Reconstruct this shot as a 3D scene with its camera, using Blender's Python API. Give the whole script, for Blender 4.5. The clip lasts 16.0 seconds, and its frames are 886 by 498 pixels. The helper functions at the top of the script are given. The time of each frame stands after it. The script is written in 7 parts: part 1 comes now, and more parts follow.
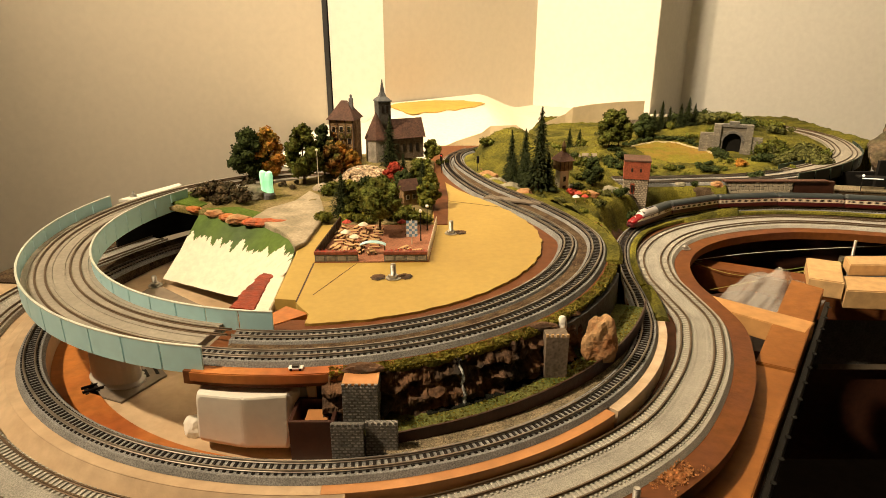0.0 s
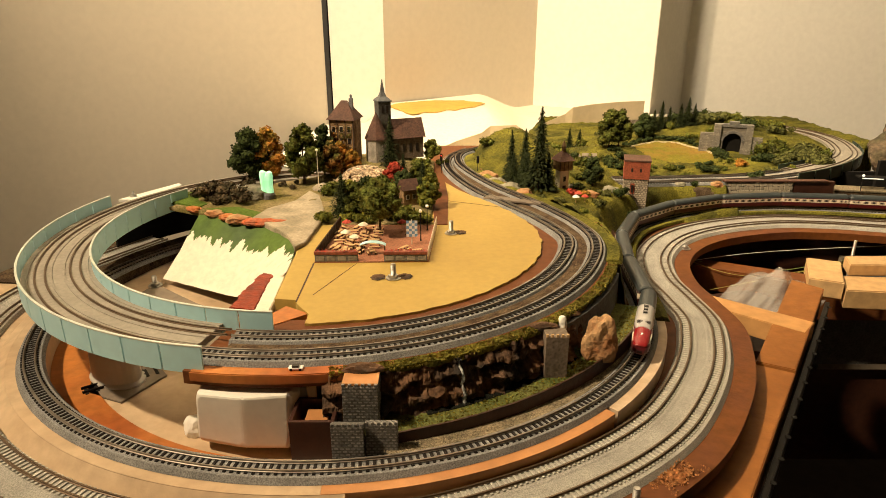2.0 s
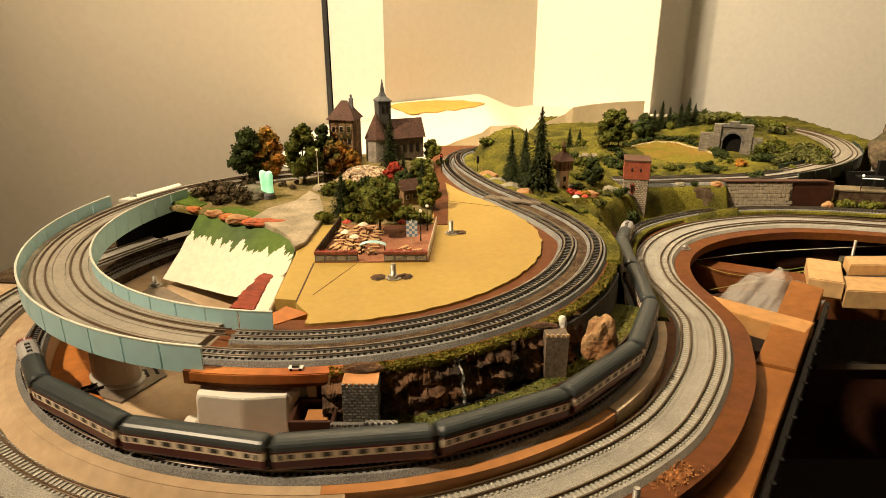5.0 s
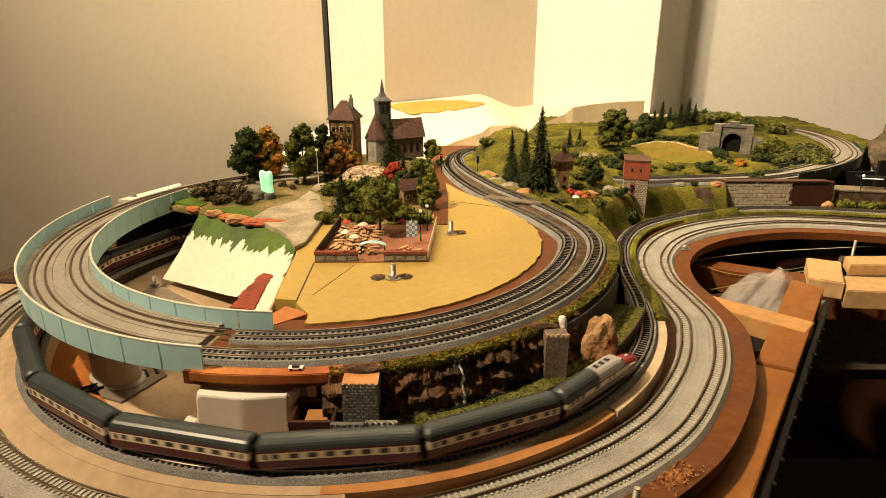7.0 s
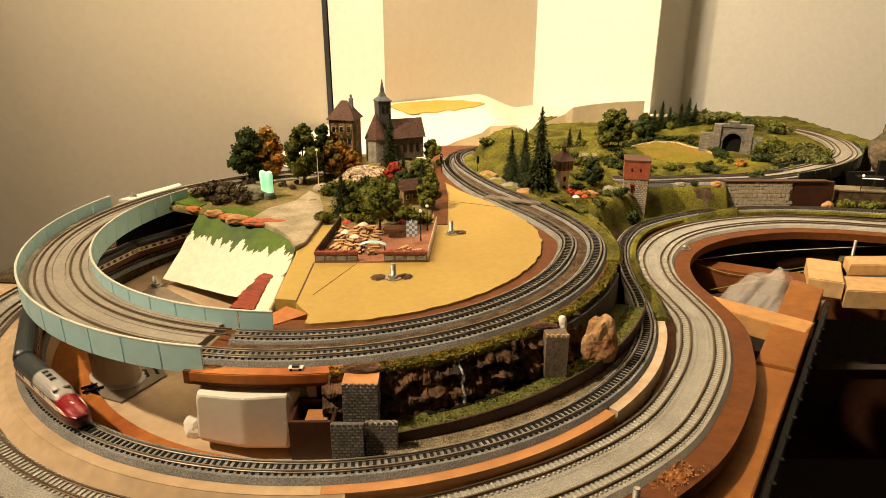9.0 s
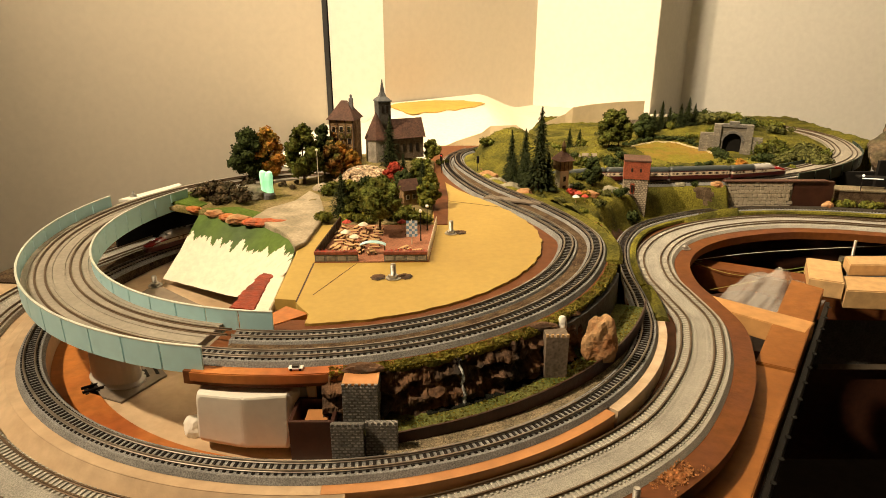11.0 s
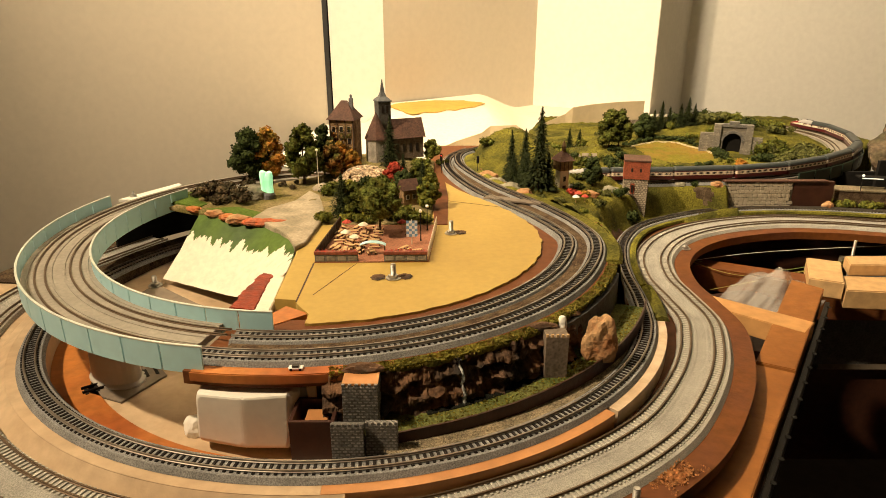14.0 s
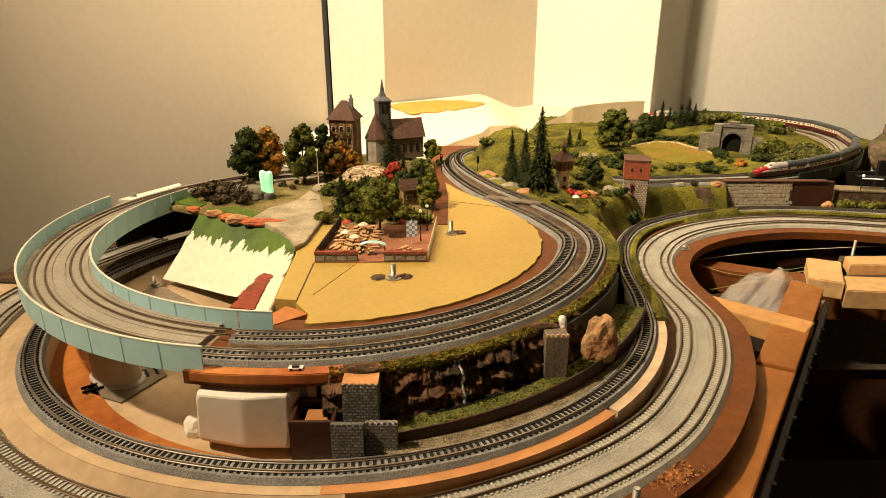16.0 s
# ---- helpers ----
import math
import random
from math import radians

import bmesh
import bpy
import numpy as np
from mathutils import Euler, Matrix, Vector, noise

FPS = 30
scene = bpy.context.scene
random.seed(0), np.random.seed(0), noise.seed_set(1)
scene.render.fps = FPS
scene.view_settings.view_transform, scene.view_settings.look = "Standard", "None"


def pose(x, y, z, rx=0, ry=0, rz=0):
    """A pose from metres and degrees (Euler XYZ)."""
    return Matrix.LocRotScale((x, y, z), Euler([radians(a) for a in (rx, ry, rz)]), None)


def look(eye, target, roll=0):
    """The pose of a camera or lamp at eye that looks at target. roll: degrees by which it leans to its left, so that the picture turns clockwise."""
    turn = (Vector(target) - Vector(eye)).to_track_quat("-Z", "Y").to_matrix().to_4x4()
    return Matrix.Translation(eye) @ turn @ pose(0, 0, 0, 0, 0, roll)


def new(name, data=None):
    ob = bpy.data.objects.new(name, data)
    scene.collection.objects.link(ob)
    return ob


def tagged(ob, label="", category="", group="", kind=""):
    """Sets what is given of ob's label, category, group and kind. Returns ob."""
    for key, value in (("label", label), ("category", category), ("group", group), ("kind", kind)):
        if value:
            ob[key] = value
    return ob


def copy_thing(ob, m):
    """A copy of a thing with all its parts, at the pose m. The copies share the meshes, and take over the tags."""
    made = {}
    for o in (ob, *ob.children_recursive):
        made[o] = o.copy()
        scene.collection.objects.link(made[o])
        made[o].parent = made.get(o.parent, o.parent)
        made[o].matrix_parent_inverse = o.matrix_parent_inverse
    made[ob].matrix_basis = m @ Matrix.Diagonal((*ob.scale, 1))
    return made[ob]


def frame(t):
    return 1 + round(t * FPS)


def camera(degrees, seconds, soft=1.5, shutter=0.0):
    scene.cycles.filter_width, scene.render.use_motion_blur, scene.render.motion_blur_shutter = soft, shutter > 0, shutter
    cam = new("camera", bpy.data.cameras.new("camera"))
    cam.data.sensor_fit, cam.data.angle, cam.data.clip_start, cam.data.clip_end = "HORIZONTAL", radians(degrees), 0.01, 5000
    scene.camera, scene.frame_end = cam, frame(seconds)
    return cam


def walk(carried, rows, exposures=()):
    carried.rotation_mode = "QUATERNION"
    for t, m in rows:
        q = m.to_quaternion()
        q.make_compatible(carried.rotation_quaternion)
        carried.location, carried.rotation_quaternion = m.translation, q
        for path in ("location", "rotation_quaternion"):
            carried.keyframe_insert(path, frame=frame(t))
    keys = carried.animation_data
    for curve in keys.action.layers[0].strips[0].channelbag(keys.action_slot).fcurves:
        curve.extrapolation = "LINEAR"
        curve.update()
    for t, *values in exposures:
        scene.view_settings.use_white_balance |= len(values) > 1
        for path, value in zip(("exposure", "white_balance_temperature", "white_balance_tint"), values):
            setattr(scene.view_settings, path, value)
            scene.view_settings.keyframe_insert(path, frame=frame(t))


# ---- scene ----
cam = camera(69.29, 16.0, soft=0.7, shutter=0.5)
EYE = pose(0, 0, 0.319, 69.79, 0, 0)
walk(cam, [(0.0, EYE), (16.0, EYE)], exposures=[(0.0, 0.0), (16.0, 0.0)])

# ---- light: a shaded warm room lamp high at one side, a wide spot lamp towards the far corner, soft room light ----
world = bpy.data.worlds.new("world")
scene.world = world
world.use_nodes = True
world.node_tree.nodes["Background"].inputs[0].default_value = (1.0, 0.8, 0.55, 1)
world.node_tree.nodes["Background"].inputs[1].default_value = 0.004


def lamp(name, kind, at, target, watts, size, colour):
    data = bpy.data.lights.new(name, kind)
    data.energy, data.color = watts, colour
    if kind == "AREA":
        data.shape, data.size = "DISK", size
    else:
        data.shadow_soft_size = size
    ob = new(name, data)
    ob.matrix_world = look(at, target)
    return ob


room = lamp("room_lamp", "AREA", (-1.25, 0.14, 1.80), (0.80, 1.10, 0.0), 19.5, 0.10, (1.0, 0.77, 0.49))
room.data.spread = radians(80)
spot = lamp("corner_lamp", "SPOT", (-0.20, 1.05, 1.75), (0.06, 2.00, 1.45), 152.0, 0.06, (1.0, 0.80, 0.53))
spot.data.spot_size, spot.data.spot_blend = radians(168), 0.45


# ---- materials ----
def mat(name, col, rough=0.6, metal=0.0, var=0.25, scale=120.0, col2=None, scale2=18.0, bump=0.25, bscale=500.0, spec=0.4, grow=0.5, space="Object", emit=0.0):
    """A procedural surface: base colour, fine grain and a second tone in broad patches, with relief."""
    m = bpy.data.materials.new(name)
    m.use_nodes = True
    nt = m.node_tree
    b = nt.nodes["Principled BSDF"]
    b.inputs["Roughness"].default_value, b.inputs["Metallic"].default_value = rough, metal
    b.inputs["Specular IOR Level"].default_value = spec
    co = nt.nodes.new("ShaderNodeTexCoord")

    def noise_tex(sc, detail):
        n = nt.nodes.new("ShaderNodeTexNoise")
        n.inputs["Scale"].default_value, n.inputs["Detail"].default_value = sc, detail
        nt.links.new(co.outputs[space], n.inputs["Vector"])
        return n

    n1, n2 = noise_tex(scale, 6), noise_tex(scale2, 4)
    ramp = nt.nodes.new("ShaderNodeValToRGB")
    ramp.color_ramp.elements[0].position, ramp.color_ramp.elements[1].position = grow - 0.12, grow + 0.12
    c2 = col2 or [c * (1 - var * 0.5) for c in col]
    ramp.color_ramp.elements[0].color, ramp.color_ramp.elements[1].color = (*col, 1), (*c2, 1)
    nt.links.new(n2.outputs["Fac"], ramp.inputs["Fac"])
    mul = nt.nodes.new("ShaderNodeMix")
    mul.data_type, mul.blend_type = "RGBA", "MULTIPLY"
    mul.inputs["Factor"].default_value = 1.0
    r2 = nt.nodes.new("ShaderNodeMapRange")
    r2.inputs["From Min"].default_value, r2.inputs["From Max"].default_value = 0.3, 0.7
    r2.inputs["To Min"].default_value, r2.inputs["To Max"].default_value = 1 - var, 1 + var
    nt.links.new(n1.outputs["Fac"], r2.inputs["Value"])
    info = nt.nodes.new("ShaderNodeNewGeometry")
    isl = nt.nodes.new("ShaderNodeMapRange")
    isl.inputs["To Min"].default_value, isl.inputs["To Max"].default_value = 1 - var * 0.6, 1 + var * 0.6
    nt.links.new(info.outputs["Random Per Island"], isl.inputs["Value"])
    mm = nt.nodes.new("ShaderNodeMath")
    mm.operation = "MULTIPLY"
    nt.links.new(r2.outputs["Result"], mm.inputs[0])
    nt.links.new(isl.outputs["Result"], mm.inputs[1])
    nt.links.new(ramp.outputs["Color"], mul.inputs["A"])
    nt.links.new(mm.outputs["Value"], mul.inputs["B"])
    nt.links.new(mul.outputs["Result"], b.inputs["Base Color"])
    if bump:
        n3 = noise_tex(bscale, 5)
        bu = nt.nodes.new("ShaderNodeBump")
        bu.inputs["Strength"].default_value, bu.inputs["Distance"].default_value = bump, 0.5 / bscale
        nt.links.new(n3.outputs["Fac"], bu.inputs["Height"])
        nt.links.new(bu.outputs["Normal"], b.inputs["Normal"])
    if emit:
        b.inputs["Emission Color"].default_value, b.inputs["Emission Strength"].default_value = (*col, 1), emit
    return m


def masonry(name, col, joint, width, height, size=0.0007):
    """Coursed stones with recessed joints, on upright faces."""
    m = mat(name, col, 0.85, var=0.35, scale=420, scale2=90, bump=0.9, bscale=420)
    nt = m.node_tree
    b = nt.nodes["Principled BSDF"]
    co = nt.nodes.new("ShaderNodeTexCoord")
    sep, com = nt.nodes.new("ShaderNodeSeparateXYZ"), nt.nodes.new("ShaderNodeCombineXYZ")
    add = nt.nodes.new("ShaderNodeMath")
    nt.links.new(co.outputs["Object"], sep.inputs[0])
    nt.links.new(sep.outputs["X"], add.inputs[0])
    nt.links.new(sep.outputs["Y"], add.inputs[1])
    nt.links.new(add.outputs[0], com.inputs["X"])
    nt.links.new(sep.outputs["Z"], com.inputs["Y"])
    br = nt.nodes.new("ShaderNodeTexBrick")
    br.inputs["Scale"].default_value, br.inputs["Mortar Size"].default_value = 1.0, size
    br.inputs["Brick Width"].default_value, br.inputs["Row Height"].default_value = width, height
    br.inputs["Color1"].default_value, br.inputs["Color2"].default_value, br.inputs["Mortar"].default_value = (1.35, 1.3, 1.25, 1), (0.75, 0.75, 0.75, 1), (*joint, 1)
    nt.links.new(com.outputs[0], br.inputs["Vector"])
    mul = nt.nodes.new("ShaderNodeMix")
    mul.data_type, mul.blend_type = "RGBA", "MULTIPLY"
    mul.inputs["Factor"].default_value = 1.0
    old = b.inputs["Base Color"].links[0].from_socket
    nt.links.new(old, mul.inputs["A"])
    nt.links.new(br.outputs["Color"], mul.inputs["B"])
    nt.links.new(mul.outputs["Result"], b.inputs["Base Color"])
    bu = nt.nodes.new("ShaderNodeBump")
    bu.invert = True
    bu.inputs["Strength"].default_value, bu.inputs["Distance"].default_value = 1.0, 0.0008
    nt.links.new(br.outputs["Fac"], bu.inputs["Height"])
    nt.links.new(b.inputs["Normal"].links[0].from_socket, bu.inputs["Normal"])
    nt.links.new(bu.outputs["Normal"], b.inputs["Normal"])
    return m


M = dict(
    wall=mat("wall_paint", (0.60, 0.53, 0.42), 0.85, var=0.03, scale=60, scale2=2, bump=0.05, bscale=300, spec=0.2),
    white_wall=mat("white_wall_paint", (0.84, 0.81, 0.74), 0.8, var=0.03, scale=60, scale2=2, bump=0.05, bscale=300, spec=0.2),
    # wall colour darkened to hold down bounced light; unseen walls only
    wall_low_bounce=mat("low_bounce_wall_paint", (0.27, 0.235, 0.18), 0.9, var=0.05, scale=60, scale2=2, bump=0.05, bscale=300, spec=0.2),
    # soil colour; on the boards in the left hollow it stands for shade
    soil=mat("soil_and_shade_brown", (0.050, 0.032, 0.020), 0.95, var=0.6, scale=500, scale2=90, col2=(0.10, 0.070, 0.042), bump=1.0, bscale=800, spec=0.1),
    dark_gap=mat("dark_seal", (0.03, 0.03, 0.03), 0.7, var=0.1),
    ceiling=mat("ceiling_paint", (0.8, 0.78, 0.72), 0.9, var=0.03, scale2=2, bump=0),
    # near black: the shade below the table is put into the floor colour
    floor=mat("shade_dark_floor", (0.016, 0.011, 0.008), 0.9, spec=0.05, var=0.15, scale=30, scale2=4, bump=0.05),
    ballast=mat("grey_ballast", (0.235, 0.232, 0.225), 0.9, var=0.45, scale=900, scale2=40, bump=0.8, bscale=1300, spec=0.2),
    ballast_light=mat("light_grey_ballast", (0.34, 0.325, 0.29), 0.9, var=0.35, scale=900, scale2=30, bump=0.7, bscale=1300, spec=0.2),
    slab=mat("beige_concrete_deck", (0.315, 0.285, 0.235), 0.8, var=0.12, scale=200, scale2=14, col2=(0.26, 0.235, 0.195), bump=0.15, bscale=700),
    tie=mat("dark_sleeper", (0.020, 0.016, 0.014), 0.8, var=0.4, scale=400, bump=0.2, spec=0.15),
    tie_conc=mat("concrete_sleeper", (0.42, 0.40, 0.35), 0.8, var=0.2, scale=400, bump=0.2),
    rail=mat("nickel_rail", (0.30, 0.27, 0.23), 0.5, metal=0.9, var=0.2, scale=60, scale2=25, col2=(0.25, 0.2, 0.16), bump=0),
    rail_brown=mat("brown_rail", (0.16, 0.11, 0.07), 0.45, metal=0.6, var=0.2, scale=60, bump=0),
    brown=mat("brown_painted_board", (0.150, 0.052, 0.0135), 0.6, spec=0.15, var=0.18, scale=90, scale2=12, col2=(0.13, 0.046, 0.018), bump=0.15, bscale=250),
    orange=mat("orange_wood", (0.50, 0.235, 0.085), 0.5, var=0.15, scale=60, scale2=8, col2=(0.42, 0.18, 0.06), bump=0.1, bscale=200),
    redpaint=mat("rust_red_paint", (0.46, 0.165, 0.036), 0.45, var=0.2, scale=90, scale2=14, col2=(0.35, 0.098, 0.023), bump=0.1, bscale=250),
    pine=mat("pine_wood", (0.50, 0.325, 0.155), 0.65, var=0.15, scale=80, scale2=10, col2=(0.52, 0.33, 0.15), bump=0.15, bscale=250),
    yellow=mat("ochre_painted_board", (0.440, 0.302, 0.072), 0.55, var=0.06, scale=150, scale2=7, col2=(0.395, 0.265, 0.062), bump=0.08, bscale=400),
    plaster=mat("white_plaster", (0.78, 0.72, 0.59), 0.85, var=0.07, scale=120, scale2=12, bump=0.3, bscale=160),
    blue=mat("light_blue_plastic", (0.44, 0.70, 0.76), 0.4, var=0.04, scale=100, scale2=15, bump=0.03, spec=0.5),
    grass=mat("green_flock", (0.150, 0.135, 0.020), 0.95, var=0.6, scale=420, scale2=22, col2=(0.062, 0.060, 0.013), bump=1.0, bscale=800, spec=0.1),
    grass_dark=mat("dark_green_flock", (0.065, 0.085, 0.02), 0.95, var=0.5, scale=420, scale2=26, col2=(0.12, 0.12, 0.035), bump=1.0, bscale=800, spec=0.1),
    rock=mat("brown_rock", (0.13, 0.066, 0.033), 0.8, var=0.5, scale=140, scale2=30, col2=(0.034, 0.025, 0.018), bump=1.0, bscale=260, spec=0.25),
    stone=mat("grey_stone", (0.16, 0.16, 0.165), 0.8, var=0.3, scale=350, scale2=60, bump=0.5, bscale=600),
    redpaint_dark=mat("ragged_red_paint", (0.34, 0.050, 0.018), 0.6, var=0.3, scale=120, scale2=40, col2=(0.22, 0.035, 0.015), bump=0.6, bscale=250),
    coping=mat("pale_grey_green_plastic", (0.56, 0.60, 0.53), 0.5, var=0.06, scale=100, scale2=20, bump=0.03),
    rubble_light=mat("pale_rubble_stone", (0.46, 0.36, 0.24), 0.9, var=0.6, scale=230, scale2=120, col2=(0.30, 0.21, 0.13), bump=0.8, bscale=300),
    train_red=mat("wine_red_lacquer", (0.070, 0.006, 0.008), 0.28, var=0.05, bump=0, spec=0.5),
    nose_red=mat("bright_red_lacquer", (0.26, 0.011, 0.014), 0.25, var=0.05, bump=0, spec=0.6),
    cream=mat("cream_lacquer", (0.78, 0.69, 0.54), 0.35, var=0.04, bump=0),
    roof=mat("dark_grey_roof", (0.038, 0.046, 0.048), 0.36, var=0.15, scale=80, bump=0.05),
    silver=mat("silver_roof", (0.48, 0.46, 0.45), 0.4, metal=0.2, var=0.06, bump=0),
    glass_dark=mat("dark_train_glass", (0.016, 0.012, 0.01), 0.32, var=0.1, bump=0, spec=0.6),
    # black of underframes and small parts, also of the added shade panels
    under=mat("black_underframe_and_shade", (0.012, 0.011, 0.010), 0.8, var=0.2, bump=0, spec=0.15),
    pier=mat("grey_plastic_pier", (0.50, 0.47, 0.42), 0.5, var=0.05, scale2=20, bump=0.05),
    beigewood=mat("bare_beige_wood", (0.52, 0.385, 0.245), 0.65, var=0.12, scale=70, scale2=9, col2=(0.45, 0.315, 0.19), bump=0.15, bscale=220),
    pale_wood=mat("pale_bare_wood", (0.60, 0.47, 0.33), 0.65, var=0.14, scale=70, scale2=30, col2=(0.50, 0.36, 0.23), bump=0.15, bscale=220),
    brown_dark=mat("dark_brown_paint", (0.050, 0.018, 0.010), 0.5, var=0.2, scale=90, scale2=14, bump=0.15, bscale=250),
    gravel=mat("brown_gravel", (0.24, 0.19, 0.12), 0.95, var=0.6, scale=700, scale2=60, col2=(0.15, 0.125, 0.08), bump=1.0, bscale=900, spec=0.15),
    gravel_stone=mat("tan_gravel_stone", (0.36, 0.29, 0.19), 0.9, var=0.7, scale=300, scale2=60, col2=(0.20, 0.16, 0.11), bump=0, spec=0.2),
    village=mat("village_flock", (0.15, 0.125, 0.038), 0.95, var=0.45, scale=420, scale2=30, col2=(0.24, 0.185, 0.09), bump=1.0, bscale=800, spec=0.1),
    card=mat("tan_card", (0.66, 0.54, 0.36), 0.7, var=0.06, scale=60, scale2=9, bump=0.05),
    water=mat("dark_water", (0.012, 0.013, 0.010), 0.08, var=0.2, bump=0.2, bscale=180, spec=0.6),
    water_white=mat("white_water", (0.45, 0.46, 0.45), 0.4, var=0.5, scale=300, scale2=160, col2=(0.10, 0.10, 0.09), bump=0.6, bscale=400),
    bark=mat("brown_bark", (0.07, 0.045, 0.028), 0.9, var=0.3, scale=300, bump=0.5),
    leaf_green=mat("green_leaf_flock", (0.068, 0.064, 0.010), 0.9, var=0.55, scale=300, scale2=110, col2=(0.10, 0.12, 0.025), bump=0, spec=0.1),
    leaf_light=mat("light_green_leaf_flock", (0.17, 0.16, 0.024), 0.9, var=0.5, scale=300, scale2=110, col2=(0.10, 0.12, 0.025), bump=0, spec=0.1),
    leaf_dark=mat("dark_green_leaf_flock", (0.030, 0.042, 0.014), 0.9, var=0.5, scale=300, scale2=110, col2=(0.05, 0.065, 0.018), bump=0, spec=0.1),
    leaf_autumn=mat("autumn_leaf_flock", (0.42, 0.17, 0.03), 0.9, var=0.4, scale=300, scale2=70, col2=(0.24, 0.16, 0.03), bump=0, spec=0.1),
    leaf_red=mat("red_leaf_flock", (0.42, 0.06, 0.035), 0.9, var=0.4, scale=300, scale2=110, col2=(0.30, 0.05, 0.03), bump=0, spec=0.1),
    leaf_conifer=mat("conifer_flock", (0.019, 0.025, 0.009), 0.9, var=0.5, scale=300, scale2=110, col2=(0.030, 0.038, 0.013), bump=0, spec=0.1),
    grille=mat("grey_grille", (0.35, 0.33, 0.31), 0.5, metal=0.3, var=0.1, bump=0),
    lamp_glass=mat("lamp_glass", (0.85, 0.82, 0.72), 0.2, var=0.03, bump=0, emit=0.8),
    green_paint=mat("green_paint", (0.10, 0.17, 0.025), 0.6, var=0.2, scale=120, scale2=30, col2=(0.06, 0.11, 0.02), bump=0.2, bscale=200),
    greyboard=mat("grey_brown_board", (0.20, 0.16, 0.12), 0.7, var=0.15, scale=100, scale2=15, bump=0.1),
    rock_tan=mat("tan_foam_rock", (0.44, 0.27, 0.13), 0.85, var=0.3, scale=200, scale2=50, col2=(0.30, 0.13, 0.05), bump=0.9, bscale=240),
    redrock=mat("red_rock", (0.50, 0.11, 0.03), 0.7, var=0.3, scale=200, scale2=60, col2=(0.30, 0.09, 0.04), bump=0.8, bscale=300),
    rock_grey=mat("grey_rock", (0.30, 0.27, 0.20), 0.85, var=0.35, scale=200, scale2=50, col2=(0.16, 0.15, 0.10), bump=0.8, bscale=260),
    rubble=mat("pale_rubble", (0.44, 0.37, 0.28), 0.9, var=0.5, scale=230, scale2=120, col2=(0.20, 0.16, 0.115), bump=1.0, bscale=300),
    path=mat("sandy_path", (0.47, 0.39, 0.28), 0.9, var=0.2, scale=300, scale2=40, col2=(0.30, 0.26, 0.18), bump=0.4, bscale=500),
    glow=mat("green_glow", (0.36, 0.95, 0.50), 0.3, var=0.02, scale2=60, col2=(0.60, 0.95, 0.75), bump=0, emit=0.6),
    render_brown=mat("ivy_brown_wall", (0.16, 0.085, 0.04), 0.85, var=0.4, scale=260, scale2=70, col2=(0.30, 0.20, 0.10), bump=0.5),
    roof_brown=mat("brown_roof_tile", (0.07, 0.034, 0.022), 0.8, var=0.35, scale=320, scale2=60, col2=(0.10, 0.046, 0.03), bump=0.6, bscale=420),
    roof_slate=mat("grey_slate", (0.11, 0.115, 0.12), 0.6, var=0.25, scale=320, scale2=60, bump=0.4, bscale=420),
    stone_brown=mat("brown_stone", (0.17, 0.13, 0.095), 0.85, var=0.4, scale=320, scale2=80, bump=0.6, bscale=420),
    stone_dark=mat("dark_stone", (0.09, 0.088, 0.085), 0.85, var=0.35, scale=320, scale2=80, bump=0.5, bscale=420),
    stone_light=mat("light_stone", (0.36, 0.33, 0.28), 0.85, var=0.3, scale=320, scale2=80, col2=(0.22, 0.2, 0.17), bump=0.5, bscale=420),
    glass_pale=mat("pale_window", (0.50, 0.46, 0.42), 0.2, var=0.15, scale=200, bump=0),
    paving=mat("brick_paving", (0.34, 0.14, 0.075), 0.85, var=0.3, scale=420, scale2=60, bump=0.4),
    planter=mat("reddish_planter", (0.24, 0.07, 0.045), 0.7, var=0.3, scale=300, bump=0.3),
    flower=mat("red_flower", (0.45, 0.06, 0.035), 0.8, var=0.4, scale=300, bump=0),
    check_blue=mat("banner_blue", (0.20, 0.36, 0.55), 0.6, var=0.05, bump=0),
    check_white=mat("bright_white", (0.80, 0.79, 0.75), 0.5, var=0.04, bump=0),
    castle=masonry("castle_stone", (0.25, 0.24, 0.225), (0.5, 0.49, 0.47), 0.0042, 0.0026),
    castle_light=masonry("portal_stone", (0.24, 0.22, 0.185), (0.75, 0.72, 0.68), 0.0055, 0.0034, 0.0005),
    tower_stone=masonry("tower_rubble_stone", (0.42, 0.36, 0.28), (0.5, 0.48, 0.44), 0.0050, 0.0034),
    hill_lawn=mat("worn_lawn_flock", (0.17, 0.145, 0.020), 0.95, var=0.35, scale=420, scale2=14, col2=(0.25, 0.135, 0.035), bump=0.8, bscale=800, spec=0.1, grow=0.56),
    rim_path=mat("pale_gravel_edge", (0.46, 0.38, 0.22), 0.9, var=0.3, scale=300, scale2=60, bump=0.4),
    rock_brown=mat("brown_grey_rock", (0.17, 0.115, 0.07), 0.85, var=0.45, scale=90, scale2=22, col2=(0.07, 0.06, 0.03), bump=1.0, bscale=160),
    foam=mat("white_foam", (0.84, 0.81, 0.73), 0.75, var=0.03, scale=160, scale2=18, bump=0.04, bscale=240),
    steel=mat("zinc_steel", (0.50, 0.48, 0.45), 0.48, metal=1.0, var=0.1, bump=0),
    steel_dark=mat("slotted_steel", (0.045, 0.042, 0.04), 0.45, metal=0.9, var=0.12, scale=60, bump=0.05),
    white_wall_paint=mat("white_board", (0.78, 0.75, 0.68), 0.6, var=0.04, bump=0.05),
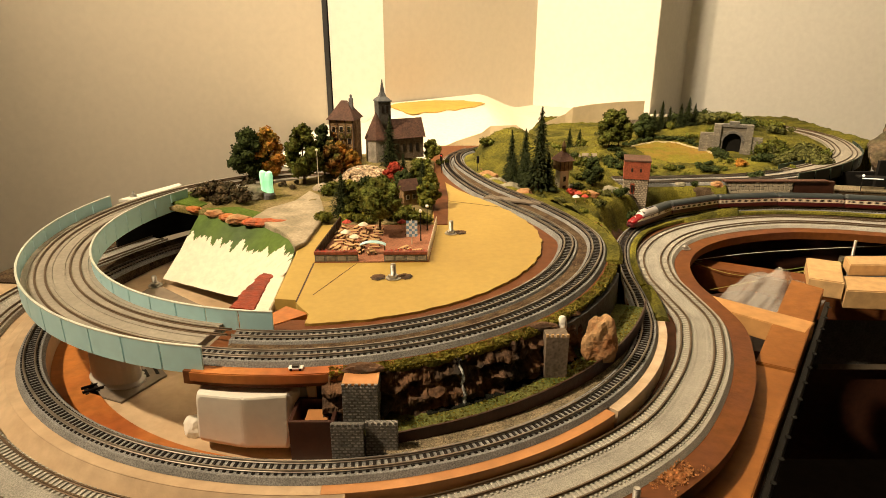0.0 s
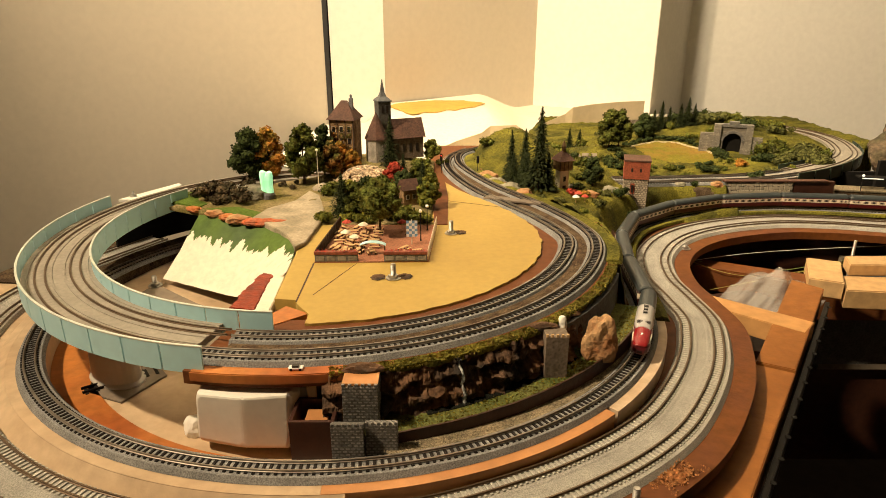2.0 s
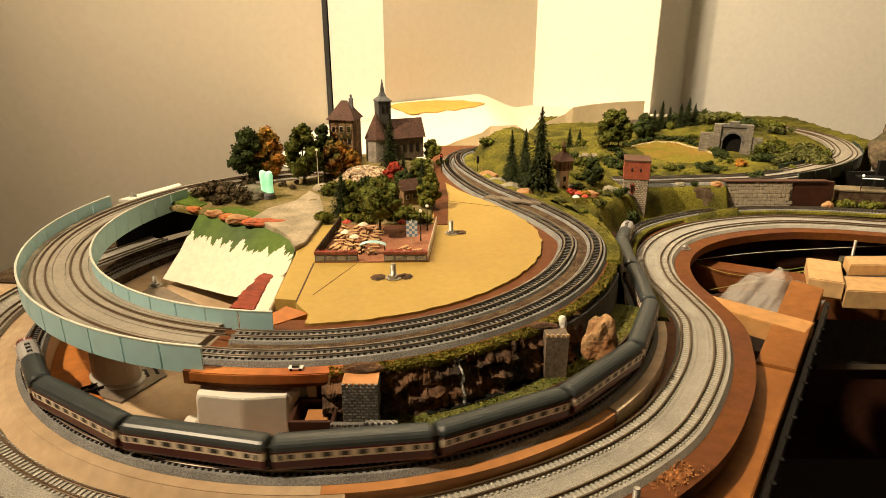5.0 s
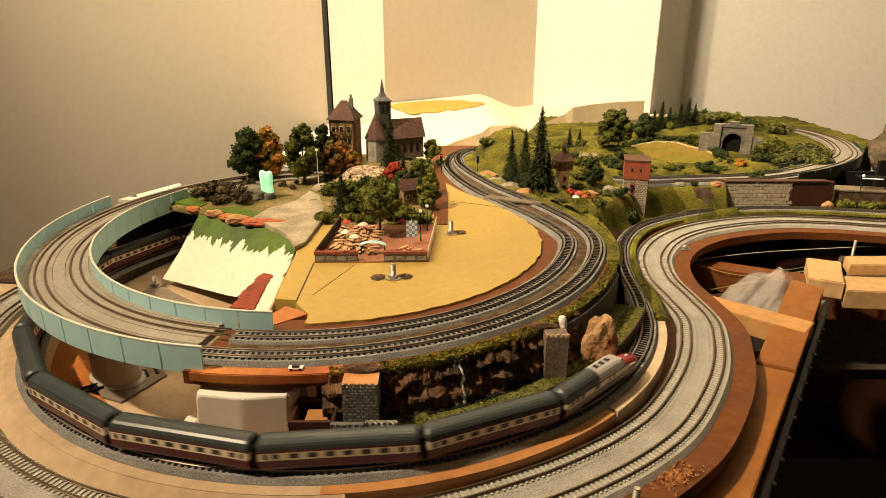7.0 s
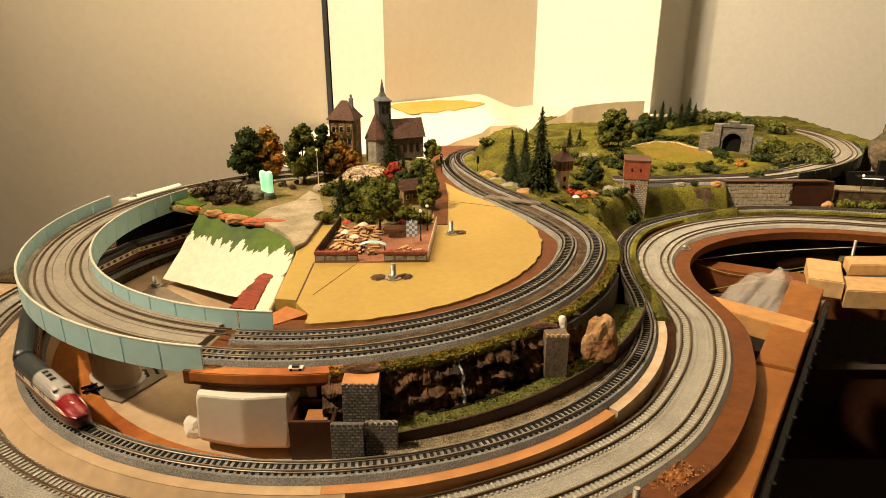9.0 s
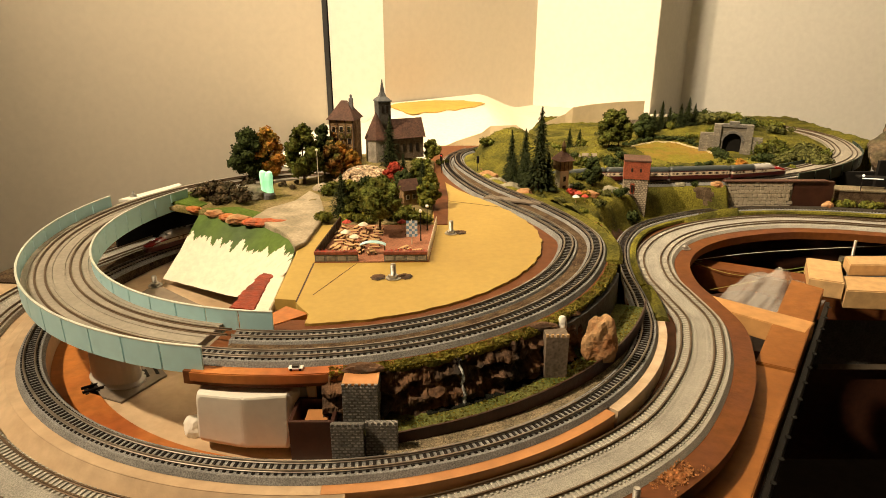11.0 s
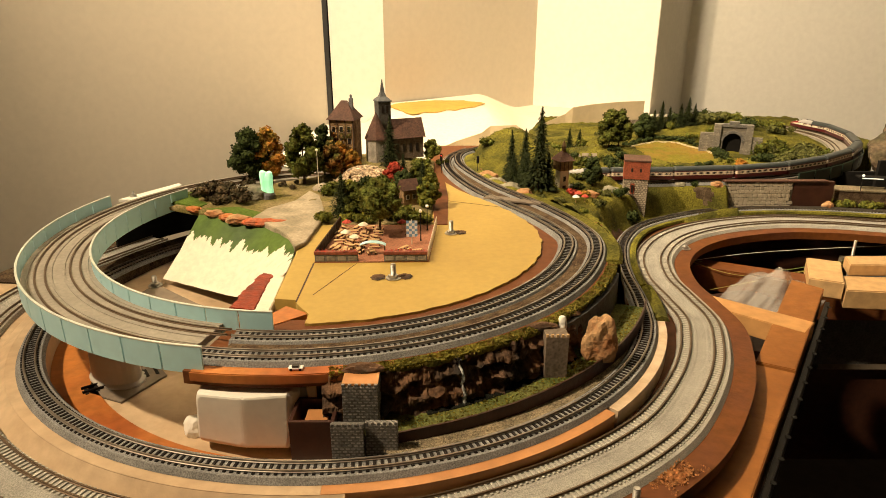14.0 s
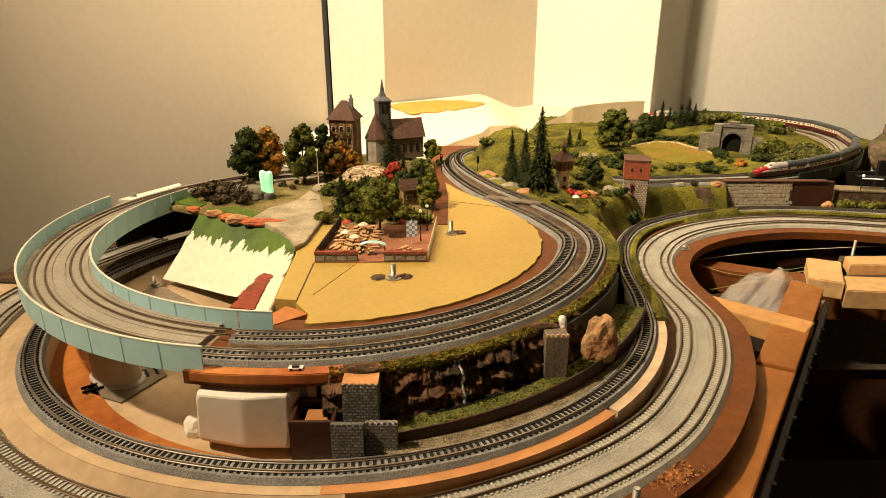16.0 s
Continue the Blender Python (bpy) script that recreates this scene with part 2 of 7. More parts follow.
    brick=mat("red_brick", (0.30, 0.075, 0.035), 0.85, var=0.3, scale=420, scale2=90, bump=0.6, bscale=520),
    mortar=mat("grey_mortar", (0.13, 0.115, 0.09), 0.95, var=0.2, bump=0.4),
    wallstone=mat("grey_wall_stone", (0.47, 0.41, 0.31), 0.9, var=0.35, scale=300, scale2=90, bump=0.6, bscale=500),
    green_dark=mat("dark_green_plastic", (0.020, 0.040, 0.026), 0.45, var=0.1, bump=0.05),
    red_light=mat("red_signal_light", (1.0, 0.05, 0.03), 0.3, var=0.02, bump=0, emit=2.0),
    orange_light=mat("pale_orange_wood", (0.46, 0.25, 0.095), 0.6, spec=0.2, var=0.15, scale=60, scale2=8, col2=(0.52, 0.27, 0.10), bump=0.1, bscale=200),
    orange_beam=mat("dark_orange_timber", (0.285, 0.112, 0.028), 0.6, var=0.16, scale=60, scale2=8, col2=(0.24, 0.092, 0.023), bump=0.15, bscale=200, spec=0.2),
    wire_yellow=mat("yellow_wire", (0.40, 0.33, 0.08), 0.4, var=0.05, bump=0),
    wire_green=mat("green_wire", (0.25, 0.32, 0.10), 0.4, var=0.05, bump=0),
    sawdust=mat("wood_shavings", (0.45, 0.20, 0.07), 0.9, var=0.5, scale=300, bump=0),
    tuft_light=mat("light_flock_tuft", (0.27, 0.22, 0.04), 0.95, var=0.5, scale=120, scale2=30, col2=(0.17, 0.14, 0.03), bump=0, spec=0.1),
    lawn=mat("lawn_flock", (0.085, 0.13, 0.022), 0.95, var=0.4, scale=420, scale2=40, bump=0.8, bscale=800, spec=0.1),
    tuft=mat("flock_tuft", (0.18, 0.150, 0.030), 0.95, var=0.45, scale=120, scale2=17, col2=(0.11, 0.082, 0.024), bump=0, spec=0.1),
    leaf_brown=mat("brown_brushwood", (0.055, 0.048, 0.026), 0.9, var=0.5, scale=300, scale2=90, col2=(0.10, 0.07, 0.04), bump=0, spec=0.1),
    leaf_ivy=mat("ivy_leaf", (0.26, 0.11, 0.03), 0.9, var=0.5, scale=300, scale2=60, col2=(0.10, 0.10, 0.025), bump=0, spec=0.1),
    ochre=mat("orange_ochre_paint", (0.58, 0.34, 0.06), 0.6, var=0.12, scale=60, scale2=10, bump=0.05),
    leaf_olive=mat("olive_leaf_flock", (0.12, 0.12, 0.035), 0.9, var=0.5, scale=300, scale2=90, col2=(0.075, 0.08, 0.025), bump=0, spec=0.1),
)
clear = mat("clear_plastic", (0.75, 0.74, 0.70), 0.08, var=0.05, bump=0.3, bscale=120, spec=0.6)
clear.node_tree.nodes["Principled BSDF"].inputs["Alpha"].default_value = 0.30
M["clear_plastic"] = clear


# ---- building tools ----
def part(name, bm, material, parent=None, label="", smooth=False):
    """One bmesh as one mesh object under a thing."""
    me = bpy.data.meshes.new(name)
    bm.to_mesh(me)
    bm.free()
    for m in material if isinstance(material, (list, tuple)) else [material]:
        me.materials.append(m)
    if smooth:
        me.polygons.foreach_set("use_smooth", [True] * len(me.polygons))
    ob = new(name, me)
    if parent is not None:
        ob.parent = parent
    if label:
        ob["label"] = label
    return ob


def raw(name, verts, faces, material, parent=None, label="", smooth=False):
    """Vertices and faces worked out in code as one mesh object."""
    me = bpy.data.meshes.new(name)
    me.from_pydata([tuple(map(float, v)) for v in verts], [], faces)
    for m in material if isinstance(material, (list, tuple)) else [material]:
        me.materials.append(m)
    if smooth:
        me.polygons.foreach_set("use_smooth", [True] * len(me.polygons))
    me.update()
    ob = new(name, me)
    if parent is not None:
        ob.parent = parent
    if label:
        ob["label"] = label
    return ob


def thing(name, m, label, category, group="", kind=""):
    ob = new(name)
    ob.empty_display_size = 0.01
    ob.matrix_world = m
    return tagged(ob, label, category, group, kind)


def add_box(bm, x0, y0, z0, x1, y1, z1, bev=0.0, m=None):
    """A box between two corners, with softened edges, added to bm."""
    b2 = bmesh.new()
    bmesh.ops.create_cube(b2, size=1)
    bmesh.ops.scale(b2, vec=(x1 - x0, y1 - y0, z1 - z0), verts=b2.verts)
    bmesh.ops.translate(b2, vec=((x0 + x1) / 2, (y0 + y1) / 2, (z0 + z1) / 2), verts=b2.verts)
    if bev:
        bmesh.ops.bevel(b2, geom=list(b2.edges), offset=bev, segments=2, affect="EDGES", profile=0.6)
    if m is not None:
        bmesh.ops.transform(b2, matrix=m, verts=b2.verts)
    me = bpy.data.meshes.new("t")
    b2.to_mesh(me)
    b2.free()
    bm.from_mesh(me)
    bpy.data.meshes.remove(me)
    return bm


def box(x0, y0, z0, x1, y1, z1, bev=0.0, m=None):
    return add_box(bmesh.new(), x0, y0, z0, x1, y1, z1, bev, m)


def add_lathe(bm, prof, seg=20, m=None, cap=True):
    """Turned body from (radius, z) pairs."""
    rings = [[bm.verts.new((r * math.cos(2 * math.pi * k / seg), r * math.sin(2 * math.pi * k / seg), z)) for k in range(seg)] for r, z in prof]
    for a, b in zip(rings, rings[1:]):
        for k in range(seg):
            bm.faces.new((a[k], a[(k + 1) % seg], b[(k + 1) % seg], b[k]))
    if cap:
        bm.faces.new(rings[0][::-1])
        bm.faces.new(rings[-1])
    if m is not None:
        bmesh.ops.transform(bm, matrix=m, verts=[v for r in rings for v in r])
    return bm


def lathe(prof, seg=20, m=None, cap=True):
    return add_lathe(bmesh.new(), prof, seg, m, cap)


def slab(poly, z0, z1, bev=0.0):
    """A flat outline in plan, given thickness."""
    bm = bmesh.new()
    f = bm.faces.new([bm.verts.new((x, y, z0)) for x, y in poly])
    bm.normal_update()
    if f.normal.z < 0:
        f.normal_flip()
    r = bmesh.ops.extrude_face_region(bm, geom=[f])
    bmesh.ops.translate(bm, vec=(0, 0, z1 - z0), verts=[v for v in r["geom"] if isinstance(v, bmesh.types.BMVert)])
    bmesh.ops.recalc_face_normals(bm, faces=bm.faces)
    if bev:
        bmesh.ops.bevel(bm, geom=[e for e in bm.edges if abs(e.verts[0].co.z - e.verts[1].co.z) < 1e-6], offset=bev, segments=2, affect="EDGES")
    return bm


def frames_of(path):
    t = np.gradient(path, axis=0)
    t[:, 2] = 0
    t /= np.linalg.norm(t, axis=1)[:, None]
    return np.stack([t[:, 1], -t[:, 0], 0 * t[:, 0]], 1)  # to the right of travel


def sweep(name, path, prof, material, parent=None, label="", smooth=False):
    """A closed section of (right, up) pairs drawn along a path. up may be a pair to take an absolute height: ('z', height)."""
    n = frames_of(path)
    k = len(prof)
    verts = []
    for p, r in zip(path, n):
        for u, w in prof:
            z = w[1] if isinstance(w, tuple) else p[2] + w
            verts.append((p[0] + r[0] * u, p[1] + r[1] * u, z))
    faces = []
    for i in range(len(path) - 1):
        for j in range(k):
            a, b = i * k + j, i * k + (j + 1) % k
            faces.append((a, b, b + k, a + k))
    faces.append(tuple(range(k))[::-1])
    faces.append(tuple((len(path) - 1) * k + j for j in range(k)))
    return raw(name, verts, faces, material, parent, label, smooth)


def shifted(path, off):
    return path + frames_of(path) * off


def cut(path, s0, s1):
    s = np.r_[0, np.cumsum(np.linalg.norm(np.diff(path, axis=0), axis=1))]
    return path[(s >= s0) & (s <= s1)]


def rail_section(w=0.0011, h=0.0021):
    return [(-w, -h), (-w, -h * 0.75), (-w * 0.35, -h * 0.6), (-w * 0.35, -h * 0.35), (-w * 0.55, -h * 0.3), (-w * 0.55, 0), (w * 0.55, 0),
            (w * 0.55, -h * 0.3), (w * 0.35, -h * 0.35), (w * 0.35, -h * 0.6), (w, -h * 0.75), (w, -h)]


def sleepers(path, pitch, half, width, parent, material, near=(9.0, 9.0)):
    """Sleepers of one line: single ones along the near stretch, the rest joined."""
    me = bpy.data.meshes.new("sleeper")
    bm = bmesh.new()
    lo = [bm.verts.new((x * half, y * width / 2, -0.0038)) for x, y in ((-1, -1), (1, -1), (1, 1), (-1, 1))]
    hi = [bm.verts.new((x * (half - 0.0003), y * (width / 2 - 0.0003), -0.0019)) for x, y in ((-1, -1), (1, -1), (1, 1), (-1, 1))]
    bm.faces.new(hi)
    for k in range(4):
        bm.faces.new((lo[k], lo[(k + 1) % 4], hi[(k + 1) % 4], hi[k]))
    bm.to_mesh(me)
    bm.free()
    me.materials.append(material)
    s = np.r_[0, np.cumsum(np.linalg.norm(np.diff(path, axis=0), axis=1))]
    n = frames_of(path)
    verts, faces = [], []
    rnd = random.Random(4)
    for q in np.arange(pitch, s[-1] - pitch, pitch):
        q += rnd.uniform(-0.0002, 0.0002)
        p = np.array([np.interp(q, s, path[:, k]) for k in range(3)])
        r = np.array([np.interp(q, s, n[:, k]) for k in range(3)])
        r /= np.linalg.norm(r)
        t = np.array([-r[1], r[0], 0])
        if near[0] <= q <= near[1]:
            ob = new("sleeper", me)
            ob.parent = parent
            ob.matrix_basis = Matrix.Translation(p) @ Matrix.Rotation(math.atan2(r[1], r[0]), 4, "Z")
            continue
        b = len(verts)
        for du, dt in ((-1, -1), (1, -1), (1, 1), (-1, 1)):
            v = p + r * half * du + t * width / 2 * dt
            verts.append((v[0], v[1], p[2] - 0.0038))
        for du, dt in ((-1, -1), (1, -1), (1, 1), (-1, 1)):
            v = p + r * (half - 0.0003) * du + t * (width / 2 - 0.0003) * dt
            verts.append((v[0], v[1], p[2] - 0.0019))
        faces += [(b + 4, b + 5, b + 6, b + 7), (b, b + 1, b + 5, b + 4), (b + 1, b + 2, b + 6, b + 5), (b + 2, b + 3, b + 7, b + 6), (b + 3, b, b + 4, b + 7)]
    if not faces:
        return
    ob = raw("sleeper_run", verts, faces, material, parent)
    ob["kind"] = "stuff"


def track(label, path, ties="dark", group="", bed="ballast", rail="rail", near=(9.0, 9.0)):
    th = thing("railway_track", Matrix(), label, "railway track", group)
    if bed:
        sweep("ballast_bed", path, [(-0.0125, -0.0075), (-0.0098, -0.0031), (-0.004, -0.0027), (0.004, -0.0027), (0.0098, -0.0031), (0.0125, -0.0075)], M[bed], th)
    for o in (-0.0048, 0.0048):
        sweep("rail", shifted(path, o), rail_section(), M[rail], th)
    if ties == "dark":
        sleepers(path, 0.0053, 0.0078, 0.0027, th, M["tie"], near)
    elif ties == "concrete":
        sleepers(path, 0.0048, 0.0080, 0.0026, th, M["tie_conc"], near)
    return th


# ---- the room ----
def wall_run(name, pts, z0, z1, thick, material, label):
    for i, (a, b) in enumerate(zip(pts, pts[1:])):
        d = Vector((b[0] - a[0], b[1] - a[1]))
        ang = math.degrees(math.atan2(d.y, d.x))
        tagged(part(name if i == 0 else name + "_b", box(0, 0, z0, d.length, thick, z1, 0, pose(a[0], a[1], 0, 0, 0, ang)), material), label, "wall", kind="structure")


wall_run("wall_west", [(-2.6, 0.75), (-0.328, 1.858)], -1.0, 1.9, 0.05, M["wall"], "plain beige painted wall behind the railway table")
tagged(part("trim", box(0, 0, -1.0, 0.013, 0.03, 1.9, 0.002, pose(-0.328, 1.852, 0, 0, 0, 10)), M["dark_gap"]), "dark narrow gap beside the white door edge", "trim", kind="structure")
wall_run("door_1", [(-0.312, 1.856), (-0.165, 1.88)], -1.0, 1.9, 0.05, M["white_wall"], "white painted door edge beside the dark gap")
wall_run("wall_north", [(-0.165, 1.882), (0.312, 2.262)], -1.0, 1.9, 0.05, M["wall"], "plain beige wall running into the bright corner")
wall_run("wall_corner", [(0.312, 2.262), (0.655, 2.06)], -1.0, 1.9, 0.05, M["white_wall"], "bright white wall of the far corner")
wall_run("wall_pier", [(0.658, 2.063), (0.855, 2.35)], -1.0, 1.9, 0.05, M["white_wall"], "narrow beige wall return in the shade")
wall_run("wall_east", [(0.855, 2.35), (3.2, 2.20)], -1.0, 1.9, 0.05, M["white_wall"], "plain cream painted wall")
# unseen walls that close the room, painted dark to limit bounce
wall_run("wall_side", [(3.2, 2.25), (3.2, -1.5)], -1.0, 1.9, 0.05, M["wall_low_bounce"], "unseen side wall, darkened to limit bounced light")
wall_run("wall_south", [(3.2, -1.5), (-2.6, -1.5)], -1.0, 1.9, 0.05, M["wall_low_bounce"], "unseen wall behind the viewer, darkened to limit bounced light")
wall_run("wall_end", [(-2.6, -1.5), (-2.6, 0.75)], -1.0, 1.9, 0.05, M["wall_low_bounce"], "unseen end wall, darkened to limit bounced light")
tagged(part("floor", box(-2.7, -1.6, -1.05, 3.3, 2.6, -1.0), M["floor"]), "floor far below the layout, coloured near black for the shade there", "floor", kind="structure")
tagged(part("ceiling", box(-2.7, -1.6, 1.9, 3.3, 2.6, 1.95), M["ceiling"]), "plain white ceiling", "ceiling", kind="structure")

# ---- lines of the tracks ----
HIDDEN = [(-0.30, 1.0, -0.004), (-0.17, 1.07, 0.0), (0.0, 1.10, 0.012), (0.16, 1.115, 0.027)]
def spline(ctrl, step=0.004):
    """Smooth even polyline through 3D control points."""
    p = np.array(ctrl, float)
    p = np.vstack([2 * p[0] - p[1], p, 2 * p[-1] - p[-2]])
    out = []
    for i in range(1, len(p) - 2):
        d = [max(np.linalg.norm(p[j + 1] - p[j]), 1e-6) ** 0.5 for j in (i - 1, i, i + 1)]
        n = max(4, int(d[1] ** 2 / step))
        for k in range(n):
            u = k / n * d[1]
            t0, t1, t2, t3 = -d[0], 0.0, d[1], d[1] + d[2]
            a1 = (t1 - u) / (t1 - t0) * p[i - 1] + (u - t0) / (t1 - t0) * p[i]
            a2 = (t2 - u) / (t2 - t1) * p[i] + (u - t1) / (t2 - t1) * p[i + 1]
            a3 = (t3 - u) / (t3 - t2) * p[i + 1] + (u - t2) / (t3 - t2) * p[i + 2]
            b1 = (t2 - u) / (t2 - t0) * a1 + (u - t0) / (t2 - t0) * a2
            b2 = (t3 - u) / (t3 - t1) * a2 + (u - t1) / (t3 - t1) * a3
            out.append((t2 - u) / (t2 - t1) * b1 + (u - t1) / (t2 - t1) * b2)
    out.append(p[-2])
    out = np.array(out)
    s = np.r_[0, np.cumsum(np.linalg.norm(np.diff(out, axis=0), axis=1))]
    n = int(s[-1] / step)
    q = np.linspace(0, s[-1], n + 1)
    return np.stack([np.interp(q, s, out[:, k]) for k in range(3)], 1)


def arc(cx, cy, r, a0, a1, z0, z1, n=12):
    return [(cx + r * math.cos(radians(a)), cy + r * math.sin(radians(a)), z0 + (z1 - z0) * i / (n - 1))
            for i, a in enumerate(np.linspace(a0, a1, n))]


def low_z(y):
    return -0.038 * (y - 0.8)


# the branch line on which the train runs: valley, front curve, under the viaduct, through the hill, far loop
BRANCH = [(2.6, 1.02), (1.6, 1.03), (1.0, 1.06), (0.789, 1.095), (0.684, 1.119), (0.58, 1.124), (0.472, 1.103), (0.386, 1.057),
          (0.32, 1.0), (0.277, 0.925), (0.252, 0.845), (0.240, 0.775)]
BRANCH = [(x, y, low_z(y)) for x, y in BRANCH]
BRANCH += [(x, y, low_z(y)) for x, y, _ in arc(-0.106, 0.715, 0.339, -4, -222, 0, 0, 16)]
BRANCH += HIDDEN
BRANCH += [(x, y, 0.032) for x, y in ((0.285, 1.134), (0.381, 1.137), (0.46, 1.146), (0.58, 1.163), (0.706, 1.216), (0.829, 1.304), (0.901, 1.388), (0.946, 1.488),
           (0.962, 1.55), (0.967, 1.615), (0.957, 1.68), (0.930, 1.740), (0.879, 1.803), (0.80, 1.840), (0.70, 1.856), (0.58, 1.858), (0.46, 1.84))]
MAIN = [(2.6, 0.95), (1.4, 0.97), (1.0, 0.99), (0.743, 1.024), (0.66, 1.044), (0.559, 1.050), (0.438, 1.015), (0.361, 0.960), (0.308, 0.880), (0.289, 0.795), (0.293, 0.725), (0.295, 0.669), (0.283, 0.619)]
MAIN = [(x, y, -0.0115) for x, y in MAIN[:-1]]
for a, r, z in ((-14, 0.399, -0.0112), (-21, 0.395, -0.0100), (-29, 0.391, -0.0085), (-40, 0.3895, -0.0060), (-48, 0.387, -0.0040), (-55, 0.385, -0.0020), (-62, 0.384, -0.0006), (-75, 0.385, 0.0),
                (-90, 0.388, 0.0), (-105, 0.392, 0.0), (-120, 0.396, 0.0), (-135, 0.400, 0.0), (-150, 0.405, -0.001), (-163, 0.411, -0.003), (-178, 0.418, -0.007), (-195, 0.42, -0.0115), (-215, 0.42, -0.0115)):
    MAIN.append((-0.106 + r * math.cos(radians(a)), 0.715 + r * math.sin(radians(a)), z))
UP_OUT = arc(-0.138, 0.783, 0.3277, 100, 345, 0.063, 0.063, 18) + [(x, y, 0.063) for x, y in ((0.185, 0.750), (0.176, 0.80), (0.157, 0.852), (0.129, 0.909), (0.086, 0.988), (0.045, 1.098), (0.030, 1.166), (0.034, 1.243), (0.064, 1.288), (0.15, 1.33))]
UP_IN = arc(-0.138, 0.783, 0.2947, 100, 345, 0.063, 0.063, 18) + [(x, y, 0.063) for x, y in ((0.152, 0.745), (0.142, 0.785), (0.124, 0.83), (0.095, 0.885), (0.057, 0.957), (0.025, 1.048), (0.008, 1.143), (0.014, 1.216), (0.05, 1.29))]
branch, main_line, up_out, up_in = (spline(c) for c in (BRANCH, MAIN, UP_OUT, UP_IN))
far_in = shifted(cut(branch, 4.66, 9), -0.033)

track("single railway track with dark sleepers on grey ballast", cut(branch, 0, 5.05), "dark", near=(2.62, 3.72))
track("slab railway track with brown rails on the beige far loop", cut(branch, 5.048, 9), None, "tracks of the far loop", None, "rail_brown")
bed = thing("track_bed", Matrix(), "wide light grey moulded ballast bed of the double track", "track bed")
for k in range(0, len(main_line) - 4, 31):
    sweep("bed_section", main_line[k:k + 32], [(-0.031, -0.0075), (-0.0275, -0.003), (-0.006, -0.003), (-0.004, -0.0035), (0.004, -0.0035), (0.006, -0.003), (0.0245, -0.003), (0.0260, -0.0075)], M["ballast_light"], bed)
for o in (-0.0165, 0.0165):
    track("light railway track with concrete sleepers on the double main line", shifted(main_line, o), "concrete", "tracks of the main line", None, "rail_brown", (2.45, 3.3))

# upper level: bare deck on the bridge, sleepered track from the bridge end on
SU, SUI = 0.905, 0.83
for pth, s1 in ((up_out, SU), (up_in, SUI)):
    track("slab railway track with brown rails on the beige bridge deck", cut(pth, 0, s1), None, "tracks of the upper level", None, "rail_brown")
    track("railway track with dark sleepers on grey ballast, upper level", cut(pth, s1, 9), "dark", "tracks of the upper level", near=(0.0, 0.75))
track("railway track with dark sleepers on the far loop", cut(far_in, 0, 0.36), "dark", "tracks of the far loop")
track("slab railway track with brown rails on the beige far loop", cut(far_in, 0.358, 9), None, "tracks of the far loop", None, "rail_brown")

bridge = thing("curved_bridge", Matrix(), "curved beige railway bridge with light blue side walls", "bridge")
mid = cut(up_out, 0, SU)
sweep("deck", mid, [(-0.0495, -0.0085), (-0.0495, -0.0021), (0.0175, -0.0021), (0.0175, -0.0085)], M["slab"], bridge)
for o in (0.0115, -0.0105, -0.0225, -0.0445):
    sweep("kerb", shifted(mid, o), [(-0.0012, -0.0022), (-0.0008, -0.0012), (0.0008, -0.0012), (0.0012, -0.0022)], M["slab"], bridge)


def ring_panel(r0, r1, a0, a1, z0, z1, name, material, parent, n=6):
    cx, cy = -0.138, 0.783
    verts, faces = [], []
    for a in np.linspace(radians(a0), radians(a1), n):
        for r, z in ((r0, z0), (r1, z0), (r1, z1), (r0, z1)):
            verts.append((cx + r * math.cos(a), cy + r * math.sin(a), z))
    for i in range(n - 1):
        for j in range(4):
            a, b = i * 4 + j, i * 4 + (j + 1) % 4
            faces.append((a, b, b + 4, a + 4))
    faces += [(3, 2, 1, 0), tuple((n - 1) * 4 + j for j in range(4))]
    return raw(name, verts, faces, material, parent)


for k in range(16):
    a = 164.2 + k * 6.10
    ring_panel(0.3452, 0.3470, a + 0.14, a + 5.96, 0.0520, 0.0755, "side_wall", M["blue"], bridge)
for k in range(18):
    a = 150 + k * 6.55
    ring_panel(0.2770, 0.2788, a + 0.17, a + 6.38, 0.0480, 0.0742, "side_wall", M["blue"], bridge)
for o, h in ((0.3461, 0.0760), (0.2779, 0.0747)):
    ring_panel(o - 0.0011, o + 0.0011, 164.2 if o > 0.3 else 150, 261.8 if o > 0.3 else 267.8, h - 0.0004, h + 0.0006, "coping", M["coping"], bridge, 60)

# pier under the bridge
pier = thing("bridge_pier", pose(-0.322, 0.552, -0.0195, 0, 0, -28), "light grey plastic bridge pier with a rounded cap", "pier")
po = part("shaft", lathe([(0.033, 0.0), (0.0325, 0.002), (0.029, 0.004), (0.028, 0.050), (0.030, 0.056), (0.030, 0.070)], 32), M["pier"], pier, smooth=False)
po.scale = (1, 0.62, 1)
pc = part("cap", lathe([(0.013, 0.050), (0.0155, 0.052), (0.0155, 0.064), (0.011, 0.066), (0.007, 0.067), (0.007, 0.072)], 24), M["pier"], pier)
pc.location = (-0.032, -0.012, 0)

# boards under the tracks
s_main = np.r_[0, np.cumsum(np.linalg.norm(np.diff(main_line, axis=0), axis=1))]
tagged(sweep("baseboard", cut(main_line, 0.0, 3.12), [(-0.052, -0.020), (-0.052, -0.0079), (0.045, -0.0079), (0.045, -0.020)], M["brown"]), "brown painted plywood trackbed board", "board", kind="structure")
tagged(sweep("baseboard_bare", cut(main_line, 3.12, 3.84), [(-0.10, -0.020), (-0.10, -0.0079), (0.045, -0.0079), (0.045, -0.020)], M["beigewood"]), "bare beige wooden trackbed board", "board", kind="structure")
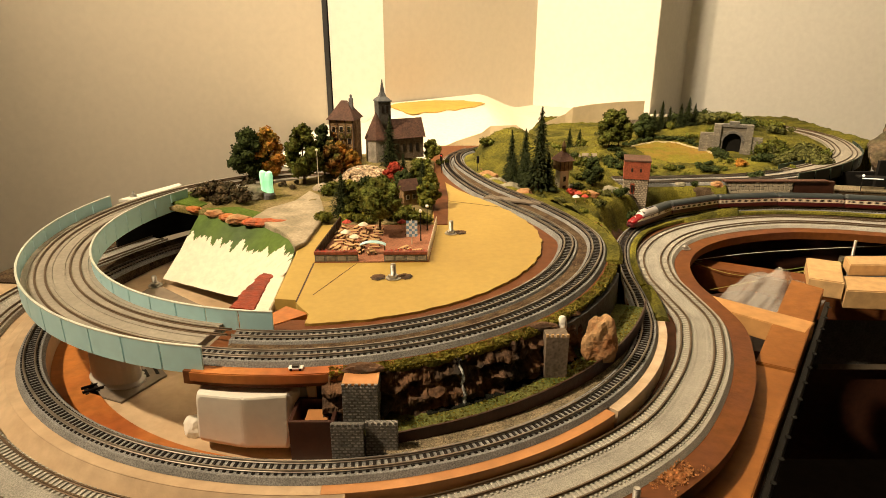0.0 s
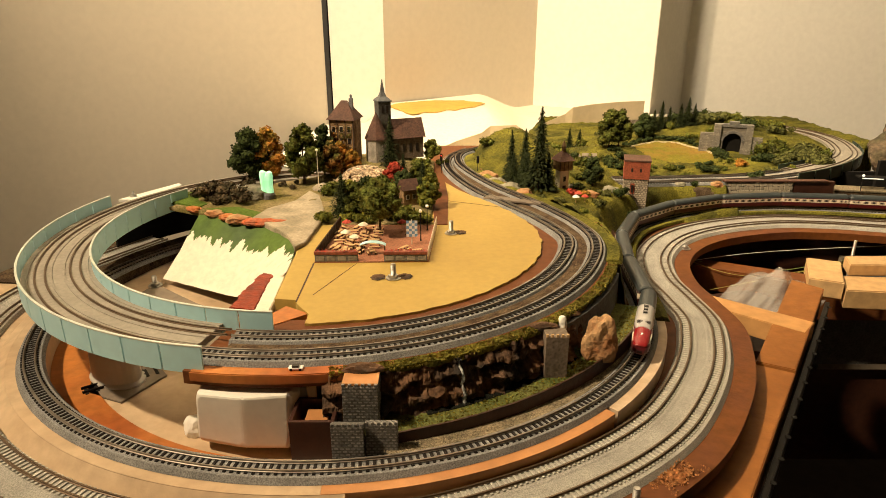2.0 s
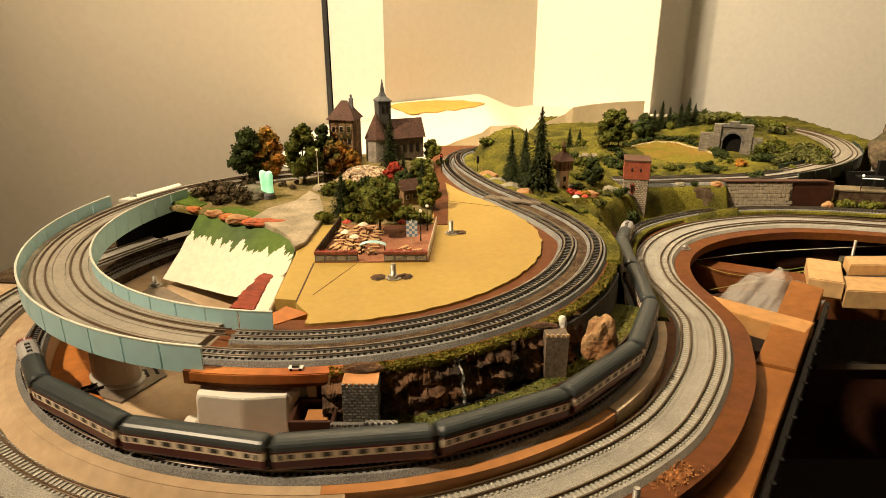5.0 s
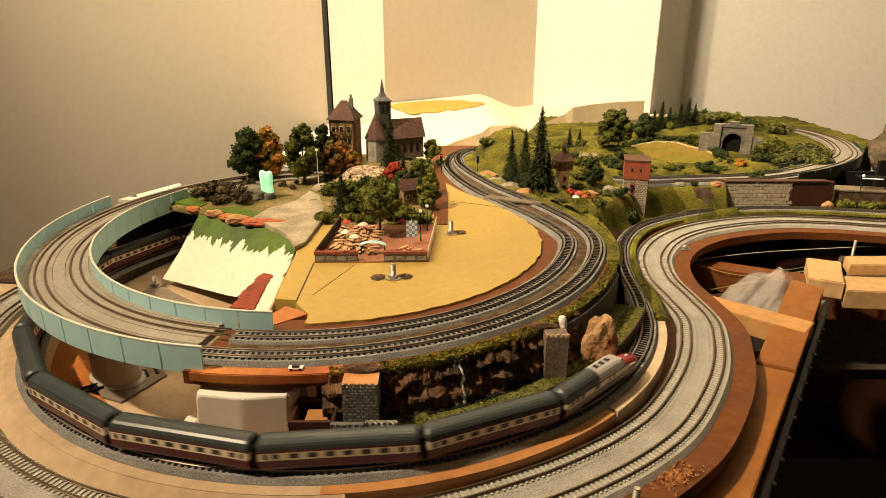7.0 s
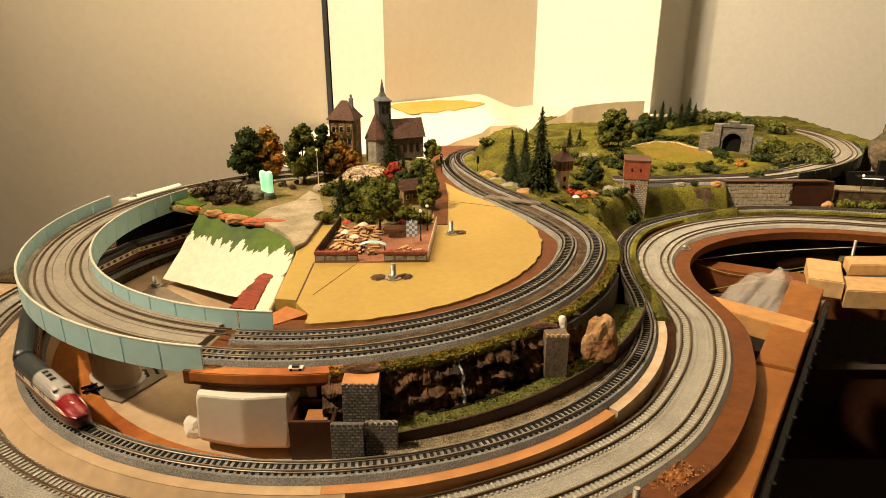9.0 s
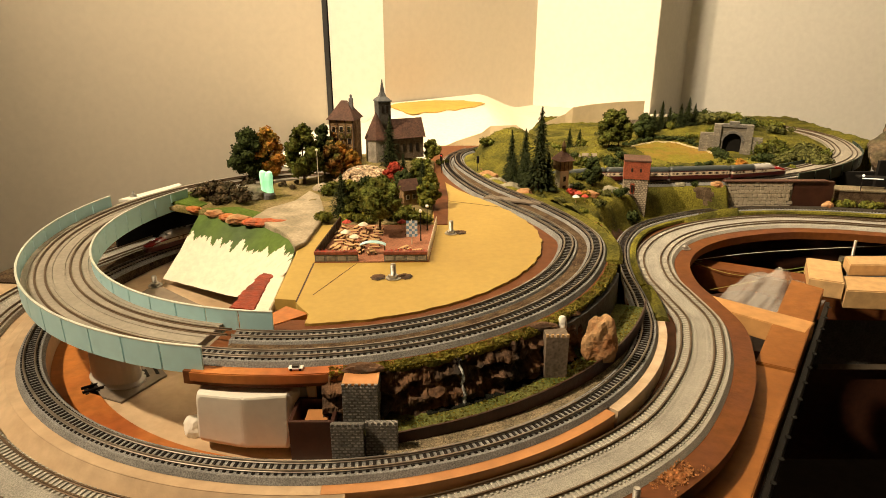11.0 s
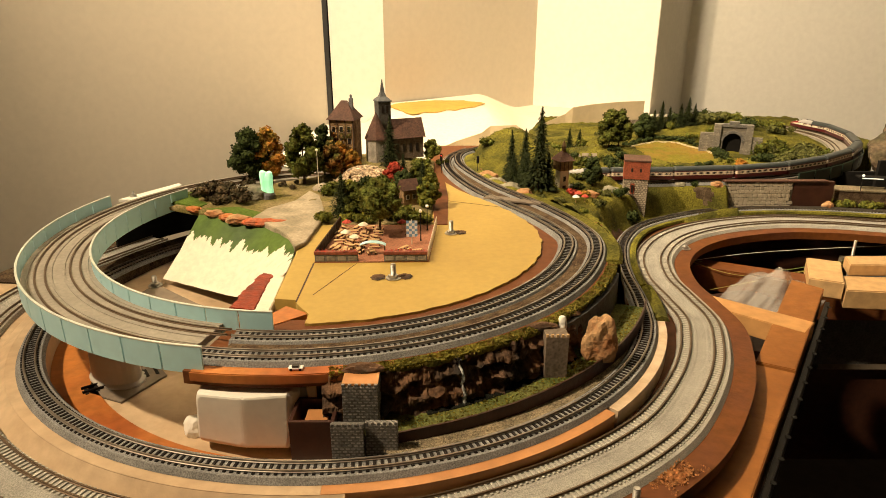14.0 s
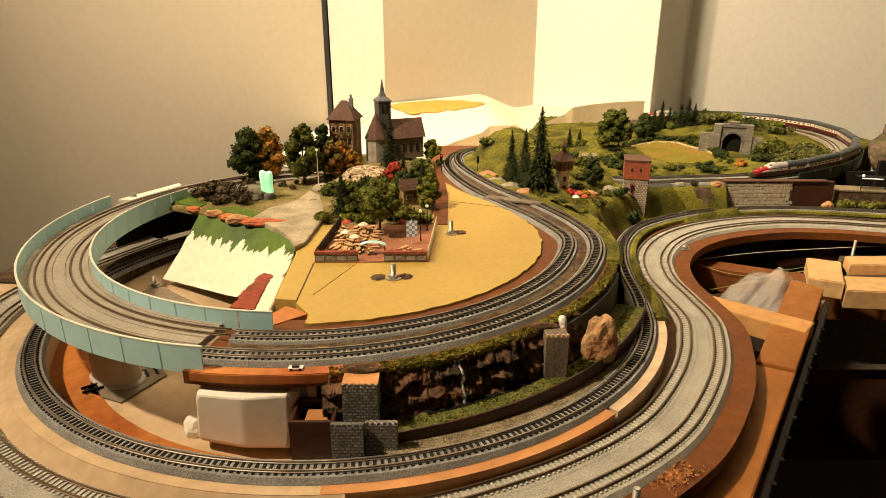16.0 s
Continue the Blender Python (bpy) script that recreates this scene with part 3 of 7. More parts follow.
# same bare board, dark here: shade of the hollow put into the colour
tagged(sweep("baseboard_bare_shade", cut(main_line, 3.84, 9), [(-0.10, -0.020), (-0.10, -0.0079), (0.045, -0.0079), (0.045, -0.020)], M["soil"]), "trackbed board coloured dark for the shade in the hollow", "board", kind="structure")
disc = [(-0.106 + 0.335 * math.cos(a), 0.705 + 0.335 * math.sin(a)) for a in np.linspace(0, 2 * math.pi, 72)[:-1]]
tagged(part("table_board", slab(disc, -0.034, -0.0212), M["beigewood"]), "bare beige wooden board under the loop", "board", kind="structure")
s_br = np.r_[0, np.cumsum(np.linalg.norm(np.diff(branch, axis=0), axis=1))]
tagged(sweep("apron", cut(branch, 3.12, 3.73), [(-0.034, ("z", -0.0194)), (-0.034, ("z", -0.0060)), (-0.0216, -0.0082), (-0.0216, ("z", -0.0194))], M["beigewood"]), "bare beige wooden apron beside the single track", "trackbed", kind="structure")
# apron and riser go on in dark brown as painted shade
tagged(sweep("apron_shade", cut(branch, 3.73, 4.1), [(-0.034, ("z", -0.0194)), (-0.034, ("z", -0.0060)), (-0.0216, -0.0082), (-0.0216, ("z", -0.0194))], M["soil"]), "apron beside the single track, coloured dark for the shade in the hollow", "trackbed", kind="structure")
tagged(sweep("riser_c", cut(branch, 3.135, 3.73), [(-0.0215, ("z", -0.0196)), (-0.0215, -0.0078), (0.0125, -0.0078), (0.0125, ("z", -0.0196))], M["beigewood"]), "bare beige wooden riser strip carrying the single track", "trackbed", kind="structure")
tagged(sweep("riser_c_shade", cut(branch, 3.73, 4.1), [(-0.0215, ("z", -0.0196)), (-0.0215, -0.0078), (0.0125, -0.0078), (0.0125, ("z", -0.0196))], M["soil"]), "riser strip carrying the single track, coloured dark for the shade in the hollow", "trackbed", kind="structure")
tagged(sweep("riser_pale", cut(branch, 2.655, 2.896), [(-0.0215, ("z", -0.0196)), (-0.0215, -0.0078), (0.0125, -0.0078), (0.0125, ("z", -0.0196))], M["pale_wood"]), "pale bare wooden riser strip carrying the single track", "trackbed", kind="structure")
tagged(sweep("riser", cut(branch, 2.897, 3.139), [(-0.0215, ("z", -0.0196)), (-0.0215, -0.0078), (0.0125, -0.0078), (0.0125, ("z", -0.0196))], M["orange"]), "orange wooden riser strip carrying the single track", "trackbed", kind="structure")
tagged(sweep("riser_b", cut(branch, 0.0, 2.655), [(-0.013, ("z", -0.0196)), (-0.013, -0.0078), (0.0135, -0.0078), (0.0135, ("z", -0.0196))], M["brown"]), "brown board carrying the single track", "trackbed", kind="structure")
tagged(sweep("paint_band", cut(branch, 3.13, 3.66), [(0.0126, ("z", -0.0215)), (0.0126, ("z", -0.0190)), (0.047, ("z", -0.0190)), (0.047, ("z", -0.0215))], M["redpaint"]), "rust red painted band along the loop", "paint band", kind="structure")
tagged(sweep("gravel", cut(branch, 2.72, 3.09), [(0.0118, -0.0078), (0.0118, -0.0052), (0.018, -0.0056), (0.026, -0.0054), (0.036, -0.0050), (0.036, -0.0078)], M["gravel"]), "brown gravel strip beside the single track", "gravel", kind="stuff")
tagged(sweep("grass_verge", cut(branch, 1.3, 2.60), [(-0.0215, -0.0079), (-0.0205, -0.004), (-0.016, -0.0025), (-0.0118, -0.005), (-0.0118, -0.0079)], M["grass"]), "strip of yellow-green flock between the tracks", "grass", kind="stuff")
tagged(sweep("grass_verge_b", cut(branch, 2.60, 2.70), [(-0.0275, -0.0079), (-0.024, -0.003), (-0.018, -0.002), (-0.0118, -0.005), (-0.0118, -0.0079)], M["grass"]), "wider patch of yellow-green flock between the tracks", "grass", kind="stuff")

rim = random.Random(14)
yb = []
for a in np.linspace(-87, 40, 110):
    r = np.interp(a, (-87, -24, -11, 0, 8, 18, 28, 40), (0.2672, 0.2672, 0.2625, 0.2575, 0.2515, 0.2450, 0.2420, 0.2420)) + rim.uniform(-0.0011, 0.0011) * (1 if a > -42 else 0.25) + 0.0010 * math.sin(a * 0.9) * math.sin(a * 0.23)
    yb.append((-0.138 + r * math.cos(radians(a)), 0.783 + r * math.sin(radians(a))))
yb += [(0.026, 0.975), (0.006, 1.02), (-0.002, 1.05), (-0.06, 1.05), (-0.17, 0.98), (-0.176, 0.74), (-0.170, 0.693), (-0.164, 0.569), (-0.143, 0.566), (-0.139, 0.556), (-0.124, 0.535)]
tagged(part("yellow_board", slab(yb, 0.046, 0.0580), M["yellow"]), "ochre painted plywood board of the upper level", "board")
ring = [(-0.138 + 0.350 * math.cos(radians(a)), 0.783 + 0.350 * math.sin(radians(a))) for a in np.linspace(-101, 5, 30)]
ring += [(0.192, 0.85), (0.125, 0.99), (0.075, 1.1), (0.06, 1.2), (0.1, 1.35), (-0.02, 1.35), (-0.03, 1.1), (0.0, 1.0), (0.09, 0.83)]
ring += [(-0.138 + 0.255 * math.cos(radians(a)), 0.783 + 0.255 * math.sin(radians(a))) for a in np.linspace(0, -101, 30)]
tagged(part("brown_board", slab(ring, 0.0440, 0.0554), M["brown"]), "rust brown trackbed board of the upper level", "board")
lip = [(-0.138 + r * math.cos(radians(a)), 0.783 + r * math.sin(radians(a))) for r, aa in ((0.3512, np.linspace(-100, -80, 10)), (0.330, np.linspace(-80, -100, 10))) for a in aa]
tagged(part("board_lip", slab(lip, 0.0470, 0.0558, 0.0008), M["redpaint"]), "rust red painted front edge of the upper board", "board")
tagged(part("brown_road", slab([(-0.012, 0.80), (0.006, 0.80), (0.008, 0.93), (0.002, 1.06), (-0.004, 1.14), (-0.018, 1.14), (-0.016, 0.95)], 0.0581, 0.0592), M["brown"]), "reddish brown painted strip along the village", "road", kind="structure")

tagged(sweep("track_soil", cut(up_out, SU + 0.02, 9), [(-0.0262, -0.0085), (-0.0255, -0.0058), (-0.017, -0.0048), (-0.0085, -0.0058), (-0.0078, -0.0085)], M["soil"]), "dark brown soil between the upper tracks", "soil", kind="stuff")
tagged(sweep("track_verge", cut(up_out, 1.38, 2.02), [(0.0122, -0.0085), (0.0122, -0.0062), (0.018, -0.0045), (0.026, -0.0040), (0.030, -0.0085)], M["grass"]), "green flocked verge beside the upper track", "grass", kind="stuff")
# dark seams in the ochre board
for x0, y0, x1, y1, w in ((-0.1435, 0.664, -0.1415, 0.562, 0.0016), (-0.096, 0.662, -0.128, 0.578, 0.0006), (0.008, 0.915, 0.084, 0.882, 0.0007)):
    d = Vector((x1 - x0, y1 - y0))
    tagged(part("board_seam", box(0, -w / 2, 0.0578, d.length, w / 2, 0.0583, 0, pose(x0, y0, 0, 0, 0, math.degrees(math.atan2(d.y, d.x)))), M["brown_dark"]), "dark seam between two ochre boards", "seam", kind="structure")

# ---- terrain ----
vis_branch = cut(branch, 1.2, 2.75)
SETS = [(up_out[::3], 0.0552), (up_in[::3], 0.0552), (vis_branch[::3], -0.0195), (main_line[::4], -0.0215), (cut(branch, 4.70, 9)[::3], 0.0242), (far_in[::3], 0.0242)]


def terrain(name, x0, x1, y0f, y1, nx, ny, wild, inside, base, material, label, category="hill", near=0.013, far=0.045, zone=None):
    """A flocked sheet over the plan that dips to the track beds which it meets, with skirts at its rim."""
    y_low = y0f if callable(y0f) else (lambda x: y0f)
    X, V = np.meshgrid(np.linspace(x0, x1, nx), np.linspace(0, 1, ny))
    Y = np.vectorize(y_low)(X)
    Y = Y + (y1 - Y) * V
    Z = np.vectorize(wild)(X, Y)
    for path, zt in SETS:
        d = np.full(X.shape, 9.0)
        for p in path:
            d = np.minimum(d, np.hypot(X - p[0], Y - p[1]))
        w = np.clip((d - near) / (far - near), 0, 1)
        w = w * w * (3 - 2 * w)
        Z = zt + (Z - zt) * w
    ok = np.vectorize(inside)(X, Y)
    verts = [(float(a), float(b), float(h)) for a, b, h in zip(X.ravel(), Y.ravel(), Z.ravel())]
    faces, edges, index = [], {}, []
    for j in range(ny - 1):
        for i in range(nx - 1):
            if ok[j, i] and ok[j, i + 1] and ok[j + 1, i] and ok[j + 1, i + 1]:
                a = j * nx + i
                f = (a, a + 1, a + nx + 1, a + nx)
                faces.append(f)
                index.append(zone(X[j, i], Y[j, i]) if zone else 0)
                for e in zip(f, f[1:] + f[:1]):
                    edges[e] = 1
    low = {}
    for a, b in [e for e in edges if (e[1], e[0]) not in edges]:
        for v in (a, b):
            if v not in low:
                low[v] = len(verts)
                verts.append((verts[v][0], verts[v][1], base))
        faces.append((b, a, low[a], low[b]))
    ob = raw(name, verts, faces, material, smooth=True)
    ob.data.polygons.foreach_set("material_index", index + [0] * (len(faces) - len(index)))
    bm = bmesh.new()
    bm.from_mesh(ob.data)
    bmesh.ops.delete(bm, geom=[v for v in bm.verts if not v.link_faces], context="VERTS")
    bm.to_mesh(ob.data)
    bm.free()
    tagged(ob, label, category, kind="structure")
    return lambda x, y: float(Z[int(np.clip(round((y - y_low(x)) / (y1 - y_low(x)) * (ny - 1)), 0, ny - 1)), int(np.clip(round((x - x0) / (x1 - x0) * (nx - 1)), 0, nx - 1))])


def bump2(x, y, cx, cy, sx, sy):
    return math.exp(-((x - cx) / sx) ** 2 - ((y - cy) / sy) ** 2)


def rough_n(x, y, f=45):
    return noise.noise(Vector((x * f, y * f, 0.3))) + 0.5 * noise.noise(Vector((x * f * 2.7, y * f * 2.7, 1.3)))


def hill_wild(x, y):
    h = 0.030 + 0.080 * bump2(x, y, 0.135, 1.235, 0.095, 0.12) + 0.028 * bump2(x, y, 0.16, 1.0, 0.07, 0.08) + 0.012 * bump2(x, y, 0.27, 1.12, 0.06, 0.05)
    h += 0.022 * bump2(x, y, 0.36, 1.36, 0.12, 0.05) + 0.016 * bump2(x, y, 0.52, 1.52, 0.25, 0.06) + 0.040 * bump2(x, y, 0.66, 1.62, 0.16, 0.10)
    if x > 0.3 and y < 1.24:
        h -= 0.02 * min(1, (x - 0.3) / 0.05) * min(1, (1.24 - y) / 0.08)
    return h + 0.0035 * rough_n(x, y)


def hill_in(x, y):
    if y < 1.05:
        return x > 0.045 + (1.1 - y) * 0.36 and x < 0.20 + max(0, y - 0.62) * 0.30
    if x < 0.30:
        return y < 1.40 + max(0.0, x - 0.14) * 3.3
    if y < 1.142:
        return x < 0.52 and y > 1.0 + (x - 0.3) * 0.2
    if x > 0.66 and y < 1.215 + (x - 0.66) * 0.80:
        return False
    return x < 1.03 and y < 1.93


def hill_in2(x, y):
    if y < 0.885:
        return False
    return hill_in(x, y)


def hill_zone(x, y):
    """1 on the worn oval lawn, 2 on the bare brown patch above the stone wall."""
    if math.hypot((x - 0.495) / 0.092, (y - 1.380) / 0.090) < 1 + 0.05 * rough_n(x, y):
        return 1
    return 2 if math.hypot((x - 0.468) / 0.018, (y - 1.122) / 0.008) < 1 + 0.2 * rough_n(x, y) else 0


ground_hill = terrain("hillside", 0.03, 1.05, 0.56, 1.94, 240, 330, hill_wild, hill_in2, -0.06, [M["grass"], M["hill_lawn"], M["soil"]], "yellow-green flocked model hillside between the tracks", zone=hill_zone)
edge = np.array([(0.495 + 0.094 * math.cos(a), 1.380 + 0.092 * math.sin(a)) for a in np.linspace(radians(150), radians(-5), 60)])
edge = np.array([(x, y, ground_hill(x, y) + 0.0008) for x, y in edge])
edge[:, 2] = np.convolve(np.pad(edge[:, 2], 2, mode="edge"), np.ones(5) / 5, "valid")
tagged(sweep("lawn_edge", edge, [(-0.0030, -0.002), (-0.0022, 0.0010), (0.0022, 0.0010), (0.0030, -0.002)], M["rim_path"]), "pale gravel edge round the oval lawn", "path", kind="structure")


def village_wild(x, y):
    h = 0.0592 + 0.028 * bump2(x, y, -0.115, 1.10, 0.085, 0.10) + 0.006 * bump2(x, y, -0.31, 0.92, 0.06, 0.05) + 0.004 * bump2(x, y, -0.15, 0.9, 0.08, 0.06)
    return h + 0.0012 * rough_n(x, y)


def village_in(x, y):
    if math.hypot(x + 0.138, y - 0.783) > 0.279 and (y < 1.06 or x < -0.19 or y > 1.17):
        return False
    if x > -0.015:
        return False
    return True


ground_village = terrain("village_ground", -0.42, -0.01, lambda x: 0.800 + max(0.0, -0.235 - x) * 0.55, 1.22, 150, 130, village_wild, village_in, 0.052, M["village"], "olive and brown flocked village ground on the upper board", near=0.012, far=0.03)


def ground_at(x, y):
    return ground_village(x, y) if x < -0.012 else ground_hill(x, y)


# white table sheet behind, with an ochre patch
tagged(part("table_sheet", slab([(-0.375, 1.355), (-0.30, 1.30), (0.02, 1.36), (0.55, 1.6), (0.75, 1.9), (0.78, 2.03), (0.655, 2.055), (0.315, 2.255), (-0.165, 1.875), (-0.30, 1.852), (-0.345, 1.838)], 0.008, 0.0180), M["plaster"]), "white plastered table top reaching to the wall", "table top", kind="structure")


def card(name, pts, h, label):
    """A standing strip of tan card along pts in plan, with its height at each point."""
    verts, faces = [], []
    for (x, y), z in zip(pts, h):
        for d, zz in ((0, 0.012), (0.0015, 0.012), (0.0015, z), (0, z)):
            verts.append((x, y + d, zz))
    for i in range(len(pts) - 1):
        for j in range(4):
            a, b = i * 4 + j, i * 4 + (j + 1) % 4
            faces.append((a, b, b + 4, a + 4))
    n = (len(pts) - 1) * 4
    faces += [(3, 2, 1, 0), (n, n + 1, n + 2, n + 3)]
    tagged(raw(name, verts, faces, M["card"]), label, "card strip")


card("card_profile", [(-0.02, 1.42), (0.03, 1.46), (0.09, 1.49), (0.11, 1.50), (0.17, 1.50), (0.21, 1.50)], [0.030, 0.044, 0.058, 0.072, 0.074, 0.05], "tan card hill profile standing on the table")
card("card_profile", [(0.27, 1.78), (0.34, 1.80), (0.36, 1.80), (0.42, 1.82), (0.50, 1.84), (0.575, 1.86)], [0.03, 0.056, 0.074, 0.080, 0.084, 0.084], "tall tan card hill profile standing behind the hill")

# ---- front cliff, ledge and pond ----
def cliff_r(a, v):
    r = 0.3525 + 0.017 * (1 - v) + 0.0065 * rough_n(a * 2.2, v * 0.9 + 3, 9) + 0.0055 * math.floor(4 * noise.noise(Vector((a * 55, v * 2.2, 5)))) / 4
    r += 0.003 * math.sin(v * 26 + 3 * noise.noise(Vector((a * 12, 0, 0))))
    return r - max(0, v - 0.9) * 0.03


verts, faces, NA, NZ = [], [], 240, 22
for i in range(NA):
    a = radians(-83 + 42 * i / (NA - 1))
    for j in range(NZ):
        v = j / (NZ - 1)
        r = cliff_r(a, v)
        verts.append((-0.138 + r * math.cos(a), 0.783 + r * math.sin(a), -0.006 + 0.0605 * v + 0.0015 * noise.noise(Vector((a * 40, v * 8, 1)))))
for i in range(NA - 1):
    for j in range(NZ - 1):
        a = i * NZ + j
        faces.append((a, a + NZ, a + NZ + 1, a + 1))
tagged(raw("rock_cliff", verts, faces, M["rock"]), "dark brown modelled rock cliff under the upper track", "cliff")


def ring_strip(name, r0, r1, a0, a1, z0, z1, material, label, category, kind, jag=0.0, n=60, zn=0.0):
    verts, faces = [], []
    for a in np.linspace(radians(a0), radians(a1), n):
        q = r1 + jag * noise.noise(Vector((a * 30, 1, 2)))
        zz = z1 + zn * noise.noise(Vector((a * 50, 4, 2)))
        for r, z in ((r0, z0), (q, z0), (q, zz), (r0, zz)):
            verts.append((-0.138 + r * math.cos(a), 0.783 + r * math.sin(a), z))
    for i in range(n - 1):
        for j in range(4):
            a, b = i * 4 + j, i * 4 + (j + 1) % 4
            faces.append((a, b, b + 4, a + 4))
    faces += [(3, 2, 1, 0), tuple((n - 1) * 4 + j for j in range(4))]
    return tagged(raw(name, verts, faces, material), label, category, kind=kind)


ring_strip("ledge", 0.345, 0.3865, -80, -22, -0.0215, 0.0155, M["grass_dark"], "dark green flocked ledge below the cliff", "ledge", "structure", 0.001)
ring_strip("retaining_strip", 0.3868, 0.3885, -81, -20, -0.0215, 0.0200, M["brown_dark"], "dark brown retaining strip before the ledge", "retaining wall", "structure", 0, 60, 0.001)
ring_strip("cliff_verge", 0.342, 0.3525, -80, 22, 0.0500, 0.0556, M["grass"], "mossy green verge on top of the cliff", "grass", "stuff", 0.0025, 160, 0.0020)
ring_strip("retaining_wall", 0.340, 0.3565, -47.5, -21, 0.0150, 0.0490, M["stone_dark"], "plain dark grey retaining wall under the cliff verge", "retaining wall", "structure", 0.0006, 40, 0.0012)
ring_strip("pond", 0.352, 0.368, -70, -44, 0.0155, 0.0163, M["water"], "small dark pond at the foot of the cliff", "pond", "structure")
verts, faces = [], []
for j in range(24):
    v = 0.34 + 0.62 * j / 23
    for da, dr in ((-0.0045, 0.0002), (-0.002, 0.0016), (0.001, 0.0020), (0.0045, 0.0002)):
        a = radians(-64.6) + da * (1.5 - 0.8 * v) + 0.002 * noise.noise(Vector((v * 9, 1, 1)))
        r = max(cliff_r(a, v), cliff_r(a + 0.01, v)) + dr
        verts.append((-0.138 + r * math.cos(a), 0.783 + r * math.sin(a), -0.006 + 0.0605 * v))
for j in range(23):
    for k in range(3):
        q = j * 4 + k
        faces.append((q, q + 1, q + 5, q + 4))
tagged(raw("waterfall", verts, faces, M["water_white"], smooth=True), "thin white waterfall on the cliff", "waterfall", kind="structure")
ring_strip("back_panel", 0.330, 0.334, -84, 20, -0.0215, 0.0440, M["brown_dark"], "dark brown panel under the upper board", "panel", "structure")


# ---- plants ----
def leaf_cloud(centres, radii, n, size, rnd, flat=0.8):
    """Small two-faced leaves thrown through several lobes, as vertices and faces."""
    verts, faces = [], []
    w = np.array(radii) ** 2
    w /= w.sum()
    for _ in range(n):
        k = rnd.choices(range(len(radii)), w)[0]
        d = Vector((rnd.gauss(0, 1), rnd.gauss(0, 1), rnd.gauss(0, 1))).normalized()
        c = Vector(centres[k]) + Vector((d.x, d.y, d.z * flat)) * radii[k] * rnd.uniform(0.72, 1.08)
        s = size * rnd.uniform(0.6, 1.5)
        u = Vector((rnd.gauss(0, 1), rnd.gauss(0, 1), rnd.gauss(0, 0.6))).normalized()
        v = (d + Vector((rnd.gauss(0, 0.5), rnd.gauss(0, 0.5), rnd.gauss(0, 0.5)))).cross(u).normalized()
        b = len(verts)
        verts += [c - u * s - v * s * 0.5, c + u * s * 0.3 - v * s, c + u * s + v * s * 0.4, c - u * s * 0.2 + v * s]
        faces.append((b, b + 1, b + 2, b + 3))
    return verts, faces


def clumps(centres, radii, fill=0.84):
    """A lumpy core that stops the light inside a crown."""
    bm = bmesh.new()
    for c, r in zip(centres, radii):
        g = bmesh.ops.create_icosphere(bm, subdivisions=2, radius=r * fill)
        for v in g["verts"]:
            v.co *= 1 + 0.35 * noise.noise(v.co * 260 + Vector(c) * 900)
            v.co.z *= 0.85
            v.co += Vector(c)
    return bm


def join_leaves(bm, verts, faces):
    vv = [bm.verts.new(v) for v in verts]
    for f in faces:
        bm.faces.new([vv[i] for i in f])
    return bm


def tree(x, y, h, wid, leaf, label, seed, trunk=0.13, group="trees of the layout", z=None, n=2300, lobes=16, category="tree"):
    rnd = random.Random(seed)
    z = ground_at(x, y) if z is None else z
    th = thing("tree", pose(x, y, z - 0.001, 0, 0, rnd.uniform(0, 360)), label, category, group)
    bm = bmesh.new()
    r = max(0.0007, h * 0.018)
    add_lathe(bm, [(r * 1.7, 0), (r * 1.1, h * 0.06), (r, h * 0.25), (r * 0.7, h * 0.5), (r * 0.25, h * 0.85)], 8)
    for k in range(6):
        a, zz = k * 1.05 + rnd.uniform(-0.3, 0.3), h * rnd.uniform(trunk, 0.6)
        add_lathe(bm, [(r * 0.55, 0), (r * 0.4, wid * 0.3), (r * 0.15, wid * 0.55)], 5, Matrix.Translation((0, 0, zz)) @ Euler((0, radians(rnd.uniform(35, 65)), a)).to_matrix().to_4x4())
    part("trunk", bm, M["bark"], th)
    cs, rs = [], []
    for k in range(lobes):
        v = (k + 0.5) / lobes
        zz = h * (trunk + 0.08 + (0.84 - trunk) * v)
        span = wid * (math.sin(math.pi * min(1, 0.25 + 0.72 * v)) ** 0.8) * 0.80
        a = k * 2.4 + rnd.uniform(-0.4, 0.4)
        cs.append((span * rnd.uniform(0.5, 1) * math.cos(a), span * rnd.uniform(0.5, 1) * math.sin(a), zz))
        rs.append(wid * rnd.uniform(0.42, 0.60) * (1 - 0.32 * v))
    vf = leaf_cloud(cs, rs, n, h * 0.015 + 0.0004, rnd, 0.9)
    part("crown", join_leaves(clumps(cs, rs), *vf), M[leaf], th)
    return th


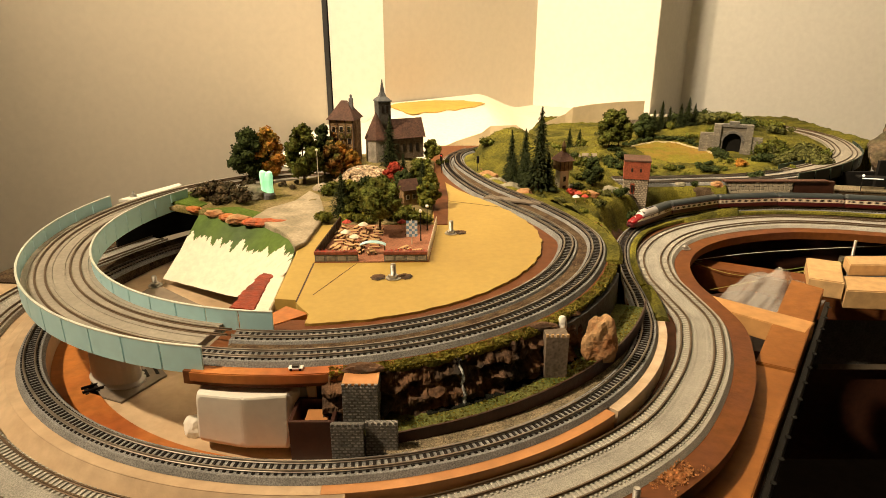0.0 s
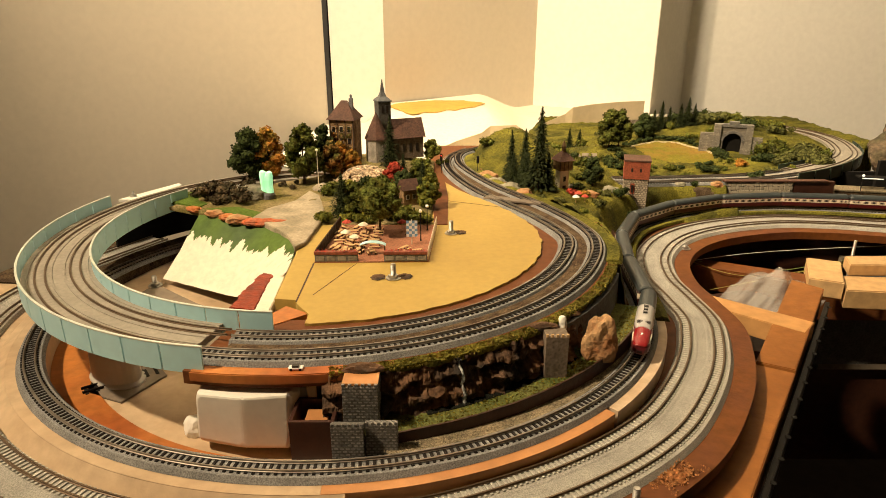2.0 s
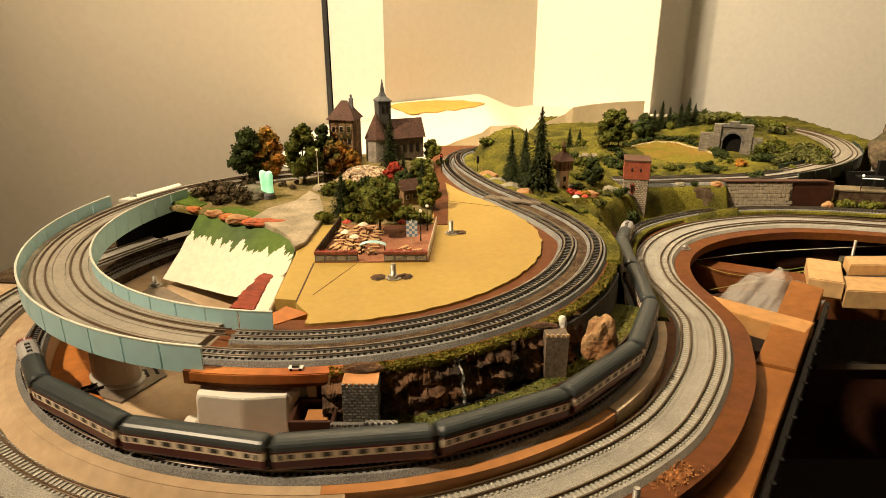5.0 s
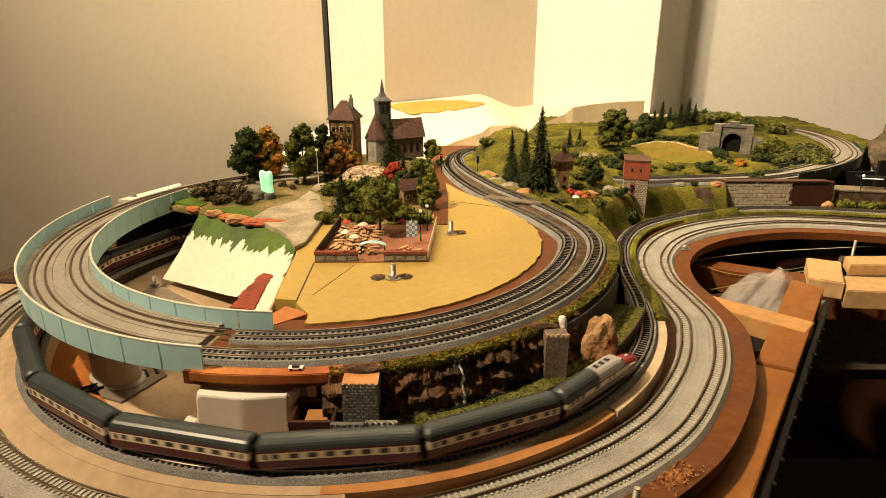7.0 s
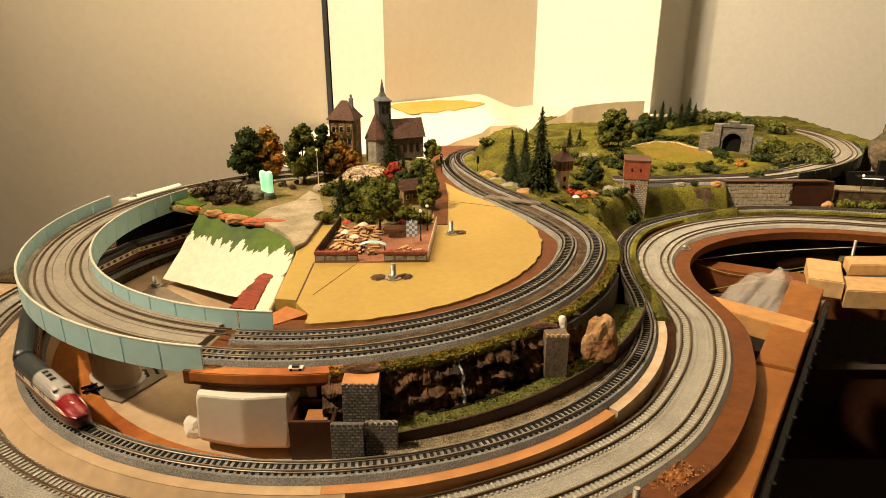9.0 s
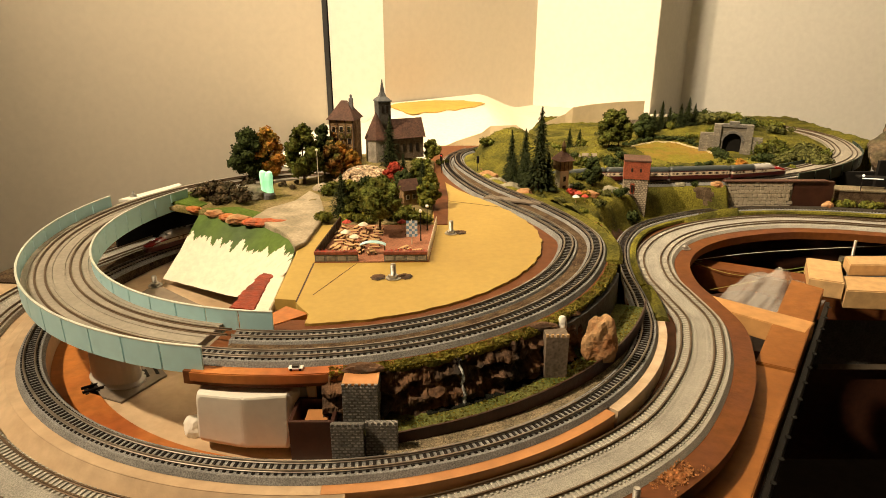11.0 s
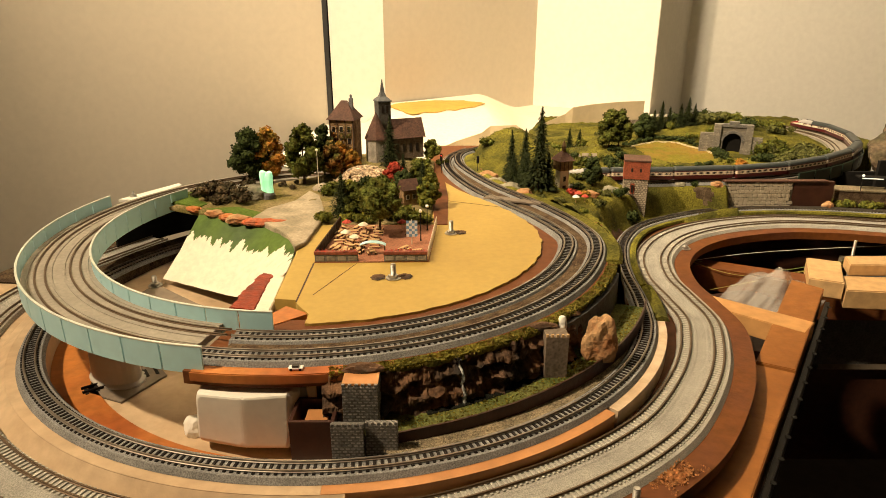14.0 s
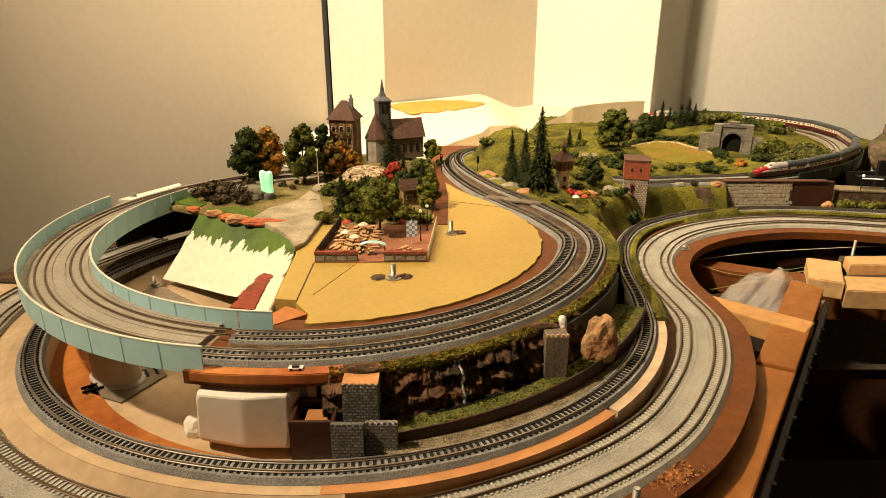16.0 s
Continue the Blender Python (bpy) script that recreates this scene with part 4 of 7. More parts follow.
def conifer(x, y, h, wid, label, seed, z=None, leaf="leaf_conifer", n=1100):
    rnd = random.Random(seed)
    z = ground_at(x, y) if z is None else z
    th = thing("conifer", pose(x, y, z - 0.001), label, "conifer", "conifers of the layout")
    part("trunk", lathe([(h * 0.016, 0), (h * 0.013, h * 0.2), (h * 0.002, h * 0.98)], 7), M["bark"], th)
    verts, faces = [], []
    tiers = 13
    for _ in range(n):
        t = rnd.random() ** 1.35
        tier = (t * tiers) % 1.0
        zz = h * (0.07 + 0.92 * t)
        rad = wid * (1 - t) ** 0.85 * (0.55 + 0.6 * (1 - tier)) * rnd.uniform(0.25, 1.0) ** 0.5
        a = rnd.uniform(0, 2 * math.pi)
        o = Vector((math.cos(a), math.sin(a), -0.35))
        c = Vector((rad * math.cos(a), rad * math.sin(a), zz - rad * 0.25))
        s = (h * 0.020 + 0.0006) * rnd.uniform(0.6, 1.3) * (1.1 - 0.6 * t)
        w = Vector((-math.sin(a), math.cos(a), rnd.uniform(-0.5, 0.5))) * s * 0.55
        b = len(verts)
        verts += [c - o * s - w * 0.6, c - o * s * 0.3 + w, c + o * s * 1.2, c - o * s * 0.2 - w]
        faces.append((b, b + 1, b + 2, b + 3))
    bm = lathe([(wid * 0.42, h * 0.09), (wid * 0.28, h * 0.4), (wid * 0.12, h * 0.75), (0.0004, h * 0.97)], 9)
    part("crown", join_leaves(bm, verts, faces), M[leaf], th)
    return th


def bush(x, y, h, wid, leaf, label, seed, z=None, n=320):
    rnd = random.Random(seed)
    z = ground_at(x, y) if z is None else z
    cs = [(rnd.uniform(-1, 1) * wid * 0.5, rnd.uniform(-1, 1) * wid * 0.4, h * rnd.uniform(0.25, 0.6)) for _ in range(7)]
    rs = [h * rnd.uniform(0.35, 0.5) for _ in cs]
    ob = part("bush", join_leaves(clumps(cs, rs, 0.66), *leaf_cloud(cs, rs, int(n * 1.7), h * 0.045 + 0.0006, rnd)), M[leaf])
    ob.matrix_world = pose(x, y, z - 0.001)
    return tagged(ob, label, "bush", "bushes of the layout")


# things made below
# ---- left: plaster slope and hollow under the village ----
def along(c, u):
    f = u * (len(c) - 1)
    k = min(int(f), len(c) - 2)
    return Vector(c[k]).lerp(Vector(c[k + 1]), f - k)


def ruled(name, top, bottom, nu, nv, material, label, category, sag=0.0, rough=0.0, pick=None):
    """A sheet between two curves, with sag and unevenness."""
    a, b = spline(top, 0.002), spline(bottom, 0.002)
    verts, faces, idx = [], [], []
    for i in range(nu):
        p, q = (along(c, i / (nu - 1)) for c in (a, b))
        for j in range(nv):
            v = j / (nv - 1)
            w = p.lerp(q, v)
            w.z += -sag * math.sin(math.pi * v) + rough * noise.noise(w * 45) + rough * 0.4 * noise.noise(w * 130)
            verts.append(w)
    for i in range(nu - 1):
        for j in range(nv - 1):
            k = i * nv + j
            faces.append((k, k + 1, k + nv + 1, k + nv))
            idx.append(pick(i / nu, j / nv) if pick else 0)
    ob = raw(name, verts, faces, material, smooth=True)
    ob.data.polygons.foreach_set("material_index", idx)
    return tagged(ob, label, category)


def rise_z(x, y):
    """Height of the plaster skin that climbs to the wall."""
    a, b = min(1.0, max(0.0, (y - 1.42) / 0.26)), min(1.0, max(0.0, (0.26 - x) / 0.16))
    c = min(1.0, max(0.0, (x + 0.24) / 0.10))
    return 0.0186 + 0.0565 * a * a * (3 - 2 * a) * b * b * (3 - 2 * b) * c * c * (3 - 2 * c)


ob = ruled("plaster_rise", [(-0.372, 1.356, 0), (-0.30, 1.302, 0), (0.02, 1.362, 0), (0.30, 1.49, 0), (0.50, 1.58, 0)], [(-0.345, 1.842, 0), (-0.165, 1.884, 0), (0.08, 2.078, 0), (0.312, 2.264, 0), (0.50, 2.155, 0)], 120, 70, [M["plaster"]], "white plaster skin rising to the wall behind the village", "plaster", 0, 0)
for v in ob.data.vertices:
    v.co.z = rise_z(v.co.x, v.co.y) + 0.0006 * noise.noise(v.co * 40)
och = [(-0.15, 1.797), (-0.135, 1.855), (-0.089, 1.892), (-0.023, 1.931), (0.06, 1.931), (0.108, 1.892), (0.119, 1.855), (0.087, 1.785), (0.058, 1.763), (0.033, 1.72), (0.009, 1.731), (-0.018, 1.679), (-0.05, 1.689), (-0.078, 1.65), (-0.107, 1.71)]
tagged(part("ochre_patch", slab([p for q in zip(och, [((a[0] + b[0]) / 2 + 0.006 * math.sin(9 * k), (a[1] + b[1]) / 2 + 0.008 * math.cos(7 * k)) for k, (a, b) in enumerate(zip(och, och[1:] + och[:1]))]) for p in q], 0.0762, 0.0770), M["ochre"]), "ragged ochre painted patch on the white plaster", "paint patch")


def drip(u, v):
    return 1 if v < 0.33 + 0.15 * noise.noise(Vector((u * 30, v * 2.5, 7))) + 0.07 * noise.noise(Vector((u * 95, v * 5, 3))) - 0.75 * max(0, u - 0.46) else 0


ruled("plaster_slope", [(-0.340, 0.862, 0.0585), (-0.29, 0.828, 0.059), (-0.235, 0.800, 0.0595), (-0.205, 0.765, 0.0595), (-0.188, 0.738, 0.0590), (-0.1725, 0.695, 0.0585), (-0.1685, 0.640, 0.0575)],
      [(-0.372, 0.785, -0.012), (-0.325, 0.754, -0.008), (-0.273, 0.719, -0.004), (-0.245, 0.697, 0.002), (-0.228, 0.675, 0.014), (-0.205, 0.652, 0.040), (-0.190, 0.630, 0.050)], 190, 130, [M["plaster"], M["green_paint"]],
      "white plaster slope with green paint running down", "slope", 0.003, 0.0012, drip)
tagged(part("foam_edge", slab([(-0.1805, 0.550), (-0.183, 0.590), (-0.186, 0.640), (-0.1705, 0.646), (-0.1665, 0.576), (-0.1645, 0.520), (-0.174, 0.528)], 0.030, 0.0525, 0.001), M["plaster"]), "narrow white foam edge beside the ochre board", "foam block")


def ragged(corners, step, amp, seed):
    """An outline with torn edges between its corners."""
    r, out = random.Random(seed), []
    for (x0, y0), (x1, y1) in zip(corners, corners[1:] + corners[:1]):
        d = math.hypot(x1 - x0, y1 - y0)
        n = max(1, int(d / step))
        for k in range(n):
            o = 0 if k == 0 else r.uniform(-amp, amp)
            out.append((x0 + (x1 - x0) * k / n - (y1 - y0) / d * o, y0 + (y1 - y0) * k / n + (x1 - x0) / d * o))
    return out


red = part("red_painted_edge", slab(ragged([(-0.206, 0.560), (-0.204, 0.590), (-0.203, 0.607), (-0.1965, 0.648), (-0.184, 0.641), (-0.1835, 0.613), (-0.183, 0.585), (-0.180, 0.553)], 0.0035, 0.0016, 4), 0.0440, 0.0533, 0.0004), M["redpaint_dark"])
tagged(red, "ragged red painted foam edge at the plaster slope", "foam block")
# added black panel: stands for the dark of the hollow and blocks lamp light
back = [(-0.106 + r * math.cos(radians(q)), 0.715 + r * math.sin(radians(q))) for r, qs in ((0.432, np.linspace(100, 153, 24)), (0.436, np.linspace(153, 100, 24))) for q in qs]
tagged(part("hollow_shade_panel", slab(back, -0.020, 0.040), M["under"]), "black panel added to darken the hollow under the far bridge end", "panel", kind="structure")
tagged(part("orange_board", slab([(-0.176, 0.512), (-0.158, 0.512), (-0.125, 0.540), (-0.150, 0.556)], 0.045, 0.0562), M["redpaint"]), "orange painted board corner by the ochre board", "board")
tagged(part("hollow_board", slab([(-0.40, 0.66), (-0.30, 0.60), (-0.24, 0.60), (-0.22, 0.66), (-0.30, 0.71), (-0.375, 0.77)], -0.0213, -0.012, 0.001), M["greyboard"]), "grey board in the hollow under the bridge", "board")

# rust coloured rubble along the top of the slope
for k, (x, y, s, c) in enumerate(((-0.350, 0.866, 0.010, "redpaint"), (-0.315, 0.845, 0.012, "rock_tan"), (-0.290, 0.828, 0.011, "redpaint"), (-0.272, 0.818, 0.015, "rock_tan"), (-0.250, 0.806, 0.012, "redrock"), (-0.233, 0.803, 0.013, "redrock"), (-0.216, 0.802, 0.010, "redrock"))):
    bm = bmesh.new()
    bmesh.ops.create_icosphere(bm, subdivisions=3, radius=1)
    for v in bm.verts:
        d = v.co.copy()
        v.co = Vector((d.x * s * 1.35, d.y * s * 0.7, d.z * s * 0.42)) * (1 + 0.3 * noise.noise(d * 1.6 + Vector((k * 3, 0, 0))) + 0.22 * noise.noise(d * 4.5 + Vector((k, 4, 0))))
    ob = part("rubble_stone", bm, M[c])
    ob.matrix_world = pose(x, y, 0.060, 0, 0, -28 + k * 6)
    tagged(ob, "rust red and tan rubble stone at the slope's edge", "stone", "rubble stones")

for pts, lab in (([(-0.412, 0.905), (-0.345, 0.868), (-0.330, 0.90), (-0.365, 0.945), (-0.395, 0.955)], "bright green lawn patch beside the bridge"), ([(-0.335, 0.862), (-0.255, 0.818), (-0.245, 0.842), (-0.29, 0.872)], "bright green lawn patch below the boulder")):
    tagged(part("lawn", slab(pts, 0.0575, 0.0622, 0.0012), M["lawn"]), lab, "lawn", kind="structure")
tagged(part("footpath", slab([(-0.255, 0.815), (-0.235, 0.797), (-0.208, 0.766), (-0.189, 0.741), (-0.173, 0.702), (-0.164, 0.720), (-0.160, 0.80), (-0.166, 0.86), (-0.185, 0.93), (-0.205, 0.955), (-0.215, 0.90), (-0.245, 0.86)], 0.0500, 0.0632, 0.0008), M["path"]), "pale beige sandy footpath to the village", "path", kind="structure")


def boulder(x, y, z, sx, sy, sz, material, label, seed, sub=4, amp=0.32, freq=40):
    bm = bmesh.new()
    bmesh.ops.create_icosphere(bm, subdivisions=sub, radius=1)
    for v in bm.verts:
        d = v.co.copy()
        n = noise.noise(d * 1.3 + Vector((seed, 0, 0))) + 0.5 * noise.noise(d * 3.1 + Vector((seed, 3, 0))) + 0.22 * abs(noise.noise(d * 9 + Vector((seed, 3, 7))))
        v.co = Vector((d.x * sx, d.y * sy, d.z * sz)) * (1 + amp * n)
        v.co.z = max(v.co.z, -sz * 0.55)
    ob = part("boulder", bm, material)
    ob.matrix_world = pose(x, y, z + sz * 0.5)
    return tagged(ob, label, "boulder")


boulder(-0.283, 0.920, 0.060, 0.030, 0.020, 0.014, M["rock_grey"], "grey boulder carrying the glowing sculpture", 2)
boulder(0.147, 0.532, 0.0165, 0.0160, 0.013, 0.0265, M["rock_tan"], "tan and orange foam boulder on the ledge", 5, 4, 0.3)
# glowing two-pronged sculpture
gs = thing("glowing_sculpture", pose(-0.2585, 0.915, 0.0625), "glowing pale green two-pronged sculpture on a dark base", "sculpture")
part("base", lathe([(0.0105, 0), (0.0105, 0.006), (0.0095, 0.009)], 16), M["stone"], gs)
bm = bmesh.new()
for s, hh in ((-1, 0.0375), (1, 0.0365)):
    add_lathe(bm, [(0.0062, 0.008), (0.0050, 0.016), (0.0048, 0.024), (0.0052, 0.034), (0.0046, hh + 0.002), (0.0018, hh + 0.0042)], 14, pose(s * 0.0033, 0, 0, 0, s * 2, 0))
add_box(bm, -0.0072, -0.0044, 0.008, 0.0072, 0.0044, 0.0350, 0.0024)
part("glowing_body", bm, M["glow"], gs, "pale green glowing body")


# ---- village buildings ----
def gable(w, d, z0, z1, over=0.002):
    bm = bmesh.new()
    x, y = w / 2 + over, d / 2 + over
    v = [bm.verts.new(p) for p in ((-x, -y, z0), (x, -y, z0), (x, y, z0), (-x, y, z0), (-x, 0, z1), (x, 0, z1))]
    for f in ((0, 1, 5, 4), (2, 3, 4, 5), (1, 2, 5), (3, 0, 4), (3, 2, 1, 0)):
        bm.faces.new([v[i] for i in f])
    return bm


def hip(w, d, z0, z1, ridge=0.3, over=0.002):
    bm = bmesh.new()
    x, y = w / 2 + over, d / 2 + over
    v = [bm.verts.new(p) for p in ((-x, -y, z0), (x, -y, z0), (x, y, z0), (-x, y, z0), (-w / 2 * ridge, 0, z1), (w / 2 * ridge, 0, z1))]
    for f in ((0, 1, 5, 4), (2, 3, 4, 5), (1, 2, 5), (3, 0, 4), (3, 2, 1, 0)):
        bm.faces.new([v[i] for i in f])
    return bm


def windows(parent, w, d, rows, cols, z0, dz, pw, ph, frame="cream"):
    for r in range(rows):
        for c in range(cols):
            x = (c - (cols - 1) / 2) * w / cols
            win = part("window", box(x - pw / 2 - 0.0005, -d / 2 - 0.0006, z0 + r * dz - 0.0005, x + pw / 2 + 0.0005, -d / 2 + 0.0002, z0 + r * dz + ph + 0.0005), M[frame], parent)
            part("pane", box(x - pw / 2, -d / 2 - 0.0009, z0 + r * dz, x + pw / 2, -d / 2 - 0.0004, z0 + r * dz + ph), M["glass_dark"], win)


manor = thing("manor_house", pose(-0.163, 1.075, 0.076, 0, 0, -12), "tall half-timbered manor house with brown hip roof", "house", "houses of the village")
part("wall", box(-0.0205, -0.019, 0, 0.0205, 0.019, 0.079, 0.0006), M["render_brown"], manor)
part("roof", hip(0.041, 0.038, 0.079, 0.108, 0.25, 0.004), M["roof_brown"], manor)
for x in (-0.0200, -0.007, 0.007, 0.0200):
    part("timber", box(x - 0.0008, -0.0198, 0.03, x + 0.0008, -0.0188, 0.079), M["bark"], manor)
windows(manor, 0.040, 0.038, 2, 3, 0.040, 0.019, 0.0055, 0.009)
ch = part("chimney", box(0.009, -0.003, 0.088, 0.015, 0.003, 0.112, 0.0005), M["stone"], manor)
part("chimney_pot", lathe([(0.0018, 0), (0.0022, 0.004), (0.0012, 0.006)], 8, pose(0.012, 0, 0.112)), M["stone"], ch)

church = thing("church", pose(-0.1, 1.10, 0.0815, 0, 0, 24), "grey stone village church with brown roofs and pointed tower", "church")
nave = part("nave_wall", box(0.008, -0.014, 0, 0.066, 0.018, 0.036, 0.0005), M["stone_brown"], church)
rf = part("nave_roof", gable(0.058, 0.032, 0.036, 0.067, 0.003), M["roof_brown"], church)
rf.location = (0.037, 0.002, 0)
for x in (0.018, 0.030, 0.042, 0.054):
    part("window", box(x - 0.0025, -0.0147, 0.012, x + 0.0025, -0.0138, 0.026, 0.0004), M["glass_dark"], nave)
tw = part("tower", box(-0.013, -0.010, 0, 0.009, 0.012, 0.099, 0.0006), M["stone_dark"], church)
for x in (-0.006, 0.002):
    part("louvre", box(x - 0.0018, -0.0106, 0.080, x + 0.0018, -0.0098, 0.092, 0.0003), M["glass_dark"], tw)
sp = part("spire", lathe([(0.0175, 0.098), (0.0172, 0.100), (0.0080, 0.106), (0.0045, 0.113), (0.0006, 0.134)], 4, pose(-0.002, 0.001, 0, 0, 0, 45), True), M["roof_slate"], church)
apse = part("apse_wall", lathe([(0.0185, 0), (0.018, 0.040)], 8, pose(-0.020, -0.016, 0, 0, 0, 22.5)), M["stone_light"], church)
part("apse_roof", lathe([(0.0205, 0.039), (0.0200, 0.041), (0.0005, 0.083)], 8, pose(-0.020, -0.016, 0, 0, 0, 22.5)), M["roof_brown"], church)
for a in (-112.5, -67.5, -157.5, -22.5):
    part("window", box(-0.0024, -0.0005, 0.010, 0.0024, 0.0005, 0.034, 0.0004, pose(-0.020 + 0.0170 * math.cos(radians(a)), -0.016 + 0.0170 * math.sin(radians(a)), 0, 0, 0, a + 90)), M["glass_pale"], apse)

bm = bmesh.new()
rnd = random.Random(61)
for k in range(430):
    q, u = rnd.uniform(math.pi * 0.9, math.pi * 2.1), math.sqrt(rnd.random())
    s = rnd.uniform(0.0022, 0.0052)
    x, y, z = -0.124 + 0.052 * u * math.cos(q), 1.014 + 0.040 * u * math.sin(q), 0.0625 + 0.024 * (1 - u ** 1.6)
    m = pose(x, y, z, rnd.uniform(-20, 20), rnd.uniform(-20, 20), rnd.uniform(0, 180)) @ Matrix.Diagonal((s * 1.5, s, s * 0.75, 1))
    for v in bmesh.ops.create_icosphere(bm, subdivisions=1, radius=1, matrix=m)["verts"]:
        v.co += Vector([rnd.uniform(-0.2, 0.2) * s for _ in range(3)])
tagged(part("rubble_bank", bm, M["rubble_light"], smooth=False), "bank of pale rubble stones under the church", "stones", kind="stuff")
boulder(-0.128, 1.018, 0.060, 0.038, 0.020, 0.018, M["stone_brown"], "brown rock core behind the rubble bank", 8, 3, 0.2)
small = thing("small_house", pose(-0.050, 0.893, 0.0600, 0, 0, 25), "small brown brick house with a gabled roof", "house", "houses of the village")
part("wall", box(-0.011, -0.010, 0, 0.011, 0.010, 0.023, 0.0003), M["render_brown"], small)
part("roof", gable(0.022, 0.020, 0.023, 0.037, 0.002), M["roof_brown"], small)
windows(small, 0.02, 0.02, 1, 2, 0.010, 0.01, 0.004, 0.006)

# trees of the village
tree(-0.318, 1.035, 0.092, 0.030, "leaf_dark", "dark green model tree on the village edge", 1)
tree(-0.288, 1.045, 0.094, 0.026, "leaf_autumn", "orange and green autumn model tree", 2)
tree(-0.222, 1.003, 0.099, 0.027, "leaf_green", "green leafy model tree in the village", 3)
tree(-0.197, 1.047, 0.090, 0.018, "leaf_dark", "dark slender model tree beside the manor", 4)
conifer(-0.137, 0.838, 0.060, 0.022, "dense dark conifer in the village", 5, n=1500)
tree(-0.079, 0.765, 0.072, 0.030, "leaf_green", "spreading green tree in the beer garden", 6, 0.42, z=0.0592)
tree(-0.122, 0.842, 0.046, 0.019, "leaf_green", "green model tree below the church", 71, 0.1)
tree(-0.090, 0.842, 0.044, 0.018, "leaf_olive", "olive green model tree below the church", 72, 0.1)
tree(-0.060, 0.935, 0.040, 0.018, "leaf_dark", "dark green model tree beside the red tree", 73, 0.1)
tree(-0.180, 1.020, 0.064, 0.018, "leaf_ivy", "brown autumn model tree at the manor", 74, 0.1)
tree(-0.040, 1.000, 0.034, 0.016, "leaf_green", "green model tree beside the church", 75, 0.1, z=0.066)
tree(-0.105, 0.858, 0.050, 0.019, "leaf_dark", "dark green model tree below the church", 7, 0.15)
tree(-0.076, 0.978, 0.036, 0.017, "leaf_red", "round red-leaved model tree", 8, 0.12, z=0.068)
conifer(-0.088, 1.055, 0.095, 0.020, "dark green conifer before the church", 9, z=0.072)
conifer(-0.030, 0.926, 0.058, 0.016, "dark green conifer beside the small house", 10)
conifer(-0.062, 0.985, 0.052, 0.015, "dark green conifer in the village", 11)
tree(-0.020, 0.875, 0.052, 0.017, "leaf_light", "light green model tree at the village road", 12, 0.1)
tree(-0.022, 0.945, 0.044, 0.016, "leaf_light", "yellow-green model tree at the village road", 13, 0.1)
tree(-0.170, 1.045, 0.052, 0.016, "leaf_autumn", "autumn coloured creeper tree at the manor", 14, 0.1, z=0.072)
tree(-0.150, 1.040, 0.040, 0.014, "leaf_autumn", "autumn coloured creeper tree at the manor", 15, 0.1, z=0.072)
tree(-0.020, 1.13, 0.036, 0.016, "leaf_light", "light green model tree behind the church", 16, 0.1, z=0.075)
for k, (x, y, h, w, leaf) in enumerate(((-0.155, 0.812, 0.016, 0.022, "leaf_light"), (-0.125, 0.812, 0.014, 0.026, "leaf_light"), (-0.10, 0.812, 0.014, 0.022, "leaf_light"), (-0.07, 0.822, 0.016, 0.022, "leaf_green"),
        (-0.048, 0.820, 0.022, 0.026, "leaf_light"), (-0.026, 0.812, 0.018, 0.020, "leaf_light"), (-0.09, 0.885, 0.03, 0.026, "leaf_green"), (-0.12, 0.90, 0.028, 0.03, "leaf_dark"), (-0.05, 0.95, 0.026, 0.022, "leaf_dark"),
        (-0.165, 0.93, 0.024, 0.022, "leaf_green"), (-0.322, 0.915, 0.026, 0.062, "leaf_brown"), (-0.300, 0.890, 0.020, 0.050, "leaf_brown"), (-0.345, 0.935, 0.018, 0.045, "leaf_brown"), (-0.31, 0.95, 0.022, 0.05, "leaf_brown"), (-0.255, 0.985, 0.010, 0.05, "leaf_brown"),
        (-0.10, 0.945, 0.022, 0.022, "leaf_dark"), (-0.145, 0.955, 0.018, 0.024, "leaf_light"), (-0.008, 1.16, 0.014, 0.03, "leaf_green"), (-0.042, 1.08, 0.02, 0.03, "leaf_light"))):
    bush(x, y, h, w, leaf, {"leaf_light": "yellow-green flock bush in the village", "leaf_green": "green flock bush in the village", "leaf_dark": "dark green flock bush in the village", "leaf_brown": "low dark brown brushwood clump"}[leaf], 40 + k)

# beer garden
tagged(part("paving", slab([(-0.143, 0.664), (-0.016, 0.666), (-0.008, 0.797), (-0.132, 0.797)], 0.0581, 0.0594), M["paving"]), "brick red paving of the beer garden", "paving", kind="structure")


def fence_panel(x0, x1, y):
    th = thing("garden_wall", pose(x0, y, 0.0592, 0, 0, 0.9), "low grey panelled wall with a reddish planter on top", "garden wall", "garden walls")
    L = x1 - x0
    part("base", box(0, -0.0012, 0, L, 0.0012, 0.0082, 0.0003), M["stone"], th)
    for k in range(4):
        part("panel", box(L * (k + 0.12) / 4, -0.0017, 0.0016, L * (k + 0.88) / 4, -0.0011, 0.0068, 0.0002), M["stone_light"], th)
    bx = part("planter", box(-0.0005, -0.0022, 0.0083, L + 0.0005, 0.0022, 0.0122, 0.0005), M["planter"], th)
    rnd = random.Random(int(x0 * -999))
    cs = [(L * (k + 0.5) / 9, rnd.uniform(-0.001, 0.001), 0.0125) for k in range(9)]
    part("flowers", join_leaves(bmesh.new(), *leaf_cloud(cs, [0.0022] * 9, 120, 0.0007, rnd)), M["flower"], bx)


